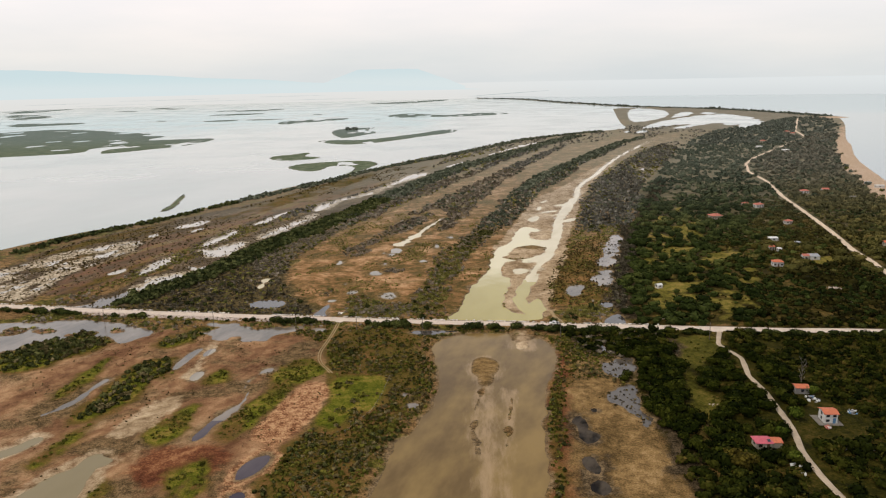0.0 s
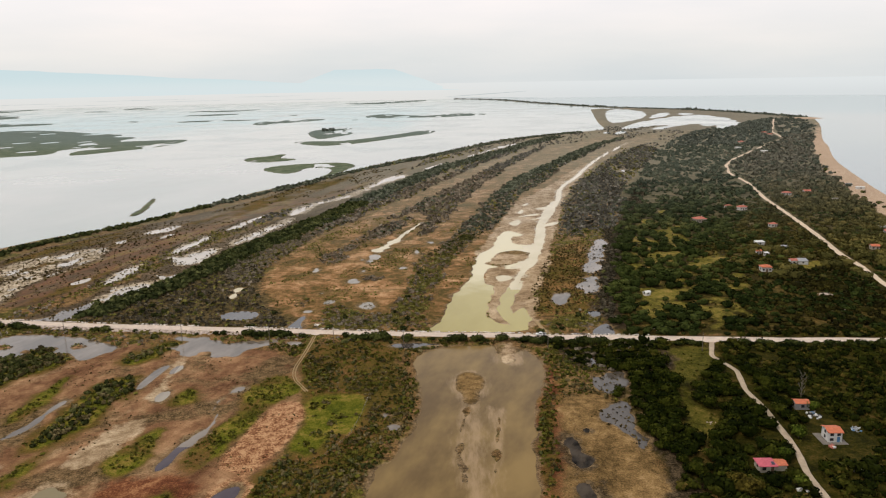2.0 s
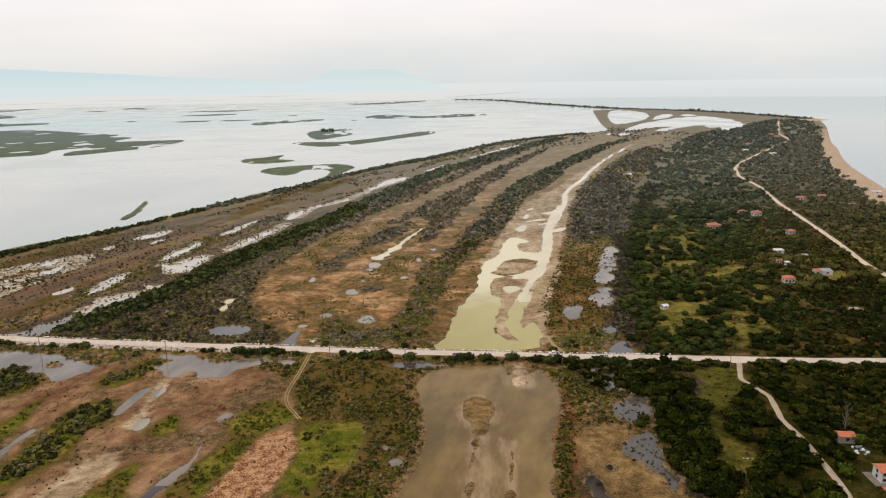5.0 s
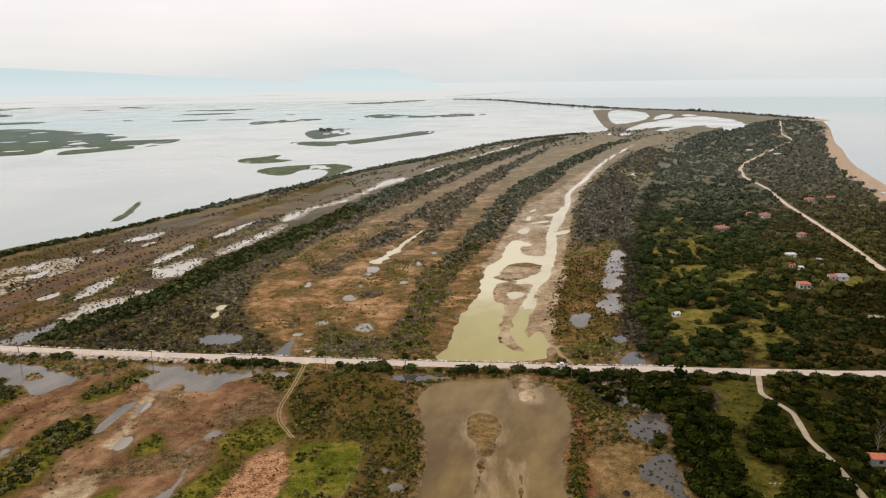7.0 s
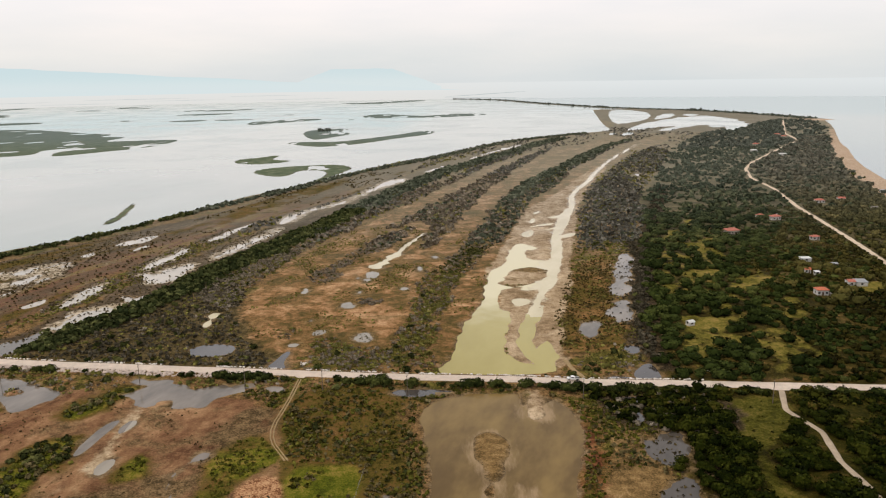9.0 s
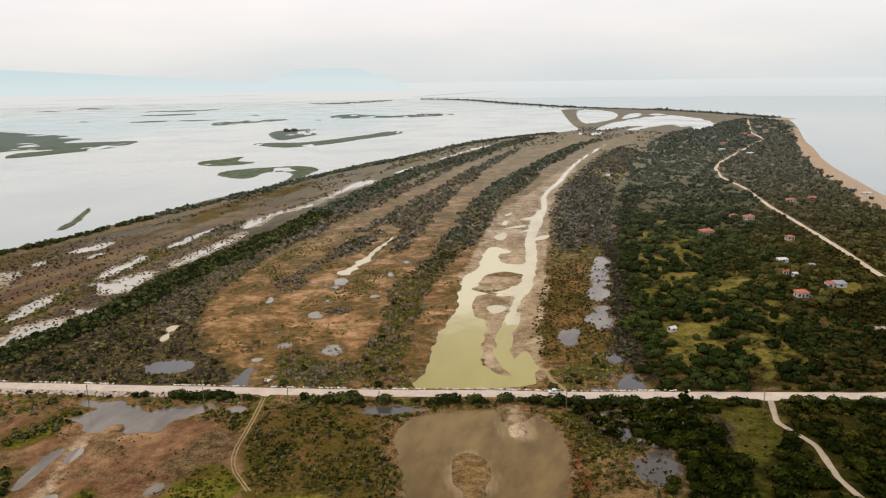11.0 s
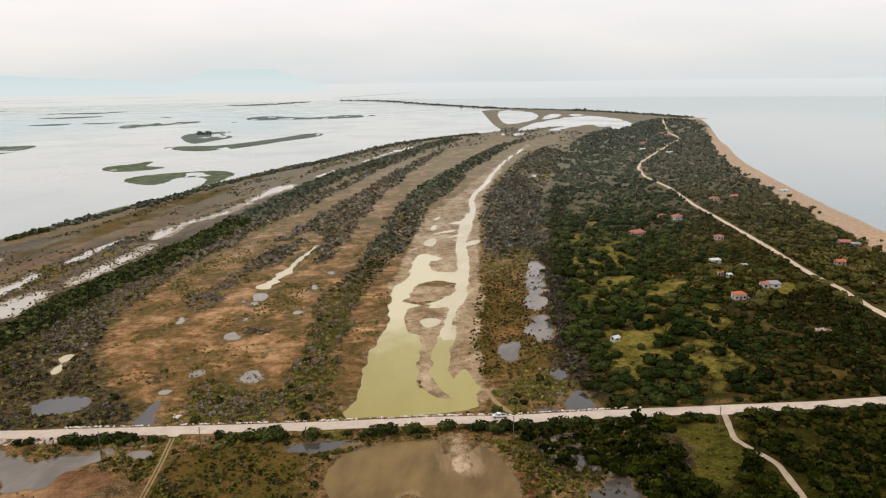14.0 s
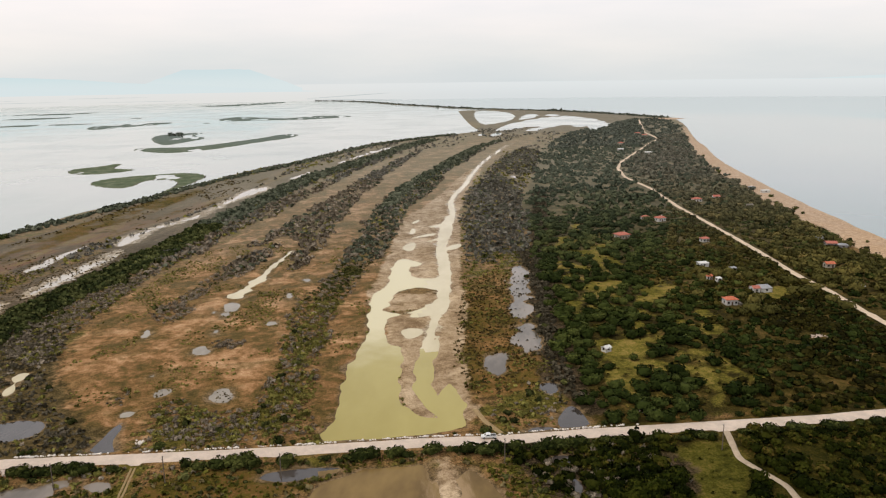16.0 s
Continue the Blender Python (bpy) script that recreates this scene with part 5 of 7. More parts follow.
def plant_mass(name, x, y, z, scale, forms, material, label, category, tone=None):
    """Many plants as one mesh, each a turned and scaled copy of one of the forms."""
    V, F, T, N, n = [], [], [], [], 0
    pick = rng.integers(len(forms), size=len(x))
    turn, high = rng.random(len(x)) * 2 * math.pi, 0.8 + 0.45 * rng.random(len(x))
    tone = rng.random(len(x)) if tone is None else tone
    for k, (fv, ff, fn) in enumerate(forms):
        s = np.nonzero(pick == k)[0]
        if not len(s):
            continue
        c, d = np.cos(turn[s])[:, None], np.sin(turn[s])[:, None]
        sc = scale[s][:, None]
        X = (fv[None, :, 0] * c - fv[None, :, 1] * d) * sc + x[s][:, None]
        Y = (fv[None, :, 0] * d + fv[None, :, 1] * c) * sc + y[s][:, None]
        Z = fv[None, :, 2] * sc * high[s][:, None] + z[s][:, None] - 0.05
        V.append(np.stack([X, Y, Z], -1).reshape(-1, 3))
        F.append((ff[None] + (np.arange(len(s)) * len(fv))[:, None, None] + n).reshape(-1, 4))
        N.append(np.stack([fn[None, :, 0] * c - fn[None, :, 1] * d, fn[None, :, 0] * d + fn[None, :, 1] * c, np.repeat(fn[None, :, 2], len(s), 0)], -1).reshape(-1, 3))
        T.append(np.repeat(tone[s], len(fv)))
        n += len(s) * len(fv)
    if not V:
        return None
    ob = new(name, mesh_from(name, np.concatenate(V), np.concatenate(F), material, False, np.concatenate(T), np.concatenate(N)))
    return tagged(ob, label, category, kind="stuff")


def scatter(box, step, chance):
    """Jittered points in a box, kept where chance(fields) says so: x, y, z and the fields."""
    x0, y0, x1, y1 = box
    X, Y = np.meshgrid(np.arange(x0, x1, step), np.arange(y0, y1, step))
    x, y = X.ravel() + (rng.random(X.size) - 0.5) * step * 1.1, Y.ravel() + (rng.random(X.size) - 0.5) * step * 1.1
    f = fields(x, y)
    keep = rng.random(len(x)) < chance(x, y, f)
    keep &= (f["land"] > 2) & (f["road"] < -1.5) & (f["track"] < -1.0) & (f["coast_road"] < -1.5) & (f["path"] < -0.6) & (f["f_beach"] < 1) & (f["f_islet"] < -1)
    for sx, sy, sr in SITES:
        keep &= np.hypot(x - sx, y - sy) > sr
    x, y = x[keep], y[keep]
    f = {k: v[keep] for k, v in f.items()}
    return x, y, ground_height(x, y, f), f


# house plots, kept clear of trees: x, y, radius
SITES = [(139.5, 238, 9), (107.6, 220, 5.2), (114, 221, 4.5), (141.5, 260, 7), (240.5, 613, 10), (300, 666, 9), (292, 590, 7), (383, 744, 8), (409, 752, 7), (237, 500, 5), (221, 454, 8), (250, 469, 8),
         (324.5, 505, 6), (368, 551, 9), (595, 1322, 12), (725, 1475, 14), (737, 1526, 14), (251, 527, 6), (411, 703, 5), (560, 1160, 9), (545, 1224, 9), (311, 466, 5), (230, 404, 5), (129, 411, 5), (152, 246, 4), (262, 512, 4)]


BUSH = [crown_quads(1.0, 1.25, 22, 0.34, 2, s) for s in range(5)]
LOW = [crown_quads(1.0, 0.85, 9, 0.46, 1, 20 + s, False) for s in range(8)]
THICK = [crown_quads(1.0, 1.3, 25, 0.35, 3, 40 + s) for s in range(5)]
WOOD = [crown_quads(1.0, 1.15, 130, 0.128, 4, 60 + s, True, 0.3, 0.4, 1.15) for s in range(8)]
MAQUIS = [crown_quads(1.0, 1.1, 30, 0.29, 3, 160 + s, True, 0.3, 0.4, 1.1) for s in range(6)]
WOOD_LOW = [crown_quads(1.0, 1.25, 70, 0.19, 4, 70 + s) for s in range(6)]
TWIGGY = [crown_quads(1.0, 1.05, 36, 0.2, 3, 120 + s, False, 0.55, 0.5) for s in range(8)]
THICK_FAR = [crown_quads(1.0, 1.0, 12, 0.42, 2, 140 + s, False, 0.35, 0.4) for s in range(6)]
WOOD_FAR = [crown_quads(1.0, 1.05, 15, 0.36, 3, 80 + s, True, 0.3, 0.35, 1.05) for s in range(6)]
TUFT = [crown_quads(1.0, 0.7, 5, 0.6, 0, 90 + s, False) for s in range(6)]


def grade(x, y, size, spread=0.6):
    """A tone for each plant that drifts over the ground."""
    return np.clip(spread * rng.random(len(x)) + (1 - spread) * (0.5 + 0.6 * rough(x, y, size)), 0, 1)


def dune_side(x, y):
    """1 east of the coast road, 0 west of it."""
    a = np.array(PLAN["coast_road"][::-1], float)
    a = a[np.argsort(a[:, 1])]
    return soft(x - np.interp(y, a[:, 1], a[:, 0]), 2, 10) * (y > 345)


def wood_chance(x, y, f):
    p = soft(f["f_wood"] + 4 * rough(x, y, 30) + 8 * rough(x, y + 70, 55), 0, 6) * (f["glade"] < -1.0) * (f["pond"] < -2)
    return p * (1 - 0.55 * dune_side(x, y)) * (0.96 - 0.93 * soft(f["gap"], -0.05, 0.05))


# the wood: near, middle and far
def east_part(x, y):
    """0 in the green western wood, 1 in the browner scrub nearer the coast road."""
    return soft(x - 0.42 * (y - 345) + 14 * rough(x, y, 40), 132, 178)


x, y, z, f = scatter((75, 160, 420, 345), 3.2, wood_chance)
NEAR_WOOD = (x, y, z)
x, y, z, f = scatter((75, 345, 400, 720), 5.0, lambda x, y, f: wood_chance(x, y, f) * (1 - east_part(x, y)))
size = 1.7 + 2.3 * rng.random(len(x)) ** 1.5 + 0.5 * rough(x, y, 45)
tone = np.clip(0.62 * rng.random(len(x)) + 0.16 - 0.16 * soft(470 - y, 0, 90) + 0.35 * rough(x, y, 60), 0, 1)
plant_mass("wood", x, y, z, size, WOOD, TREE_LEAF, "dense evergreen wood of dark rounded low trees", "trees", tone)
x, y, z, f = scatter((75, 345, 430, 720), 3.0, lambda x, y, f: wood_chance(x, y, f) * east_part(x, y) * (1.05 + 0.7 * rough(x, y, 17)))
size = 1.0 + 1.05 * rng.random(len(x)) + 1.6 * (rng.random(len(x)) < 0.1) * rng.random(len(x))
tone = np.clip(0.6 * rng.random(len(x)) + 0.06 + 0.32 * soft(y, 440, 600) + 0.4 * rough(x, y, 38), 0, 1)
green = rng.random(len(x)) < 0.42 + 0.8 * rough(x, y, 30)
for sel, mat, label in ((green, TREE_LEAF, "dark green evergreen scrub in the coastal wood"), (~green, OLIVE_LEAF, "olive-brown evergreen scrub in the coastal wood")):
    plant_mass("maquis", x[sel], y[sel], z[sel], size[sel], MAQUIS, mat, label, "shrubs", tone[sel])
x, y, z, f = scatter((215, 440, 370, 720), 9.0, lambda x, y, f: wood_chance(x, y, f) * soft(east_part(x, y), 0.5, 0.9) * soft(rough(x, y, 60), 0.0, 0.3) * 0.8)
plant_mass("tall_wood", x, y, z, 2.6 + 2.0 * rng.random(len(x)), WOOD, DUNE_LEAF, "tall brownish-green trees among the cabins", "trees", grade(x, y, 20, 0.5))
x, y, z, f = scatter((90, 165, 330, 345), 2.2, lambda x, y, f: soft(f["f_wood"], -2, 6) * (f["pond"] < -1.5) * (0.25 + 0.5 * rough(x, y, 14)) * (1 - 0.6 * (f["glade"] > 0)))
plant_mass("undergrowth", x, y, z, 0.35 + 0.6 * rng.random(len(x)), LOW, BUSH_LEAF, "olive undergrowth on rough grass beside the track", "shrubs", np.clip(0.1 + 0.45 * rng.random(len(x)), 0, 1))
x, y, z, f = scatter((75, 345, 430, 720), 4.2, lambda x, y, f: soft(f["f_wood"], -2, 6) * (f["glade"] < -0.5) * (f["pond"] < -1.5) * (0.3 + 0.4 * rough(x, y, 20)))
plant_mass("undergrowth", x, y, z, 0.5 + 0.6 * rng.random(len(x)), LOW, OLIVE_LEAF, "olive undergrowth between the wood's trees", "shrubs")
x, y, z, f = scatter((150, 720, 800, 1300), 6.8, wood_chance)
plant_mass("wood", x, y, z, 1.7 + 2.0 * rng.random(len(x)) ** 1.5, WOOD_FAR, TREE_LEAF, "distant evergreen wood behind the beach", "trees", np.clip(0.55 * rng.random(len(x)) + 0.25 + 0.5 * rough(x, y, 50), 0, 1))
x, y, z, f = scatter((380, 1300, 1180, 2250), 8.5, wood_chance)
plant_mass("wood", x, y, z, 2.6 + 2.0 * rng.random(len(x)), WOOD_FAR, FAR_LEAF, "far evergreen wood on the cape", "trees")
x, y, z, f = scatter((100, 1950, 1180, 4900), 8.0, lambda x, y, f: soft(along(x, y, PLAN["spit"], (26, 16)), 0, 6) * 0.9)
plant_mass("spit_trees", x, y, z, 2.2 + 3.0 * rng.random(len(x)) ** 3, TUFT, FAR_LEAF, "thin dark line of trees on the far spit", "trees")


for box, step, forms, low in (((300, 380, 520, 800), 5.4, WOOD_LOW, 2.0), ((380, 800, 900, 1500), 7.5, WOOD_FAR, 2.4)):
    x, y, z, f = scatter(box, step, lambda x, y, f: dune_side(x, y) * soft(f["f_wood"], -6, 2) * np.clip(0.68 + 0.9 * rough(x, y, 35), 0, 1))
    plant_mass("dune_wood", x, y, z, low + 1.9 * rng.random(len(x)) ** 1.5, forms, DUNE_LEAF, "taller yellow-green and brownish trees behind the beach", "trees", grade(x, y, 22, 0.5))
x, y, z, f = scatter((330, 380, 900, 1500), 5.5, lambda x, y, f: soft(f["f_beach"], -9, -4) * soft(9 - f["f_beach"], 0, 7) * soft(rough(x, y, 26), -0.05, 0.25) * 0.9)
plant_mass("dune_bushes", x, y, z, 1.4 + 1.6 * rng.random(len(x)), WOOD_LOW, TREE_LEAF, "clumps of dark evergreen bushes at the beach's edge", "shrubs")

# scrub north of the road
def open_ground(f):
    return (f["pond"] < -1.0) * (f["f_beach"] < 0) * (f["f_silt"] < 1)


def scrub_chance(x, y, f):
    bare = np.maximum.reduce([f["f_peach"] + 5 * rough(x, y, 18), f["f_red"] - 1 + 3 * rough(x, y, 20), inside(x, y, PLAN["greyflat"]) + 3, f["f_wood"], f["f_marsh"] - 4])
    lines = np.where(f["f_heath"] > 0, 0.2, grain(x, y, 26))
    kept = np.where(f["flats"] > -4, 0.07 + 0.75 * soft(f["bands"], -2, 3), 1.0)
    return open_ground(f) * soft(-bare, 0.0, 6) * kept * (1 - 0.3 * soft(y, 480, 640)) * np.clip(0.45 + 1.2 * lines + 0.3 * rough(x, y, 12), 0.06, 1)


x, y, z, f = scatter((-230, 352, 170, 640), 1.75, scrub_chance)
dry = rng.random(len(x)) < 0.26 + 0.7 * rough(x, y, 34) + 0.45 * soft(x - 0.25 * (y - 400), 88, 110)
burnt = (f["f_dark"] > -3 + 3 * rough(x, y, 9)) | ((f["f_heath"] > -2 + 5 * rough(x, y, 14)) & (rng.random(len(x)) < 0.75))
for sel, mat, label in ((dry & ~burnt, GREY_LEAF, "low dry grey scrub on the marsh"), (~dry & ~burnt, MARSH_LEAF, "low olive-green scrub on the marsh"), (burnt, DARK_TWIG, "dark brown twiggy heath on the marsh")):
    n = sel.sum()
    plant_mass("scrub", x[sel], y[sel], z[sel], 0.5 + 0.75 * rng.random(n) ** 1.5, LOW, mat, label, "shrubs", grade(x[sel], y[sel], 18))
def band_chance(f):
    return open_ground(f) * soft(f["bands"], 0, 3) * (f["ridge"] < 2) * (f["f_wood"] < 0)


for box, step, forms, low in (((-170, 365, 130, 600), 2.2, TWIGGY, 0.65), ((-120, 600, 260, 1000), 3.9, THICK_FAR, 1.2), ((0, 1000, 420, 1480), 6.0, THICK_FAR, 1.7)):
    x, y, z, f = scatter(box, step, lambda x, y, f: band_chance(f) * np.clip(0.8 + 0.8 * grain(x, y, 16, 0.4), 0.15, 1))
    green = rng.random(len(x)) < 0.12 + np.maximum(0.62 * soft(inside(x, y, PLAN["green_band"]), -2, 4), 0.5 * soft(450 - y, 0, 30), 0.6 * soft(inside(x, y, PLAN["bush_patch_c"]), -4, 0)) + 0.45 * rough(x, y, 20)
    hazy = y.mean() > 800
    dusk = ~green & (inside(x, y, PLAN["grey_band_d"]) > -4)
    for sel, mat, label in ((dusk, DUSK_TWIG, "dusky grey-brown scrub between channel and wood"), (~green & ~dusk, FAR_SCRUB if hazy else GREY_LEAF, "rounded leafless grey shrubs in bands on the marsh"), (green & (y < 520), MARSH_LEAF, "olive-green shrubs in bands on the marsh"), (green & (y >= 520), HILL_LEAF if y.mean() > 600 else HEDGE_LEAF, "dark green shrubs in bands on the marsh")):
        if sel.any():
            plant_mass("scrub", x[sel], y[sel], z[sel], low + (0.9 if low < 1 else 1.1) * rng.random(sel.sum()) ** 1.4, forms, mat, label, "shrubs", grade(x[sel], y[sel], 20))
x, y, z, f = scatter((-160, 352, 170, 640), 7.0, lambda x, y, f: scrub_chance(x, y, f) * 0.4)
plant_mass("bushes", x, y, z, 1.0 + 0.9 * rng.random(len(x)), BUSH, HEDGE_LEAF, "scattered taller green bushes among the scrub", "shrubs")
x, y, z, f = scatter((-150, 640, 420, 1300), 3.7, scrub_chance)
dry = rng.random(len(x)) < 0.6 + 0.6 * rough(x, y, 60)
for sel, mat, label in ((dry, FAR_SCRUB, "distant grey-brown scrub on old beach ridges"), (~dry, MARSH_LEAF, "distant olive scrub on old beach ridges")):
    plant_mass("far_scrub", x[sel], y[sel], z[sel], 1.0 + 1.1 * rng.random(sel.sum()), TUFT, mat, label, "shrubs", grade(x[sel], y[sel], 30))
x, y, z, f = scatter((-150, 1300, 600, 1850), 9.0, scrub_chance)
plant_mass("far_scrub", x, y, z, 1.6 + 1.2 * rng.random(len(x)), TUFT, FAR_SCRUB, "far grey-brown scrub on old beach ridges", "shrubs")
x, y, z, f = scatter((50, 375, 160, 600), 1.6, lambda x, y, f: (f["pond"] < 0.5) * soft(f["f_marsh"], -1, 3) * (0.6 + 0.5 * rough(x, y, 12)))
plant_mass("marsh_tufts", x, y, z, 0.3 + 0.5 * rng.random(len(x)), TUFT, TUFT_LEAF, "low rusty and olive marsh tufts", "plants", grade(x, y, 14))

x, y, z, f = scatter((50, 375, 160, 620), 2.0, lambda x, y, f: (f["pond"] < -0.5) * soft(f["f_marsh"], -1, 3) * soft(rough(x + 60, y, 15), 0.0, 0.4) * 0.8)
plant_mass("marsh_scrub", x, y, z, 0.4 + 0.6 * rng.random(len(x)), LOW, MARSH_LEAF, "low green shrubs in patches on the rusty marsh", "shrubs", grade(x, y, 14))
x, y, z, f = scatter((-90, 380, 30, 440), 0.9, lambda x, y, f: soft(np.maximum.reduce([spot(x, y, SPOTS[k]) for k in (7, 8)]), -1.5, 0.5) * 0.28)
plant_mass("pool_tufts", x, y, np.maximum(z, LEVEL), 0.2 + 0.25 * rng.random(len(x)), TUFT, TUFT_LEAF, "olive tufts standing in a shallow puddle", "plants")

# burnt scrub beside the long pools
x, y, z, f = scatter((88, 345, 240, 830), 2.1, lambda x, y, f: (f["pond"] < -0.5) * soft(np.maximum(inside(x, y, PLAN["burnt_strip"]), along(x, y, PLAN["dark_band"], 3)) + 3.5 * rough(x, y, 9), 0, 3) * 0.75)
plant_mass("burnt_scrub", x, y, z, 0.7 + 0.8 * rng.random(len(x)), BUSH, DARK_TWIG, "dead dark twiggy scrub between pools and wood", "shrubs", grade(x, y, 14))

# thickets on the ridges
x, y, z, f = scatter((-345, 395, 120, 760), 3.0, lambda x, y, f: open_ground(f) * soft(f["ridge"] + 3 * rough(x, y, 15), 0, 3))
plant_mass("thicket", x, y, z, 1.25 + 1.1 * rng.random(len(x)), THICK, RIDGE_LEAF, "dense dark green thicket along a low ridge", "shrubs")
x, y, z, f = scatter((-220, 760, 480, 1700), 5.0, lambda x, y, f: open_ground(f) * soft(f["ridge"] + 3 * rough(x, y, 15), 0, 3))
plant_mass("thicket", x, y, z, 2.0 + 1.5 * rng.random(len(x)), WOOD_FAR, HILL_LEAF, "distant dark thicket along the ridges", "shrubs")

x, y, z, f = scatter((-330, 480, 60, 1050), 3.6, lambda x, y, f: (f["pond"] < 0) * soft(f["f_red"], -2, 3) * soft(grain(x, y, 24, 0.25), 0.0, 0.3) * 0.6)
plant_mass("marsh_tufts", x, y, z, 0.5 + 0.6 * rng.random(len(x)), TUFT, TUFT_LEAF, "brown and olive tufts in rows on the red marsh", "plants")
# tufts on the marsh flats and in the shallow pools
x, y, z, f = scatter((-330, 385, 160, 680), 2.1, lambda x, y, f: (f["pond"] < 4.0) * np.maximum(soft(f["f_grey"], -2, 3) * 0.8, soft(f["f_red"], -2, 3) * 0.22) * (0.6 + 0.5 * rough(x, y, 12)))
plant_mass("marsh_tufts", x, y, np.maximum(z, LEVEL), 0.25 + 0.45 * rng.random(len(x)), TUFT, TUFT_LEAF, "low brown and olive marsh tufts", "plants")
x, y, z, f = scatter((90, 410, 150, 575), 1.2, lambda x, y, f: soft(np.maximum.reduce([inside(x, y, PLAN["mirror_pool" + k]) for k in ("", "_b", "_c")]) + 3, 0, 3) * (0.03 + 0.3 * soft(rough(x, y, 6), 0.15, 0.5)))
plant_mass("pool_tufts", x, y, np.maximum(z, LEVEL), 0.25 + 0.35 * rng.random(len(x)), TUFT, DARK_TWIG, "dark dead tufts standing in grey pools", "plants")
x, y, z, f = scatter((60, 235, 95, 312), 1.3, lambda x, y, f: soft(inside(x, y, PLAN["grey_pool"]) + 3, 0, 3) * (f["road"] < -5) * 0.35)
plant_mass("pool_tufts", x, y, np.maximum(z, LEVEL), 0.2 + 0.4 * rng.random(len(x)), TUFT, TUFT_LEAF, "dark tufts standing in a shallow pool", "plants")
x, y, z, f = scatter((-120, 380, 60, 680), 1.7, lambda x, y, f: (f["pond"] < -0.5) * (f["f_silt"] < 1) * soft(f["f_peach"], 0, 3) * soft(rough(x, y, 17), 0.08, 0.3) * 0.85)
plant_mass("flat_tufts", x, y, z, 0.25 + 0.55 * rng.random(len(x)) ** 1.6, LOW, MARSH_LEAF, "olive tufts in patches on bare sandy flats", "plants", grade(x, y, 12))


# scrub south of the road
def fore_chance(x, y, f):
    bare = np.maximum.reduce([inside(x, y, PLAN["brown_pond"], 1) + 1, np.maximum(f["f_mud"], inside(x, y, PLAN["mudflat_r"])) + 2.5 * rough(x, y, 9), f["f_pink"], f["f_wood"], np.where(rough(x, y, 5) > 0.34, -9, inside(x, y, PLAN["meadow_fore"]) + 1)])
    return open_ground(f) * soft(-bare, 0.0, 2.5) * (0.68 + 0.9 * rough(x, y, 17))


x, y, z, f = scatter((-75, 175, 95, 352), 1.2, fore_chance)
dry = (rng.random(len(x)) < 0.27 + 0.6 * rough(x, y, 20)) & (f["f_dark"] < -3)
bushy = ~dry & (rng.random(len(x)) < 0.22 + 0.5 * rough(x, y, 12)) & (along(x, y, PLAN["rust_band"], 9) < 0)
for sel, forms, mat, label in ((dry, LOW, DRY_LEAF, "dry grey-brown scrub beside the brown pond"), (~dry & ~bushy, LOW, BUSH_LEAF, "olive-green scrub beside the brown pond"), (bushy, BUSH, HEDGE_LEAF, "dark green rounded shrubs beside the brown pond")):
    n = sel.sum()
    plant_mass("scrub", x[sel], y[sel], z[sel], 0.36 + 0.8 * rng.random(n) ** 2.2, forms, mat, label, "shrubs", grade(x[sel], y[sel], 14))
x, y, z, f = scatter((-300, 165, -50, 372), 1.7, lambda x, y, f: open_ground(f) * soft(f["hedge"] + 3.5 * rough(x, y, 8), -1, 4) * 0.9)
tall = rng.random(len(x)) < (0.62 + 0.6 * rough(x, y, 22)) * soft(f["hedge"], -1, 3)
brown = tall & (rng.random(len(x)) < 0.3 + 0.5 * rough(x, y, 11))
tall &= ~brown
plant_mass("hedge", x[brown], y[brown], z[brown], 0.6 + 0.8 * rng.random(brown.sum()), THICK, DRY_LEAF, "dry brown shrubs in strips across the mudflat", "shrubs")
plant_mass("hedge", x[tall], y[tall], z[tall], 0.6 + 0.9 * rng.random(tall.sum()), THICK, HEDGE_LEAF, "dense dark shrubs in strips across the mudflat", "shrubs")
low = ~tall & ~brown
plant_mass("hedge", x[low], y[low], z[low], 0.4 + 0.5 * rng.random(low.sum()), LOW, BUSH_LEAF, "olive-green shrubs in strips across the mudflat", "shrubs", grade(x[low], y[low], 12))
x, y, z, f = scatter((28, 175, 66, 342), 1.05, lambda x, y, f: open_ground(f) * soft(along(x + 1, y, PLAN["rust_band"], 5) + 4 * rough(x, y, 10), 0, 3) * (inside(x, y, PLAN["brown_pond"], 1) < -1) * (0.6 + 0.6 * rough(x, y, 6)))
tall = rng.random(len(x)) < 0.05
rusty = ~tall & (rng.random(len(x)) < 0.3 + 0.6 * rough(x, y, 12))
for sel, forms, mat, low, label in ((tall, BUSH, HEDGE_LEAF, 0.6, "rounded green bushes along the brown pond"), (rusty, LOW, TUFT_LEAF, 0.3, "rusty tufts along the brown pond"), (~tall & ~rusty, LOW, BUSH_LEAF, 0.35, "low green scrub along the brown pond")):
    plant_mass("bank_scrub", x[sel], y[sel], z[sel], low + 0.5 * rng.random(sel.sum()), forms, mat, label, "shrubs", grade(x[sel], y[sel], 12))
x, y, z, f = scatter((-175, 175, -45, 320), 1.35, lambda x, y, f: open_ground(f) * soft(np.maximum.reduce([inside(x, y, PLAN[k]) for k in ("green_a", "green_b", "green_c", "green_d", "green_e", "green_f", "green_g", "green_h")]) + 1.5 * rough(x, y, 6), 0, 2) * (0.45 + 0.7 * rough(x, y, 7)))
plant_mass("mud_scrub", x, y, z, 0.3 + 0.5 * rng.random(len(x)), LOW, BUSH_LEAF, "low bright green scrub on red mud", "shrubs", np.clip(0.25 + 0.5 * rng.random(len(x)), 0, 1))
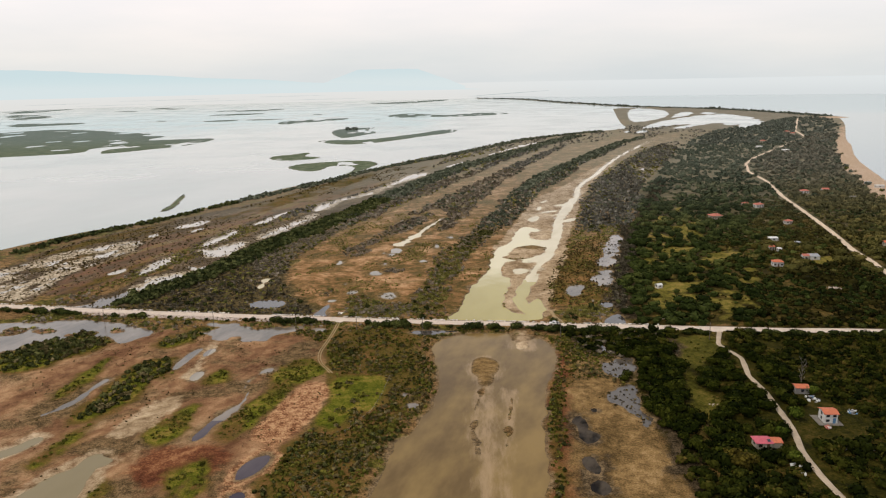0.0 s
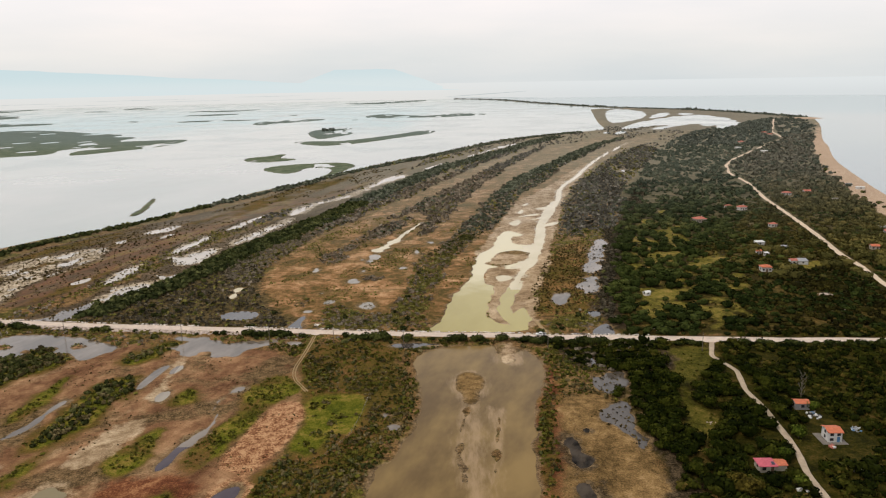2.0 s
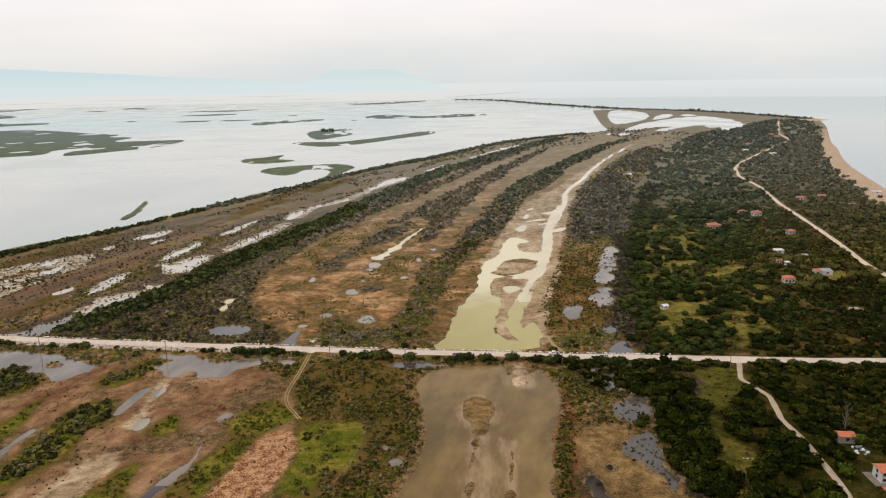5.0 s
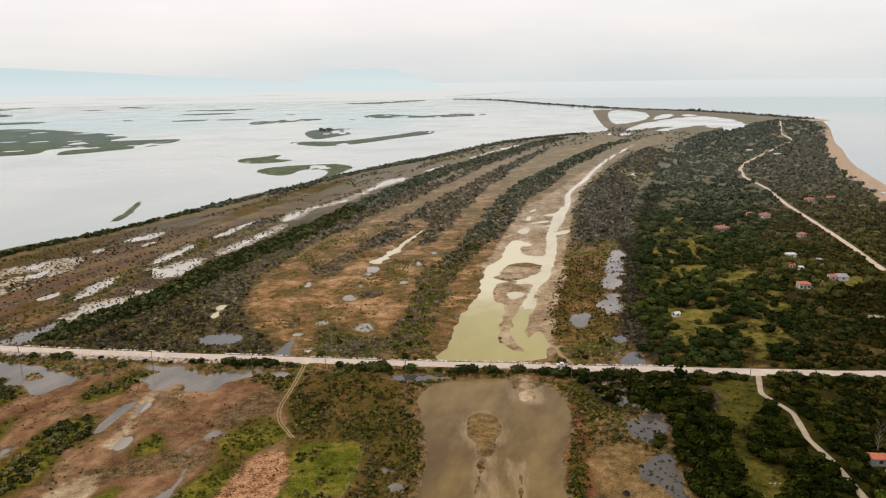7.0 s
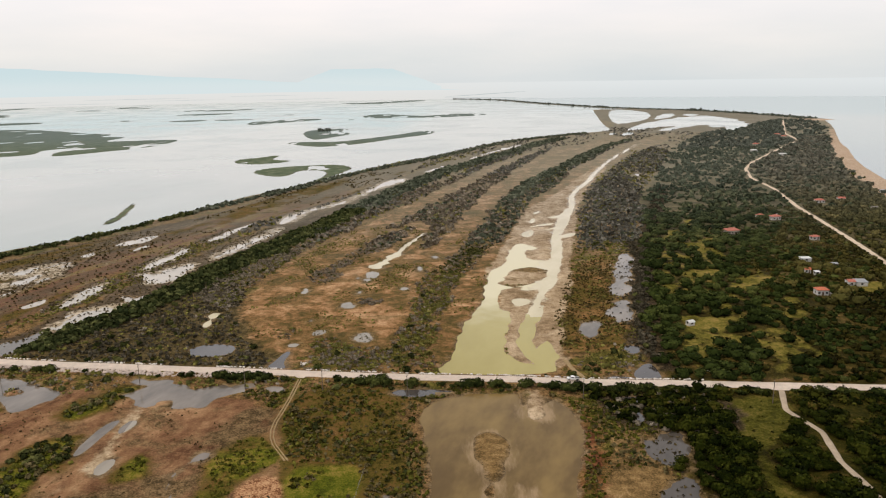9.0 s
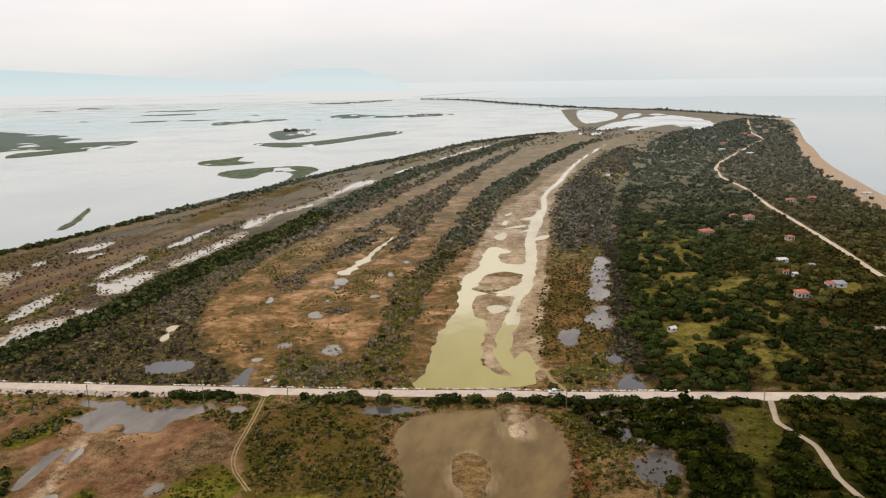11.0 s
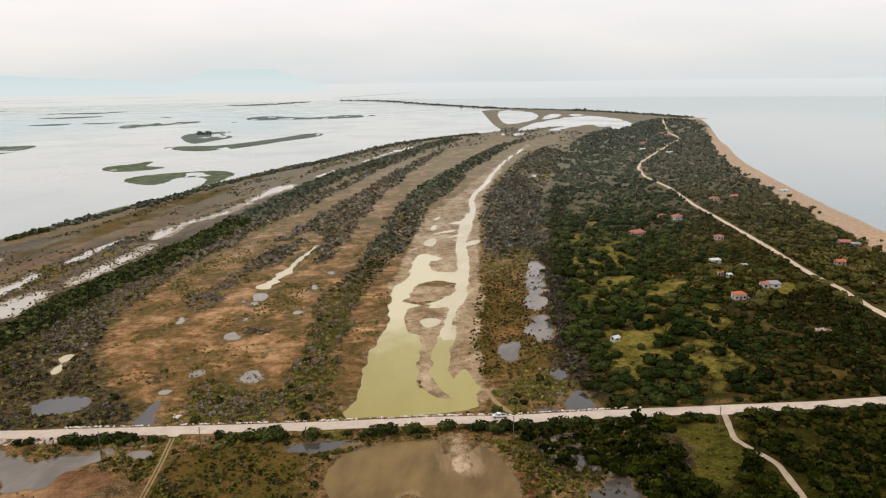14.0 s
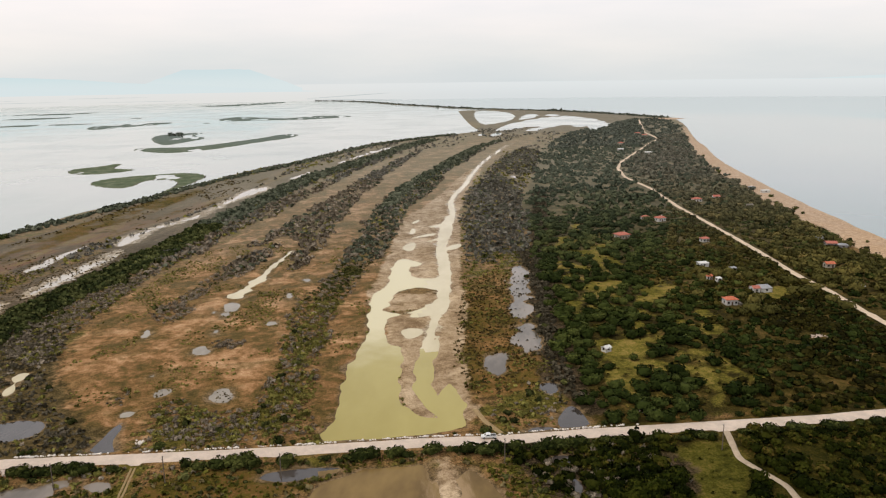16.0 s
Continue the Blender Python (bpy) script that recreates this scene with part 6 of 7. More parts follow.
x, y, z, f = scatter((-260, 165, 80, 372), 1.8, lambda x, y, f: (f["pond"] < -0.3) * (f["hedge"] < 0) * soft(f["f_mud"], 0, 3) * soft(rough(x, y, 11), 0.1, 0.5) * 0.5)
plant_mass("mud_tufts", x, y, z, 0.15 + 0.3 * rng.random(len(x)), TUFT, TUFT_LEAF, "sparse brown tufts on bare mud", "plants")

x, y, z, f = scatter((40, 295, 140, 348), 2.2, lambda x, y, f: open_ground(f) * soft(inside(x, y, PLAN["wet_corner"]) + 5 * rough(x, y, 9), 0, 3) * (f["road"] < -5) * 0.9)
dry = rng.random(len(x)) < 0.3
plant_mass("thicket", x[~dry], y[~dry], z[~dry], 0.8 + 1.1 * rng.random((~dry).sum()), THICK, NEAR_LEAF, "dark green bushes below the causeway", "shrubs")
plant_mass("grey_thicket", x[dry], y[dry], z[dry], 0.7 + 0.8 * rng.random(dry.sum()), BUSH, GREY_LEAF, "leafless grey bushes below the causeway", "shrubs")

# ------------------------------------------------------------ single trees and bushes


def part(name, mesh, parent, label=""):
    ob = new(name, mesh)
    ob.parent = parent
    return tagged(ob, label)


def trunk_mesh(tall, radius, limbs, seed):
    r = random.Random(seed)
    V, F = [], []

    def limb(a, b, ra, rb, sides=5):
        d = (b - a).normalized()
        u = d.orthogonal().normalized()
        w = d.cross(u)
        s = len(V)
        for p, rad in ((a, ra), ((a + b) / 2 + u * ra * 0.4, (ra + rb) / 2), (b, rb)):
            for j in range(sides):
                t = 2 * math.pi * j / sides
                V.append(p + u * math.cos(t) * rad + w * math.sin(t) * rad)
        for k in range(2):
            for j in range(sides):
                F.append((s + k * sides + j, s + k * sides + (j + 1) % sides, s + (k + 1) * sides + (j + 1) % sides, s + (k + 1) * sides + j))

    fork = Vector((r.uniform(-0.1, 0.1), r.uniform(-0.1, 0.1), tall * 0.35))
    limb(Vector((0, 0, -0.1)), fork, radius, radius * 0.75)
    for i in range(limbs):
        a = 2 * math.pi * (i + r.random()) / limbs
        limb(fork, fork + Vector((math.cos(a) * tall * 0.25, math.sin(a) * tall * 0.25, tall * r.uniform(0.25, 0.4))), radius * 0.55, radius * 0.2, 4)
    return mesh_from("trunk", np.array([tuple(v) for v in V]), np.array(F), BARK, True)


TREE_FORMS = []
for s in range(6):
    v, q, n = crown_quads(1.0, 1.4, 260, 0.12, 5, 200 + s)
    v[:, 2] += 0.1
    TREE_FORMS.append((mesh_from("crown", v, q, ONE_TREE_LEAF, normals=n), trunk_mesh(1.3, 0.09, 4, s)))
BUSH_FORMS = []
for s in range(5):
    v, q, n = crown_quads(1.0, 1.25, 170, 0.135, 4, 300 + s)
    BUSH_FORMS.append((mesh_from("crown", v, q, ONE_BUSH_LEAF, normals=n), trunk_mesh(0.9, 0.05, 3, 50 + s)))


def plant(kind, forms, x, y, z, size, label, group):
    crown, trunk = random.choice(forms)
    ob = new(kind)
    ob.matrix_world = Matrix.Translation((x, y, z - 0.03)) @ Matrix.Rotation(random.random() * 6.28, 4, "Z") @ Matrix.Diagonal((size, size, size * random.uniform(0.85, 1.15), 1))
    part("crown", crown, ob)
    part("trunk", trunk, ob)
    return tagged(ob, label, "tree" if kind == "tree" else "bush", group)


nx_, ny_, nz_ = NEAR_WOOD
order = np.argsort(np.hypot(nx_ - 105, (ny_ - 265) * 0.8))
for i in order[:300]:
    plant("tree", TREE_FORMS, nx_[i], ny_[i], nz_[i], (1.5 + 1.7 * random.random() ** 1.3) * (0.62 if nx_[i] > 146 else 1.0), "round dark evergreen tree beside the dirt track", "evergreen trees by the track")
rest = order[300:]
plant_mass("wood", nx_[rest], ny_[rest], nz_[rest], np.where(nx_[rest] > 146, 0.75, 1.0) * (1.4 + 1.5 * rng.random(len(rest)) ** 1.4), WOOD_LOW, NEAR_LEAF, "evergreen wood of dark rounded low trees", "trees")

# bushes on the road's banks
p = np.array(dense(PLAN["road"], 2.0))
d = np.gradient(p, axis=0)
d /= np.linalg.norm(d, axis=1)[:, None]
count = 0
for i in range(len(p)):
    x0, y0 = p[i]
    for side, chance in ((1, 0.9), (-1, 0.14)):
        if random.random() > chance * (0.55 + 0.9 * float(value_noise(np.array(x0 / 14.0 + 40 * side), np.array(3.0)))) or not -330 < x0 < 215 or count >= 290:
            continue
        if side == 1 and -225 < x0 < -92 and float(value_noise(np.array(x0 / 13.0), np.array(7.0))) > 0.5 and random.random() < 0.8:
            continue
        off = random.uniform(5.6, 7.6) * side
        x, y = np.array([x0 + d[i, 1] * off]), np.array([y0 - d[i, 0] * off])
        f = fields(x, y)
        if f["track"][0] > -2 or f["path"][0] > -2 or (side == -1 and f["pond"][0] > -1):
            continue
        z = max(float(ground_height(x, y, f)[0]), LEVEL - 0.1)
        plant("roadside_bush", BUSH_FORMS, x[0], y[0], z, (0.8 + 2.3 * random.random() ** 1.5) * (1 if side == 1 else 0.7), "green evergreen bush on the causeway bank", "roadside bushes")
        count += 1

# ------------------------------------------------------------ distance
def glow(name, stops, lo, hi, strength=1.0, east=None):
    """A plain glowing distance with haze put into its colour, which changes with height."""
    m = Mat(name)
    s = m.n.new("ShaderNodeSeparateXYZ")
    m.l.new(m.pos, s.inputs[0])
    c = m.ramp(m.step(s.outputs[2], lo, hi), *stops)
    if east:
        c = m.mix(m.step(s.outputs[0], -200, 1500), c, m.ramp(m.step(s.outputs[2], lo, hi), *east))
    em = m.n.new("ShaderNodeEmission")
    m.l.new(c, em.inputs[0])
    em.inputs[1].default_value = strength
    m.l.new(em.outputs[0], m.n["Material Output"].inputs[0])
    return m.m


def ring(name, a0, a1, radius, base, top, material, steps, label):
    v, q = [], []
    for i in range(steps + 1):
        a = radians(a0 + (a1 - a0) * i / steps)
        x, y = math.sin(a) * radius, 70 + math.cos(a) * radius
        z0 = base if a < radians(20) else max(base, min(100, base + 60))
        v += [(x, y, z0), (x, y, max(z0 + 0.5, top(a0 + (a1 - a0) * i / steps)))]
        if i:
            b = 2 * i
            q.append((b - 2, b, b + 1, b - 1))
    return tagged(new(name, mesh_from(name, np.array(v), np.array(q), material)), label, "backdrop", kind="structure")


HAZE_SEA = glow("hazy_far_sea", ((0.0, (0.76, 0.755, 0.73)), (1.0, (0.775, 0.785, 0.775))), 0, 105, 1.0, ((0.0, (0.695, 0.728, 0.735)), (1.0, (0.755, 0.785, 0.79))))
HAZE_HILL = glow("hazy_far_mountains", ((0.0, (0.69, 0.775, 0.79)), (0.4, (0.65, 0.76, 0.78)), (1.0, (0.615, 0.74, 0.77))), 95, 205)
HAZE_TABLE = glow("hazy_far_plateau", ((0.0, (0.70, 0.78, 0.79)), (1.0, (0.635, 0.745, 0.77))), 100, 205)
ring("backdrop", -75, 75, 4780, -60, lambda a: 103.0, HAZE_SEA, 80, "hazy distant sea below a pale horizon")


def hills(a):
    rise = 226 - 5.0 * max(0, a + 30) + 5 * noise.noise((a * 0.25, 3, 0)) + 3 * noise.noise((a * 0.9, 9, 0))
    cape = 96 + 36 * math.exp(-((a - 49) / 8) ** 2) + 3 * noise.noise((a * 0.5, 4, 0))
    return max(rise, cape if a > 30 else 0, 60)


def plateau(a):
    return 199 - 30 * max(0, abs(a + 4.1) - 2.3) + 5 * noise.noise((a * 0.8, 1, 0)) + 2 * noise.noise((a * 2.1, 7, 0))


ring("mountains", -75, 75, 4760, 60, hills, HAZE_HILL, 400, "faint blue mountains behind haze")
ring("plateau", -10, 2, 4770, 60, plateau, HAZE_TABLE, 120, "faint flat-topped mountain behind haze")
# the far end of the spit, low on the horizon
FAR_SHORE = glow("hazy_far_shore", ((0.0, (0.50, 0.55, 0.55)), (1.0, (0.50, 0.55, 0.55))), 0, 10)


def far_strip(a0, a1, z0, z1, thick, label):
    """A thin strip of land seen edge-on between two bearings."""
    v, q, n = [], [], 40
    for i in range(n + 1):
        t = i / n
        a, z = radians(a0 + (a1 - a0) * t), z0 + (z1 - z0) * t
        h = thick * (0.35 + 0.65 * math.sin(math.pi * min(1, max(0, t)))) * (0.75 + 0.5 * noise.noise((t * 9, z0, 2)))
        x, y = math.sin(a) * 4740, 70 + math.cos(a) * 4740
        v += [(x, y, z - h / 2), (x, y, z + h / 2)]
        if i:
            q.append((2 * i - 2, 2 * i, 2 * i + 1, 2 * i - 1))
    return tagged(new("far_shore", mesh_from("far_shore", np.array(v), np.array(q), FAR_SHORE)), label, "backdrop", kind="structure")


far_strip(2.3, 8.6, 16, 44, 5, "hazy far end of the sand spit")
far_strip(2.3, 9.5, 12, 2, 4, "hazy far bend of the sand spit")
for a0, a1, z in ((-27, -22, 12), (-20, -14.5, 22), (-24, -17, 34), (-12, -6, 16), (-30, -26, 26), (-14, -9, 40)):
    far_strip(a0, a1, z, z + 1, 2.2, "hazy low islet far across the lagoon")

# ------------------------------------------------------------ houses
TILE_ORANGE = plain("orange_roof_tiles", (0.50, 0.145, 0.07), 0.8, 0.22, 1.6)
TILE_RED = plain("faded_red_roof_tiles", (0.43, 0.145, 0.10), 0.85, 0.25, 1.2)
TILE_PINK = plain("pink_painted_roof", (0.50, 0.10, 0.13), 0.7, 0.15, 0.9)
METAL_ROOF = plain("grey_metal_roof", (0.36, 0.36, 0.36), 0.45, 0.2, 1.0, 0.5)
WHITE_WALL = plain("white_plaster", (0.62, 0.60, 0.56), 0.9, 0.12, 0.8)
CREAM_WALL = plain("cream_plaster", (0.48, 0.42, 0.33), 0.9, 0.14, 0.8)
GREY_WALL = plain("bare_grey_block", (0.28, 0.26, 0.24), 0.95, 0.18, 0.9)
CONCRETE = plain("stained_concrete", (0.17, 0.15, 0.125), 0.95, 0.2, 0.7)
WOODWORK = plain("brown_painted_wood", (0.13, 0.075, 0.045), 0.7, 0.2, 2)
BLUE_PAINT = plain("blue_painted_wood", (0.09, 0.2, 0.34), 0.6, 0.15, 2)
DARK_PANEL = plain("dark_roof_panel", (0.05, 0.055, 0.075), 0.3, 0.1, 2)
PANE = Mat("window_glass").done((0.03, 0.035, 0.04), 0.1, 0.0, 0.6)
TIMBER = plain("weathered_pole_timber", (0.14, 0.11, 0.085), 0.9, 0.25, 2)
TYRE = plain("black_rubber", (0.02, 0.02, 0.02), 0.85, 0.2, 4)
CAR_WHITE = plain("white_car_paint", (0.72, 0.72, 0.70), 0.3, 0.04, 1, 0, 0)
DARK_TRIM = plain("dark_plastic", (0.03, 0.03, 0.032), 0.6, 0.1, 3, 0, 0)
CLOTH_WHITE = plain("white_tarpaulin", (0.66, 0.65, 0.62), 0.7, 0.1, 1.5)


def bm_part(name, bm, material, parent, label=""):
    me = bpy.data.meshes.new(name)
    bm.to_mesh(me)
    bm.free()
    me.materials.append(material)
    return part(name, me, parent, label)


def block(x0, y0, z0, x1, y1, z1, bevel=0.03):
    bm = bmesh.new()
    bmesh.ops.create_cube(bm, size=1.0)
    for v in bm.verts:
        v.co = ((v.co.x + 0.5) * (x1 - x0) + x0, (v.co.y + 0.5) * (y1 - y0) + y0, (v.co.z + 0.5) * (z1 - z0) + z0)
    if bevel:
        bmesh.ops.bevel(bm, geom=bm.edges[:], offset=bevel, segments=1, affect="EDGES")
    return bm


def roof_shape(w, d, h, rise, over, style, thick=0.16):
    """A gable, hip or lean-to roof with thickness, eaves at height h."""
    x, y = w / 2 + over, d / 2 + over
    if style == "lean":
        top = [(-x, -y, h), (x, -y, h), (x, y, h + rise), (-x, y, h + rise)]
        faces = [(0, 1, 2, 3)]
    else:
        cut = 0.0 if style == "gable" else min(x, y) * 0.9
        top = [(-x, -y, h), (x, -y, h), (x, y, h), (-x, y, h), (-x + cut, 0, h + rise), (x - cut, 0, h + rise)]
        faces = [(0, 1, 5, 4), (2, 3, 4, 5), (1, 2, 5), (3, 0, 4)]
        if style == "gable":
            faces = faces[:2]
    bm = bmesh.new()
    up = [bm.verts.new((a, b, c + thick)) for a, b, c in top]
    low = [bm.verts.new(p) for p in top]
    for f in faces:
        bm.faces.new([up[i] for i in f])
        bm.faces.new([low[i] for i in reversed(f)])
    rim = [0, 1, 5, 2, 3, 4] if style == "gable" else [0, 1, 2, 3]
    for a, b in zip(rim, rim[1:] + rim[:1]):
        bm.faces.new([low[a], low[b], up[b], up[a]])
    bmesh.ops.recalc_face_normals(bm, faces=bm.faces[:])
    return bm


def walls(w, d, h, rise, style):
    bm = block(-w / 2, -d / 2, -0.4, w / 2, d / 2, h + 0.02, 0.0)
    if style == "gable":
        for s in (-1, 1):
            x0, x1 = s * w / 2, s * (w / 2 - 0.25)
            a = [bm.verts.new((x0, -d / 2, h)), bm.verts.new((x0, d / 2, h)), bm.verts.new((x0, 0, h + rise * 0.93))]
            b = [bm.verts.new((x1, -d / 2, h)), bm.verts.new((x1, d / 2, h)), bm.verts.new((x1, 0, h + rise * 0.93))]
            bm.faces.new(a)
            bm.faces.new(b)
            bm.faces.new([a[0], a[2], b[2], b[0]])
            bm.faces.new([a[1], a[2], b[2], b[1]])
    bmesh.ops.recalc_face_normals(bm, faces=bm.faces[:])
    return bm


def add_window(house, x, z, y, w=0.9, h=1.0, side="south", material=WOODWORK):
    """A framed pane on the south or west wall; x runs along that wall and y is the wall's distance from the middle."""
    turn = Matrix.Identity(4) if side == "south" else Matrix.Rotation(radians(-90), 4, "Z")
    frame_bm = block(x - w / 2 - 0.08, -y - 0.06, z - 0.08, x + w / 2 + 0.08, -y + 0.02, z + h + 0.08, 0.01)
    frame_bm.transform(turn)
    win = bm_part("window", frame_bm, material, house)
    pane_bm = block(x - w / 2, -y - 0.075, z, x + w / 2, -y - 0.062, z + h, 0)
    pane_bm.transform(turn)
    bm_part("pane", pane_bm, PANE, win, "dark window pane")
    return win


def house(x, y, w, d, h, rise, wall, tiles, label, style="hip", turn=0.0, windows=2, storeys=1, over=0.4, chimney=False, door=True, name="house"):
    xs, ys = np.array([float(x)]), np.array([float(y)])
    z = float(ground_height(xs, ys, fields(xs, ys))[0])
    ob = new(name)
    bm_part("wall", walls(w, d, h, rise, style), wall, ob)
    roof = bm_part("roof", roof_shape(w, d, h, rise, over, style), tiles, ob)
    if chimney:
        bm_part("chimney", block(w * 0.18, -0.3, h + rise * 0.45, w * 0.18 + 0.6, 0.3, h + rise + 0.6), wall, roof)
    for s in range(storeys):
        z0 = (0.95 + 2.5 * s) if storeys == 1 else (0.7 + 1.8 * s)
        for i in range(windows):
            px = (i + 0.5) / windows * w - w / 2
            if door and s == 0 and i == windows // 2:
                bm_part("door", block(px - 0.5, -d / 2 - 0.07, 0.02, px + 0.5, -d / 2 + 0.02, 2.1, 0.01), BLUE_PAINT if storeys > 1 else WOODWORK, ob)
            else:
                add_window(ob, px, z0, d / 2, min(1.1, w / windows * 0.5), 0.8 if storeys > 1 else 1.0)
        add_window(ob, 0.0, z0, w / 2, 0.9, 1.0, "west")
    ob.matrix_world = pose(x, y, z, 0, 0, turn)
    return tagged(ob, label, "house" if name == "house" else "shed")


HOUSES = [
    house(139.5, 240.0, 4.6, 5.0, 3.6, 0.8, WHITE_WALL, TILE_ORANGE, "white two-storey house with an orange-red roof", "gable", -4, 2, 2),
    house(240.5, 620, 9.4, 7.0, 3.1, 1.6, CREAM_WALL, TILE_RED, "low villa with a broad red hipped roof", "hip", 8, 4, 1, 0.7, True),
    house(301, 672, 7.8, 5.7, 2.9, 1.4, WHITE_WALL, TILE_RED, "white house with a faded red hipped roof", "hip", 15, 3, 1, 0.5, True),
    house(292, 681, 5.3, 4.1, 2.5, 1.1, WHITE_WALL, TILE_RED, "small white house with a red hipped roof", "hip", 15, 2),
    house(292, 593, 5.7, 4.1, 2.5, 1.1, WHITE_WALL, TILE_RED, "small white house with a faded red roof", "hip", 10, 2),
    house(383, 749, 8.2, 5.3, 2.6, 1.3, WHITE_WALL, TILE_RED, "white cottage with a faded red roof behind pines", "hip", -8, 3),
    house(409, 757, 6.6, 4.9, 2.6, 1.3, WHITE_WALL, TILE_RED, "white cottage with a red roof near the beach", "gable", -8, 3),
    house(237, 503, 3.8, 3.3, 2.4, 0.8, WHITE_WALL, TILE_ORANGE, "small white cabin with an orange roof", "gable", 5, 2),
    house(221, 458, 6.2, 5.2, 3.0, 1.2, WHITE_WALL, TILE_ORANGE, "white house with an orange hipped roof and a side ramp", "hip", -6, 3),
    house(247, 473.5, 3.8, 4.6, 2.6, 1.0, WHITE_WALL, TILE_RED, "small white house with a red roof beside a meadow", "gable", -6, 1, 1, 0.35, False, False),
    house(324.5, 508, 5.4, 4.3, 2.5, 1.1, CREAM_WALL, TILE_ORANGE, "cottage with an orange-red roof near the sandy road", "gable", -12, 2),
    house(367, 556, 7.0, 5.7, 2.7, 1.2, GREY_WALL, TILE_RED, "grey beach house under a red tiled roof", "gable", -20, 3),
    house(595, 1332, 9.0, 6.6, 3.2, 1.6, CREAM_WALL, TILE_RED, "distant villa with a red roof in the wood", "hip", 0, 3),
    house(725, 1487, 9.8, 7.4, 3.2, 1.6, CREAM_WALL, TILE_RED, "distant villa with a red roof in the wood", "hip", 0, 3),
    house(737, 1538, 10.7, 7.4, 3.2, 1.6, CREAM_WALL, TILE_RED, "distant villa with a dull red roof on the cape", "hip", 10, 3),
    house(107.6, 222.2, 5.2, 4.6, 2.3, 0.8, CREAM_WALL, TILE_PINK, "cream house with a bright pink roof among trees", "hip", -3, 2, 1, 0.45),
]
pink = HOUSES[-1]
annex_roof = roof_shape(3.2, 3.8, 2.0, 0.6, 0.25, "gable")
annex_roof.transform(Matrix.Translation((4.7, 0.5, 0)))
annex_wall = walls(3.2, 3.8, 2.0, 0.6, "gable")
annex_wall.transform(Matrix.Translation((4.7, 0.5, 0)))
annex = bm_part("annex", annex_wall, CREAM_WALL, pink)
bm_part("annex_roof", annex_roof, TILE_ORANGE, annex, "rusty orange annex roof")
hatch = block(0.5, -0.6, -0.05, 1.5, 0.6, 0.06, 0.02)
hatch.transform(Matrix.Translation((0.6, -1.5, 3.0)) @ Matrix.Rotation(radians(19), 4, "X"))
bm_part("roof_panel", hatch, DARK_PANEL, pink, "dark solar panel")
yard = tagged(new("yard_slab"), "stained concrete yard around a white house", "slab")
bm_part("slab", block(-4.6, -4.6, -0.5, 4.0, 3.6, 0.1, 0.04), CONCRETE, yard)
yard.matrix_world = pose(139.5, 240.5, HOUSES[0].location.z - 0.02, 0, 0, -4)
ramp = block(3.8, -3.2, -0.4, 5.2, 2.4, 1.2, 0.05)
bm_part("side_ramp", ramp, CONCRETE, HOUSES[8])

for args in (
        (141.5, 264.5, 5.2, 4.0, 2.4, 0.8, GREY_WALL, TILE_ORANGE, "grey block shed with a rusty red roof", "gable", -5),
        (252.8, 473, 6.4, 5.0, 2.3, 0.8, WHITE_WALL, METAL_ROOF, "open shed with a grey metal roof", "lean", -6),
        (251, 530.5, 6.4, 4.0, 2.4, 0.3, WHITE_WALL, CLOTH_WHITE, "white flat-roofed cabin in a clearing", "lean", 0),
        (240.5, 497.5, 2.8, 2.4, 2.1, 0.3, WHITE_WALL, CLOTH_WHITE, "tiny white hut beside an orange-roofed cabin", "lean", 0),
        (372.5, 573.5, 4.8, 3.6, 2.4, 0.3, WHITE_WALL, METAL_ROOF, "white flat-roofed beach hut", "lean", -15),
        (371, 549.5, 6.0, 4.6, 2.4, 0.4, GREY_WALL, METAL_ROOF, "grey beach shed with a metal roof", "lean", -20),
        (480.5, 779, 8.5, 4.0, 2.4, 0.3, WHITE_WALL, CLOTH_WHITE, "long white beach bar with a flat roof", "lean", -10),
        (482, 803, 6.5, 4.0, 2.4, 0.3, WHITE_WALL, METAL_ROOF, "white beach cabin with a grey roof", "lean", -10),
        (411.5, 707, 6.0, 4.0, 2.3, 0.4, CREAM_WALL, CONCRETE, "tan flat-roofed cabin among pines", "lean", 0),
        (560, 1168, 10, 6, 2.8, 0.4, WHITE_WALL, CLOTH_WHITE, "distant white flat-roofed building", "lean", 0),
        (545, 1232, 9, 6, 2.8, 0.4, WHITE_WALL, CLOTH_WHITE, "distant white building in the wood", "lean", 0),
        (262, 515, 4.0, 3.0, 2.2, 0.3, CREAM_WALL, METAL_ROOF, "small cream hut with a metal roof", "lean", 4),
        (129, 412.5, 3.4, 2.8, 1.7, 0.9, WHITE_WALL, CLOTH_WHITE, "small white shed on a meadow", "gable", 20)):
    house(*args[:9], style=args[9], turn=args[10], windows=1, over=0.25, door=False, name="shed")


# ------------------------------------------------------------ small things
def stone_mesh(seed):
    bm = bmesh.new()
    bmesh.ops.create_icosphere(bm, subdivisions=1, radius=0.5)
    r = random.Random(seed)
    sx, sy, sz = r.uniform(0.8, 1.3), r.uniform(0.7, 1.1), r.uniform(0.5, 0.8)
    for v in bm.verts:
        k = r.uniform(0.78, 1.15)
        v.co = (v.co.x * sx * k, v.co.y * sy * k, v.co.z * sz * k)
    return np.array([tuple(v.co) for v in bm.verts]), np.array([[v.index for v in f.verts] for f in bm.faces])


STONES = [stone_mesh(s) for s in range(6)]


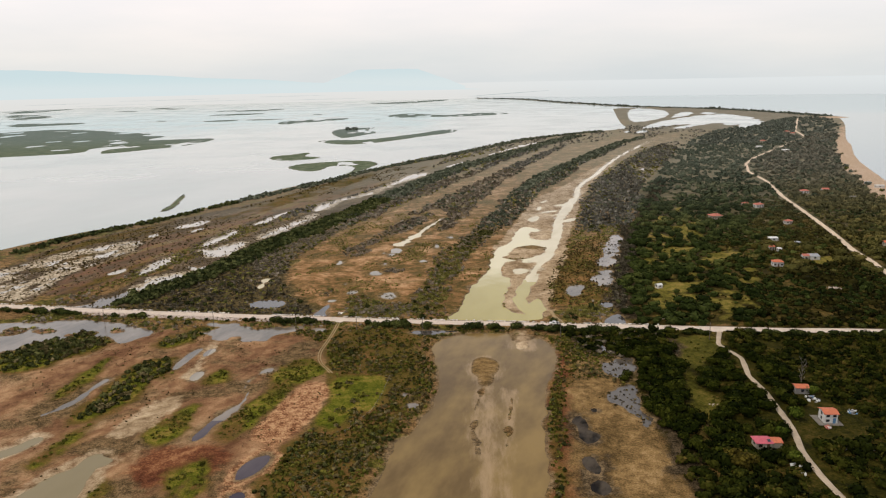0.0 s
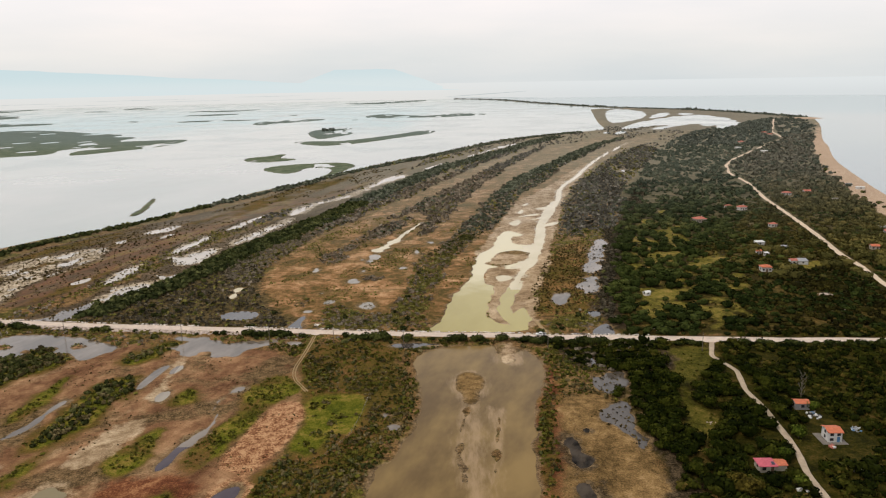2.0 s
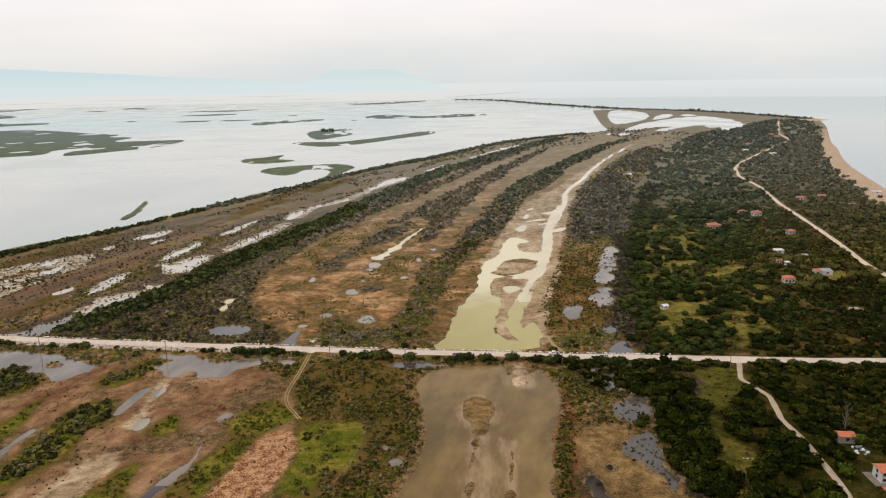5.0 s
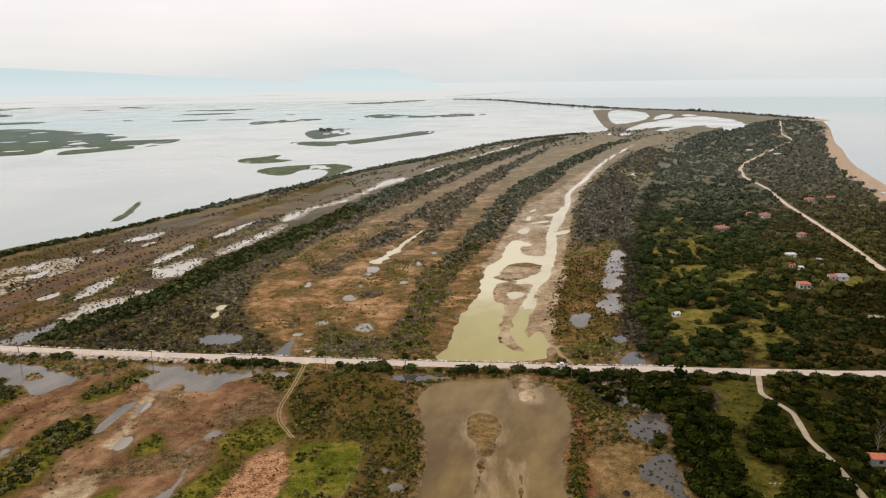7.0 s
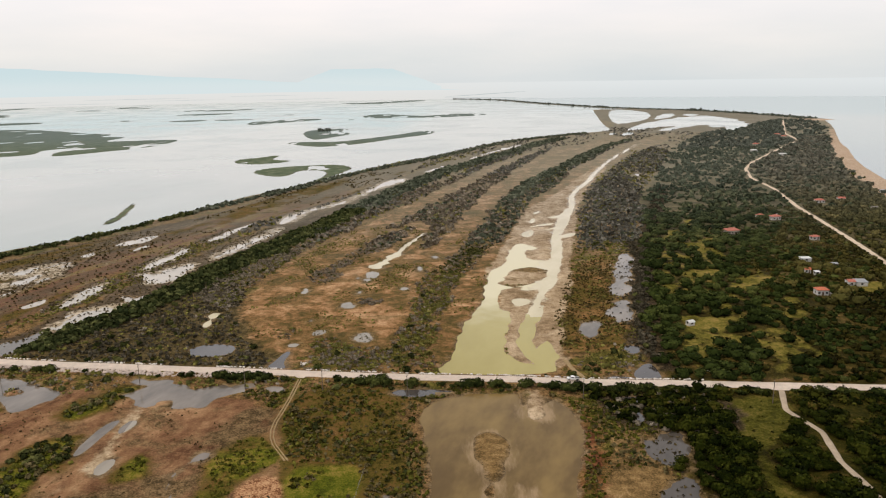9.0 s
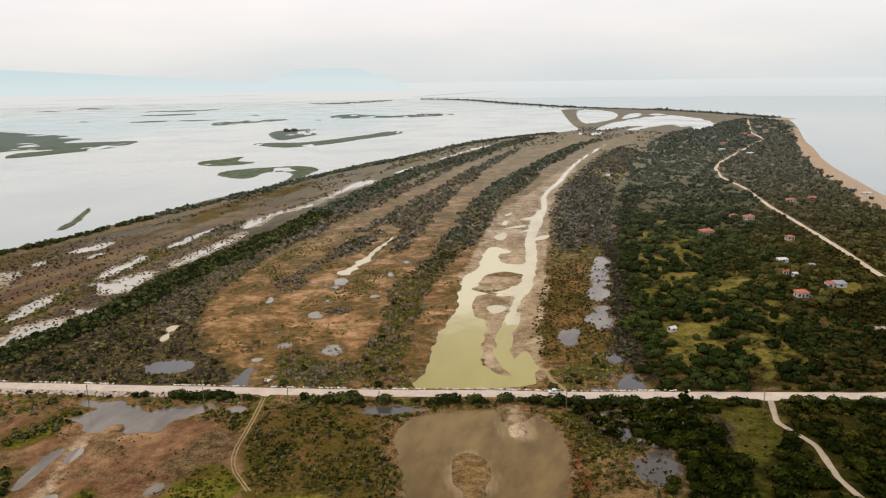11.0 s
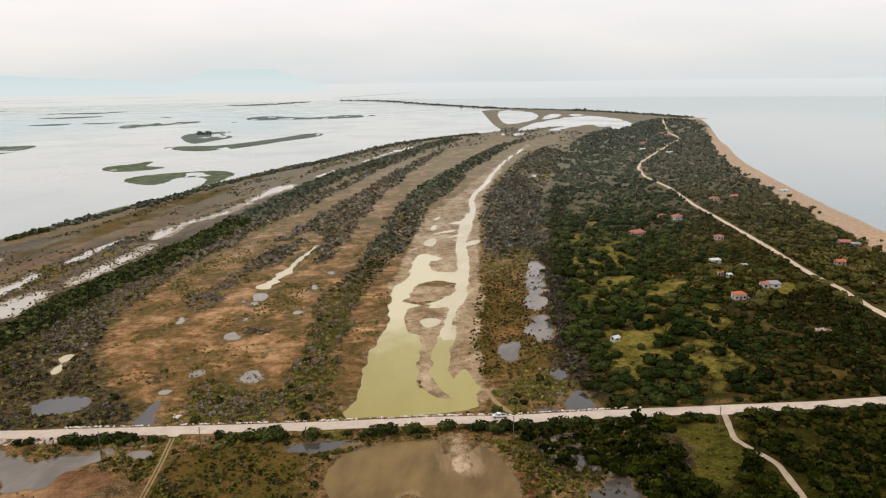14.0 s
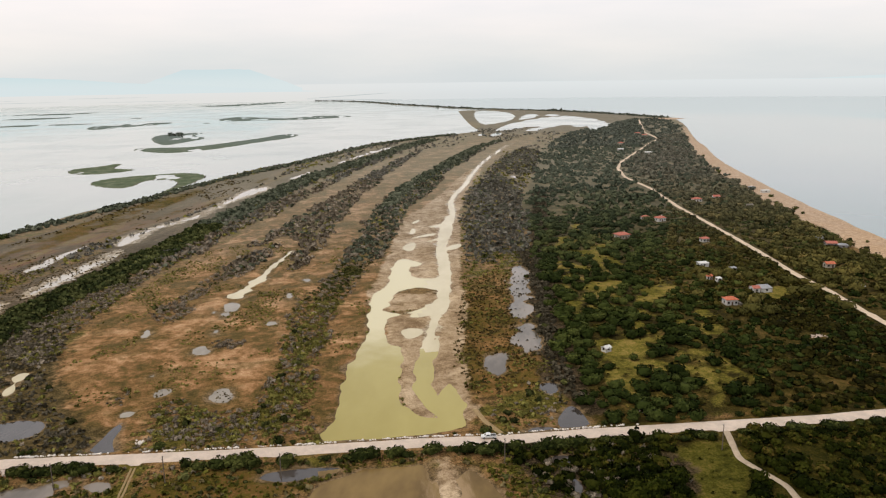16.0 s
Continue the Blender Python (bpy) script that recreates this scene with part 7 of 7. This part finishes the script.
def rubble(name, pts, lo, hi, label, material=STONE):
    V, F, n = [], [], 0
    for x, y in pts:
        v, q = random.choice(STONES)
        s, a = random.uniform(lo, hi), random.random() * 6.28
        X = v[:, 0] * math.cos(a) - v[:, 1] * math.sin(a)
        Y = v[:, 0] * math.sin(a) + v[:, 1] * math.cos(a)
        V.append(np.stack([X * s + x, Y * s + y, v[:, 2] * s], 1))
        F.append(q + n)
        n += len(v)
    px, py = np.array([p[0] for p in pts], float), np.array([p[1] for p in pts], float)
    z = np.maximum(ground_height(px, py, fields(px, py)), LEVEL - 0.1)
    for v, h in zip(V, z):
        v[:, 2] += h + 0.12
    return tagged(new(name, mesh_from(name, np.concatenate(V), np.concatenate(F), material)), label, "rocks", kind="stuff")


line = np.array(dense(PLAN["road"], 0.8))
way = np.gradient(line, axis=0)
way /= np.linalg.norm(way, axis=1)[:, None]
edge_pts, bank_pts = [], []
for (x, y), (dx, dy) in zip(line, way):
    if -330 < x < 110 and random.random() < 0.75 * soft(float(value_noise(np.array(x / 9.0), np.array(1.0))), 0.15, 0.5):
        o = random.uniform(3.5, 4.4)
        edge_pts.append((x - dy * o, y + dx * o))
    if -225 < x < -92:
        for _ in range(int(4 * soft(float(value_noise(np.array(x / 13.0), np.array(7.0))), 0.3, 0.7))):
            o = random.uniform(3.7, 6.4)
            bank_pts.append((x + dy * o, y - dx * o))
rubble("edge_stones", edge_pts, 0.45, 1.3, "white stones lining the gravel road")
rubble("riprap", bank_pts, 0.8, 1.9, "pale pink riprap on the causeway bank", RIPRAP)
rubble("rubble_heap", [(-57 + random.gauss(0, 0.9), 376 + random.gauss(0, 0.7)) for _ in range(26)], 0.5, 1.2, "heap of white rubble beside the road")
rubble("ruined_wall", [(230 + random.gauss(0, 1.9), 405 + random.gauss(0, 0.9)) for _ in range(46)], 0.5, 1.2, "collapsed pale stone wall in the scrub", RIPRAP)
rubble("ruined_wall", [(236 + random.gauss(0, 1.2), 403 + random.gauss(0, 0.6)) for _ in range(20)], 0.5, 1.1, "small collapsed stone wall in the scrub", RIPRAP)
rubble("stone_heap", [(224 + random.gauss(0, 0.8), 377 + random.gauss(0, 1.2)) for _ in range(22)], 0.4, 0.9, "heap of pale stones in a clearing", RIPRAP)
rubble("stone_heap", [(117 + random.gauss(0, 1.2), 354 + random.gauss(0, 3.0)) for _ in range(34)], 0.4, 0.9, "pale stones where a track meets the road", RIPRAP)


def pole(x, y):
    xs, ys = np.array([float(x)]), np.array([float(y)])
    z = max(float(ground_height(xs, ys, fields(xs, ys))[0]), 0.0)
    ob = new("utility_pole")
    bm = bmesh.new()
    bmesh.ops.create_cone(bm, cap_ends=True, segments=8, radius1=0.17, radius2=0.11, depth=9.4)
    bmesh.ops.translate(bm, verts=bm.verts[:], vec=(0, 0, 4.3))
    bm_part("post", bm, TIMBER, ob)
    arm = bm_part("crossarm", block(-0.9, -0.07, 8.3, 0.9, 0.07, 8.45, 0.02), TIMBER, ob)
    for px in (-0.75, 0.0, 0.75):
        b = bmesh.new()
        bmesh.ops.create_cone(b, cap_ends=True, segments=8, radius1=0.06, radius2=0.04, depth=0.28)
        bmesh.ops.translate(b, verts=b.verts[:], vec=(px, 0, 8.59))
        bm_part("insulator", b, CAR_WHITE, arm)
    ob.matrix_world = pose(x, y, z, 0, 0, random.uniform(60, 100))
    return tagged(ob, "weathered timber utility pole beside the causeway", "utility pole", "utility poles along the road")


for x, y in ((-185, 371), (-122, 360), (-77, 352.5), (-45, 347.5), (-11, 342), (57, 333), (127, 324)):
    pole(x, y)


def car(x, y, turn, long, label, name="pickup", box=False):
    """A pickup or a van, with cab, bed or load space, windows, lamps and wheels."""
    xs, ys = np.array([float(x)]), np.array([float(y)])
    z = max(float(ground_height(xs, ys, fields(xs, ys))[0]), 0.0) + (0.16 if name == "pickup" else 0.05)
    ob = new(name)
    w = 0.9
    body = block(-long / 2, -w, 0.42, long / 2, w, 1.02, 0.12)
    bm_part("body", body, CAR_WHITE, ob)
    x0, x1 = (-long / 2 + 0.1, long * 0.3) if box else (-long * 0.12, long * 0.26)
    cab = block(x0, -w * 0.92, 1.0, x1, w * 0.92, 2.0 if box else 1.72, 0.14)
    for v in cab.verts:
        if v.co.z > 1.4 and v.co.x > 0:
            v.co.x -= 0.35
    cab_ob = bm_part("cab", cab, CAR_WHITE, ob)
    for s in (-1, 1):
        bm_part("side_window", block(x0 + 0.35, s * w * 0.925 - 0.012, 1.15, x1 - 0.55, s * w * 0.925 + 0.012, 1.55, 0), PANE, cab_ob)
        bm_part("headlight", block(long / 2 - 0.02, s * 0.62 - 0.16, 0.72, long / 2 + 0.03, s * 0.62 + 0.16, 0.9, 0.01), CLOTH_WHITE, ob)
    shield = block(-0.012, -w * 0.78, 0.0, 0.012, w * 0.78, 0.55, 0)
    shield.transform(Matrix.Translation((x1 + 0.03, 0, 1.08)) @ Matrix.Rotation(radians(-30), 4, "Y"))
    bm_part("windscreen", shield, PANE, cab_ob)
    if not box:
        bm_part("bed", block(-long / 2 + 0.12, -w * 0.82, 1.0, -long * 0.14, w * 0.82, 1.035, 0), DARK_TRIM, ob)
        for s in (-1, 1):
            bm_part("bed_side", block(-long / 2, s * w * 0.93 - 0.05, 1.0, -long * 0.13, s * w * 0.93 + 0.05, 1.24, 0.02), CAR_WHITE, ob)
    for px in (-long * 0.31, long * 0.31):
        for s in (-1, 1):
            b = bmesh.new()
            bmesh.ops.create_cone(b, cap_ends=True, segments=16, radius1=0.36, radius2=0.36, depth=0.24)
            b.transform(Matrix.Translation((px, s * (w - 0.1), 0.36)) @ Matrix.Rotation(radians(90), 4, "X"))
            wheel = bm_part("wheel", b, TYRE, ob)
            b = bmesh.new()
            bmesh.ops.create_cone(b, cap_ends=True, segments=12, radius1=0.2, radius2=0.2, depth=0.26)
            b.transform(Matrix.Translation((px, s * (w - 0.1), 0.36)) @ Matrix.Rotation(radians(90), 4, "X"))
            bm_part("rim", b, METAL_ROOF, wheel, "grey steel rim")
    ob.matrix_world = pose(x, y, z, 0, 0, turn)
    return tagged(ob, label, "car")


car(56.5, 349.0, 169, 5.0, "white pickup truck on the pale gravel road")
car(487, 811, 20, 5.2, "white van parked on the sandy beach", "van", True)


def boat(x, y, turn):
    xs, ys = np.array([float(x)]), np.array([float(y)])
    z = float(ground_height(xs, ys, fields(xs, ys))[0])
    ob = new("boat")
    bm = bmesh.new()
    rings = []
    for t, wide, deep in ((-2.2, 0.7, 0.55), (-1.0, 0.95, 0.65), (0.6, 0.9, 0.65), (1.7, 0.5, 0.6), (2.6, 0.03, 0.35)):
        rings.append([bm.verts.new(p) for p in ((t, -wide, 0.75), (t, -wide * 0.6, 0.75 - deep * 0.8), (t, 0, 0.75 - deep), (t, wide * 0.6, 0.75 - deep * 0.8), (t, wide, 0.75))])
    for a, b in zip(rings[:-1], rings[1:]):
        for i in range(4):
            bm.faces.new([a[i], b[i], b[i + 1], a[i + 1]])
    bm.faces.new(rings[0])
    bm_part("hull", bm, CAR_WHITE, ob)
    bm_part("thwart", block(-0.6, -0.8, 0.5, -0.3, 0.8, 0.56), WOODWORK, ob)
    bm_part("deck", block(0.9, -0.5, 0.66, 1.7, 0.5, 0.7), CLOTH_WHITE, ob)
    ob.matrix_world = pose(x, y, z - 0.05, 8, 0, turn)
    return tagged(ob, "small white boat laid up in a clearing", "boat")


boat(311, 467, 115)


def junk(x, y, spread, count, colours, label):
    """A loose heap of boards, crates and sheets."""
    xs, ys = np.array([float(x)]), np.array([float(y)])
    z = float(ground_height(xs, ys, fields(xs, ys))[0])
    ob = new("junk_heap")
    for i in range(count):
        a, r = random.random() * 6.28, spread * math.sqrt(random.random())
        lx, ly, lz = random.uniform(0.4, 1.8), random.uniform(0.3, 0.9), random.uniform(0.08, 0.55)
        bm = block(-lx / 2, -ly / 2, -0.05, lx / 2, ly / 2, lz, 0.03)
        bm.transform(pose(math.cos(a) * r, math.sin(a) * r, random.uniform(0, 0.25), random.uniform(-12, 12), random.uniform(-12, 12), random.uniform(0, 180)))
        bm_part("sheet" if lz < 0.3 else "crate", bm, random.choice(colours), ob)
    ob.matrix_world = pose(x, y, z)
    return tagged(ob, label, "junk")


junk(143.0, 257.5, 2.6, 22, [CLOTH_WHITE, CLOTH_WHITE, BLUE_PAINT, DARK_TRIM, GREY_WALL], "heap of white and blue scrap beside a shed")
junk(152.0, 246, 1.8, 14, [CLOTH_WHITE, BLUE_PAINT, METAL_ROOF], "heap of white and blue sheets on the grass")
junk(136.5, 234.5, 1.3, 8, [CLOTH_WHITE, TILE_RED], "white and red litter beside a concrete yard")
junk(112.5, 209, 1.6, 9, [CLOTH_WHITE, CLOTH_WHITE, GREY_WALL], "white tarpaulins under the trees")
junk(112.5, 204, 1.4, 7, [CLOTH_WHITE, CLOTH_WHITE, GREY_WALL], "white tarpaulins beside the dirt track")
junk(258, 520, 2.4, 12, [CLOTH_WHITE, METAL_ROOF, TILE_PINK], "heap of white scrap between cabins")


# ------------------------------------------------------------ trees and walls round the near houses
YELLOW_LEAF = single_leaf_material("olive_yellow_leaves", (0.022, 0.018, 0.003), (0.07, 0.055, 0.009), (0.15, 0.115, 0.022))
FRESH_LEAF = single_leaf_material("fresh_green_leaves", (0.014, 0.024, 0.003), (0.05, 0.07, 0.008), (0.12, 0.14, 0.02))
PALE_BARK = plain("pale_grey_bark", (0.15, 0.13, 0.10), 0.9, 0.25, 3)


def ground_at(x, y):
    xs, ys = np.array([float(x)]), np.array([float(y)])
    return float(ground_height(xs, ys, fields(xs, ys))[0])


def leaf_forms(material, seed):
    out = []
    for s in range(2):
        v, q, n = crown_quads(1.0, 1.5, 240, 0.12, 5, seed + s)
        v[:, 2] += 0.2
        out.append((mesh_from("crown", v, q, material, normals=n), trunk_mesh(1.4, 0.08, 4, seed + s)))
    return out


YELLOW_FORMS, FRESH_FORMS = leaf_forms(YELLOW_LEAF, 400), leaf_forms(FRESH_LEAF, 410)
for x, y, size in [(95, 208, 3.4), (94, 213, 2.8), (99, 210, 2.6)]:
    plant("tree", YELLOW_FORMS, x, y, ground_at(x, y), size, "broad olive-yellow tree beside a pink-roofed house", "yellowing trees by the house")
for x, y, size in [(145, 262, 2.2), (129, 242, 2.6), (116, 227, 2.4), (114, 212, 2.2)]:
    plant("tree", FRESH_FORMS, x, y, ground_at(x, y), size, "fresh green tree beside the dirt track", "green trees by the track")


def bare_tree(x, y, tall, seed):
    """A leafless tree: a trunk that forks into ever thinner limbs, each order one part."""
    r = random.Random(seed)
    orders = [([], []) for _ in range(3)]

    def limb(a, b, ra, rb, order):
        V, F = orders[order]
        d = (b - a).normalized()
        u = d.orthogonal().normalized()
        w = d.cross(u)
        s, sides = len(V), 5
        for p, rad in ((a, ra), (b, rb)):
            for j in range(sides):
                t = 2 * math.pi * j / sides
                V.append(tuple(p + u * math.cos(t) * rad + w * math.sin(t) * rad))
        for j in range(sides):
            F.append((s + j, s + (j + 1) % sides, s + sides + (j + 1) % sides, s + sides + j))

    at = Vector((0, 0, -0.2))
    for i in range(6):
        up = at + Vector((r.uniform(-0.25, 0.25), r.uniform(-0.25, 0.25), tall / 6))
        limb(at, up, 0.24 - 0.034 * i, 0.206 - 0.034 * i, 0)
        for k in range(3 if i else 0):
            a = r.uniform(0, 6.28)
            tip = up + Vector((math.cos(a), math.sin(a), 1.5)) * tall * r.uniform(0.08, 0.15)
            limb(up, tip, 0.09, 0.04, 1)
            for _ in range(5):
                start = up.lerp(tip, r.uniform(0.35, 1.0))
                limb(start, start + Vector((r.uniform(-1, 1), r.uniform(-1, 1), r.uniform(0.5, 1.8))) * tall * 0.06, 0.035, 0.012, 2)
        at = up
    ob = new("bare_tree")
    for name, (V, F) in zip(("trunk", "limbs", "twigs"), orders):
        part(name, mesh_from(name, np.array(V), np.array(F), PALE_BARK, True), ob)
    ob.matrix_world = pose(x, y, ground_at(x, y))
    return tagged(ob, "tall bare grey tree beside a rusty-roofed shed", "tree")


bare_tree(143, 267, 11.5, 3)


def garden_wall(a, b, high, label):
    """A low block wall with a coping and piers between two points."""
    ob = new("garden_wall")
    long = math.hypot(b[0] - a[0], b[1] - a[1])
    bm_part("wall", block(0, -0.1, -0.4, long, 0.1, high, 0.02), GREY_WALL, ob)
    bm_part("coping", block(-0.05, -0.15, high, long + 0.05, 0.15, high + 0.08, 0.02), CONCRETE, ob)
    for i in range(int(long / 4) + 1):
        bm_part("pier", block(i * 4 - 0.17, -0.17, -0.4, i * 4 + 0.17, 0.17, high + 0.14, 0.02), GREY_WALL, ob)
    ob.matrix_world = pose(a[0], a[1], ground_at(*a), 0, 0, math.degrees(math.atan2(b[1] - a[1], b[0] - a[0])))
    return tagged(ob, label, "wall")


garden_wall((133, 219), (147, 217), 0.8, "low grey block wall in rough grass")


def fence(points, label):
    """Rough timber posts with two strands of wire."""
    ob = new("fence")
    way = dense(points, 2.6)
    tops = []
    for x, y in way:
        z = ground_at(x, y)
        bm = bmesh.new()
        bmesh.ops.create_cone(bm, cap_ends=True, segments=6, radius1=0.07, radius2=0.055, depth=1.6)
        bmesh.ops.translate(bm, verts=bm.verts[:], vec=(x, y, z + 0.55))
        bm_part("post", bm, TIMBER, ob)
        tops.append((x, y, z))
    for lift in (0.6, 1.15):
        for p, q in zip(tops[:-1], tops[1:]):
            a, b = Vector(p) + Vector((0, 0, lift)), Vector(q) + Vector((0, 0, lift))
            bm = bmesh.new()
            bmesh.ops.create_cone(bm, cap_ends=False, segments=4, radius1=0.015, radius2=0.015, depth=(b - a).length)
            bm.transform(Matrix.Translation((a + b) / 2) @ (b - a).to_track_quat("Z", "Y").to_matrix().to_4x4())
            bm_part("wire", bm, METAL_ROOF, ob)
    return tagged(ob, label, "fence")


fence([(-24, 287), (-26, 269), (-29, 254), (-37, 238)], "weathered post-and-wire fence round a green paddock")
rubble("stone_heap", [(103 + random.gauss(0, 0.9), 254 + random.gauss(0, 0.7)) for _ in range(9)], 0.3, 0.7, "small heap of dull stones in a grassy clearing", RIPRAP)

# tall trees on the far spit, on an islet and along the beach
tx = np.array([1000, 1010, 1020, 1030, 990, 705, 712, 745, -238, -230, -225, -246, 520, 545, 500, 480], float)
ty = np.array([2690, 2700, 2715, 2690, 2705, 3350, 3370, 3280, 1905, 1920, 1910, 1900, 905, 960, 860, 800], float)
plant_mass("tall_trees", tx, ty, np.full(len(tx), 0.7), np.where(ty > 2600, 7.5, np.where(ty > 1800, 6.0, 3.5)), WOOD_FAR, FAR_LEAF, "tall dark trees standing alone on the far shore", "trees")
X, Y = np.meshgrid(np.arange(335, 700, 5.0), np.arange(440, 1250, 5.0))
X, Y = X.ravel() + rng.random(X.size) * 4, Y.ravel() + rng.random(Y.size) * 4
f = fields(X, Y)
keep = (f["f_beach"] > 1) & (f["land"] > 14) & (rng.random(len(X)) < 0.2 * soft(16 - f["f_beach"], 0, 14) * soft(rough(X, Y, 30), -0.1, 0.3) + 0.01)
plant_mass("beach_bushes", X[keep], Y[keep], ground_height(X[keep], Y[keep], {k: v[keep] for k, v in f.items()}), 1.1 + 1.6 * rng.random(keep.sum()), THICK, HEDGE_LEAF, "dark bushes scattered over the sandy beach", "shrubs")
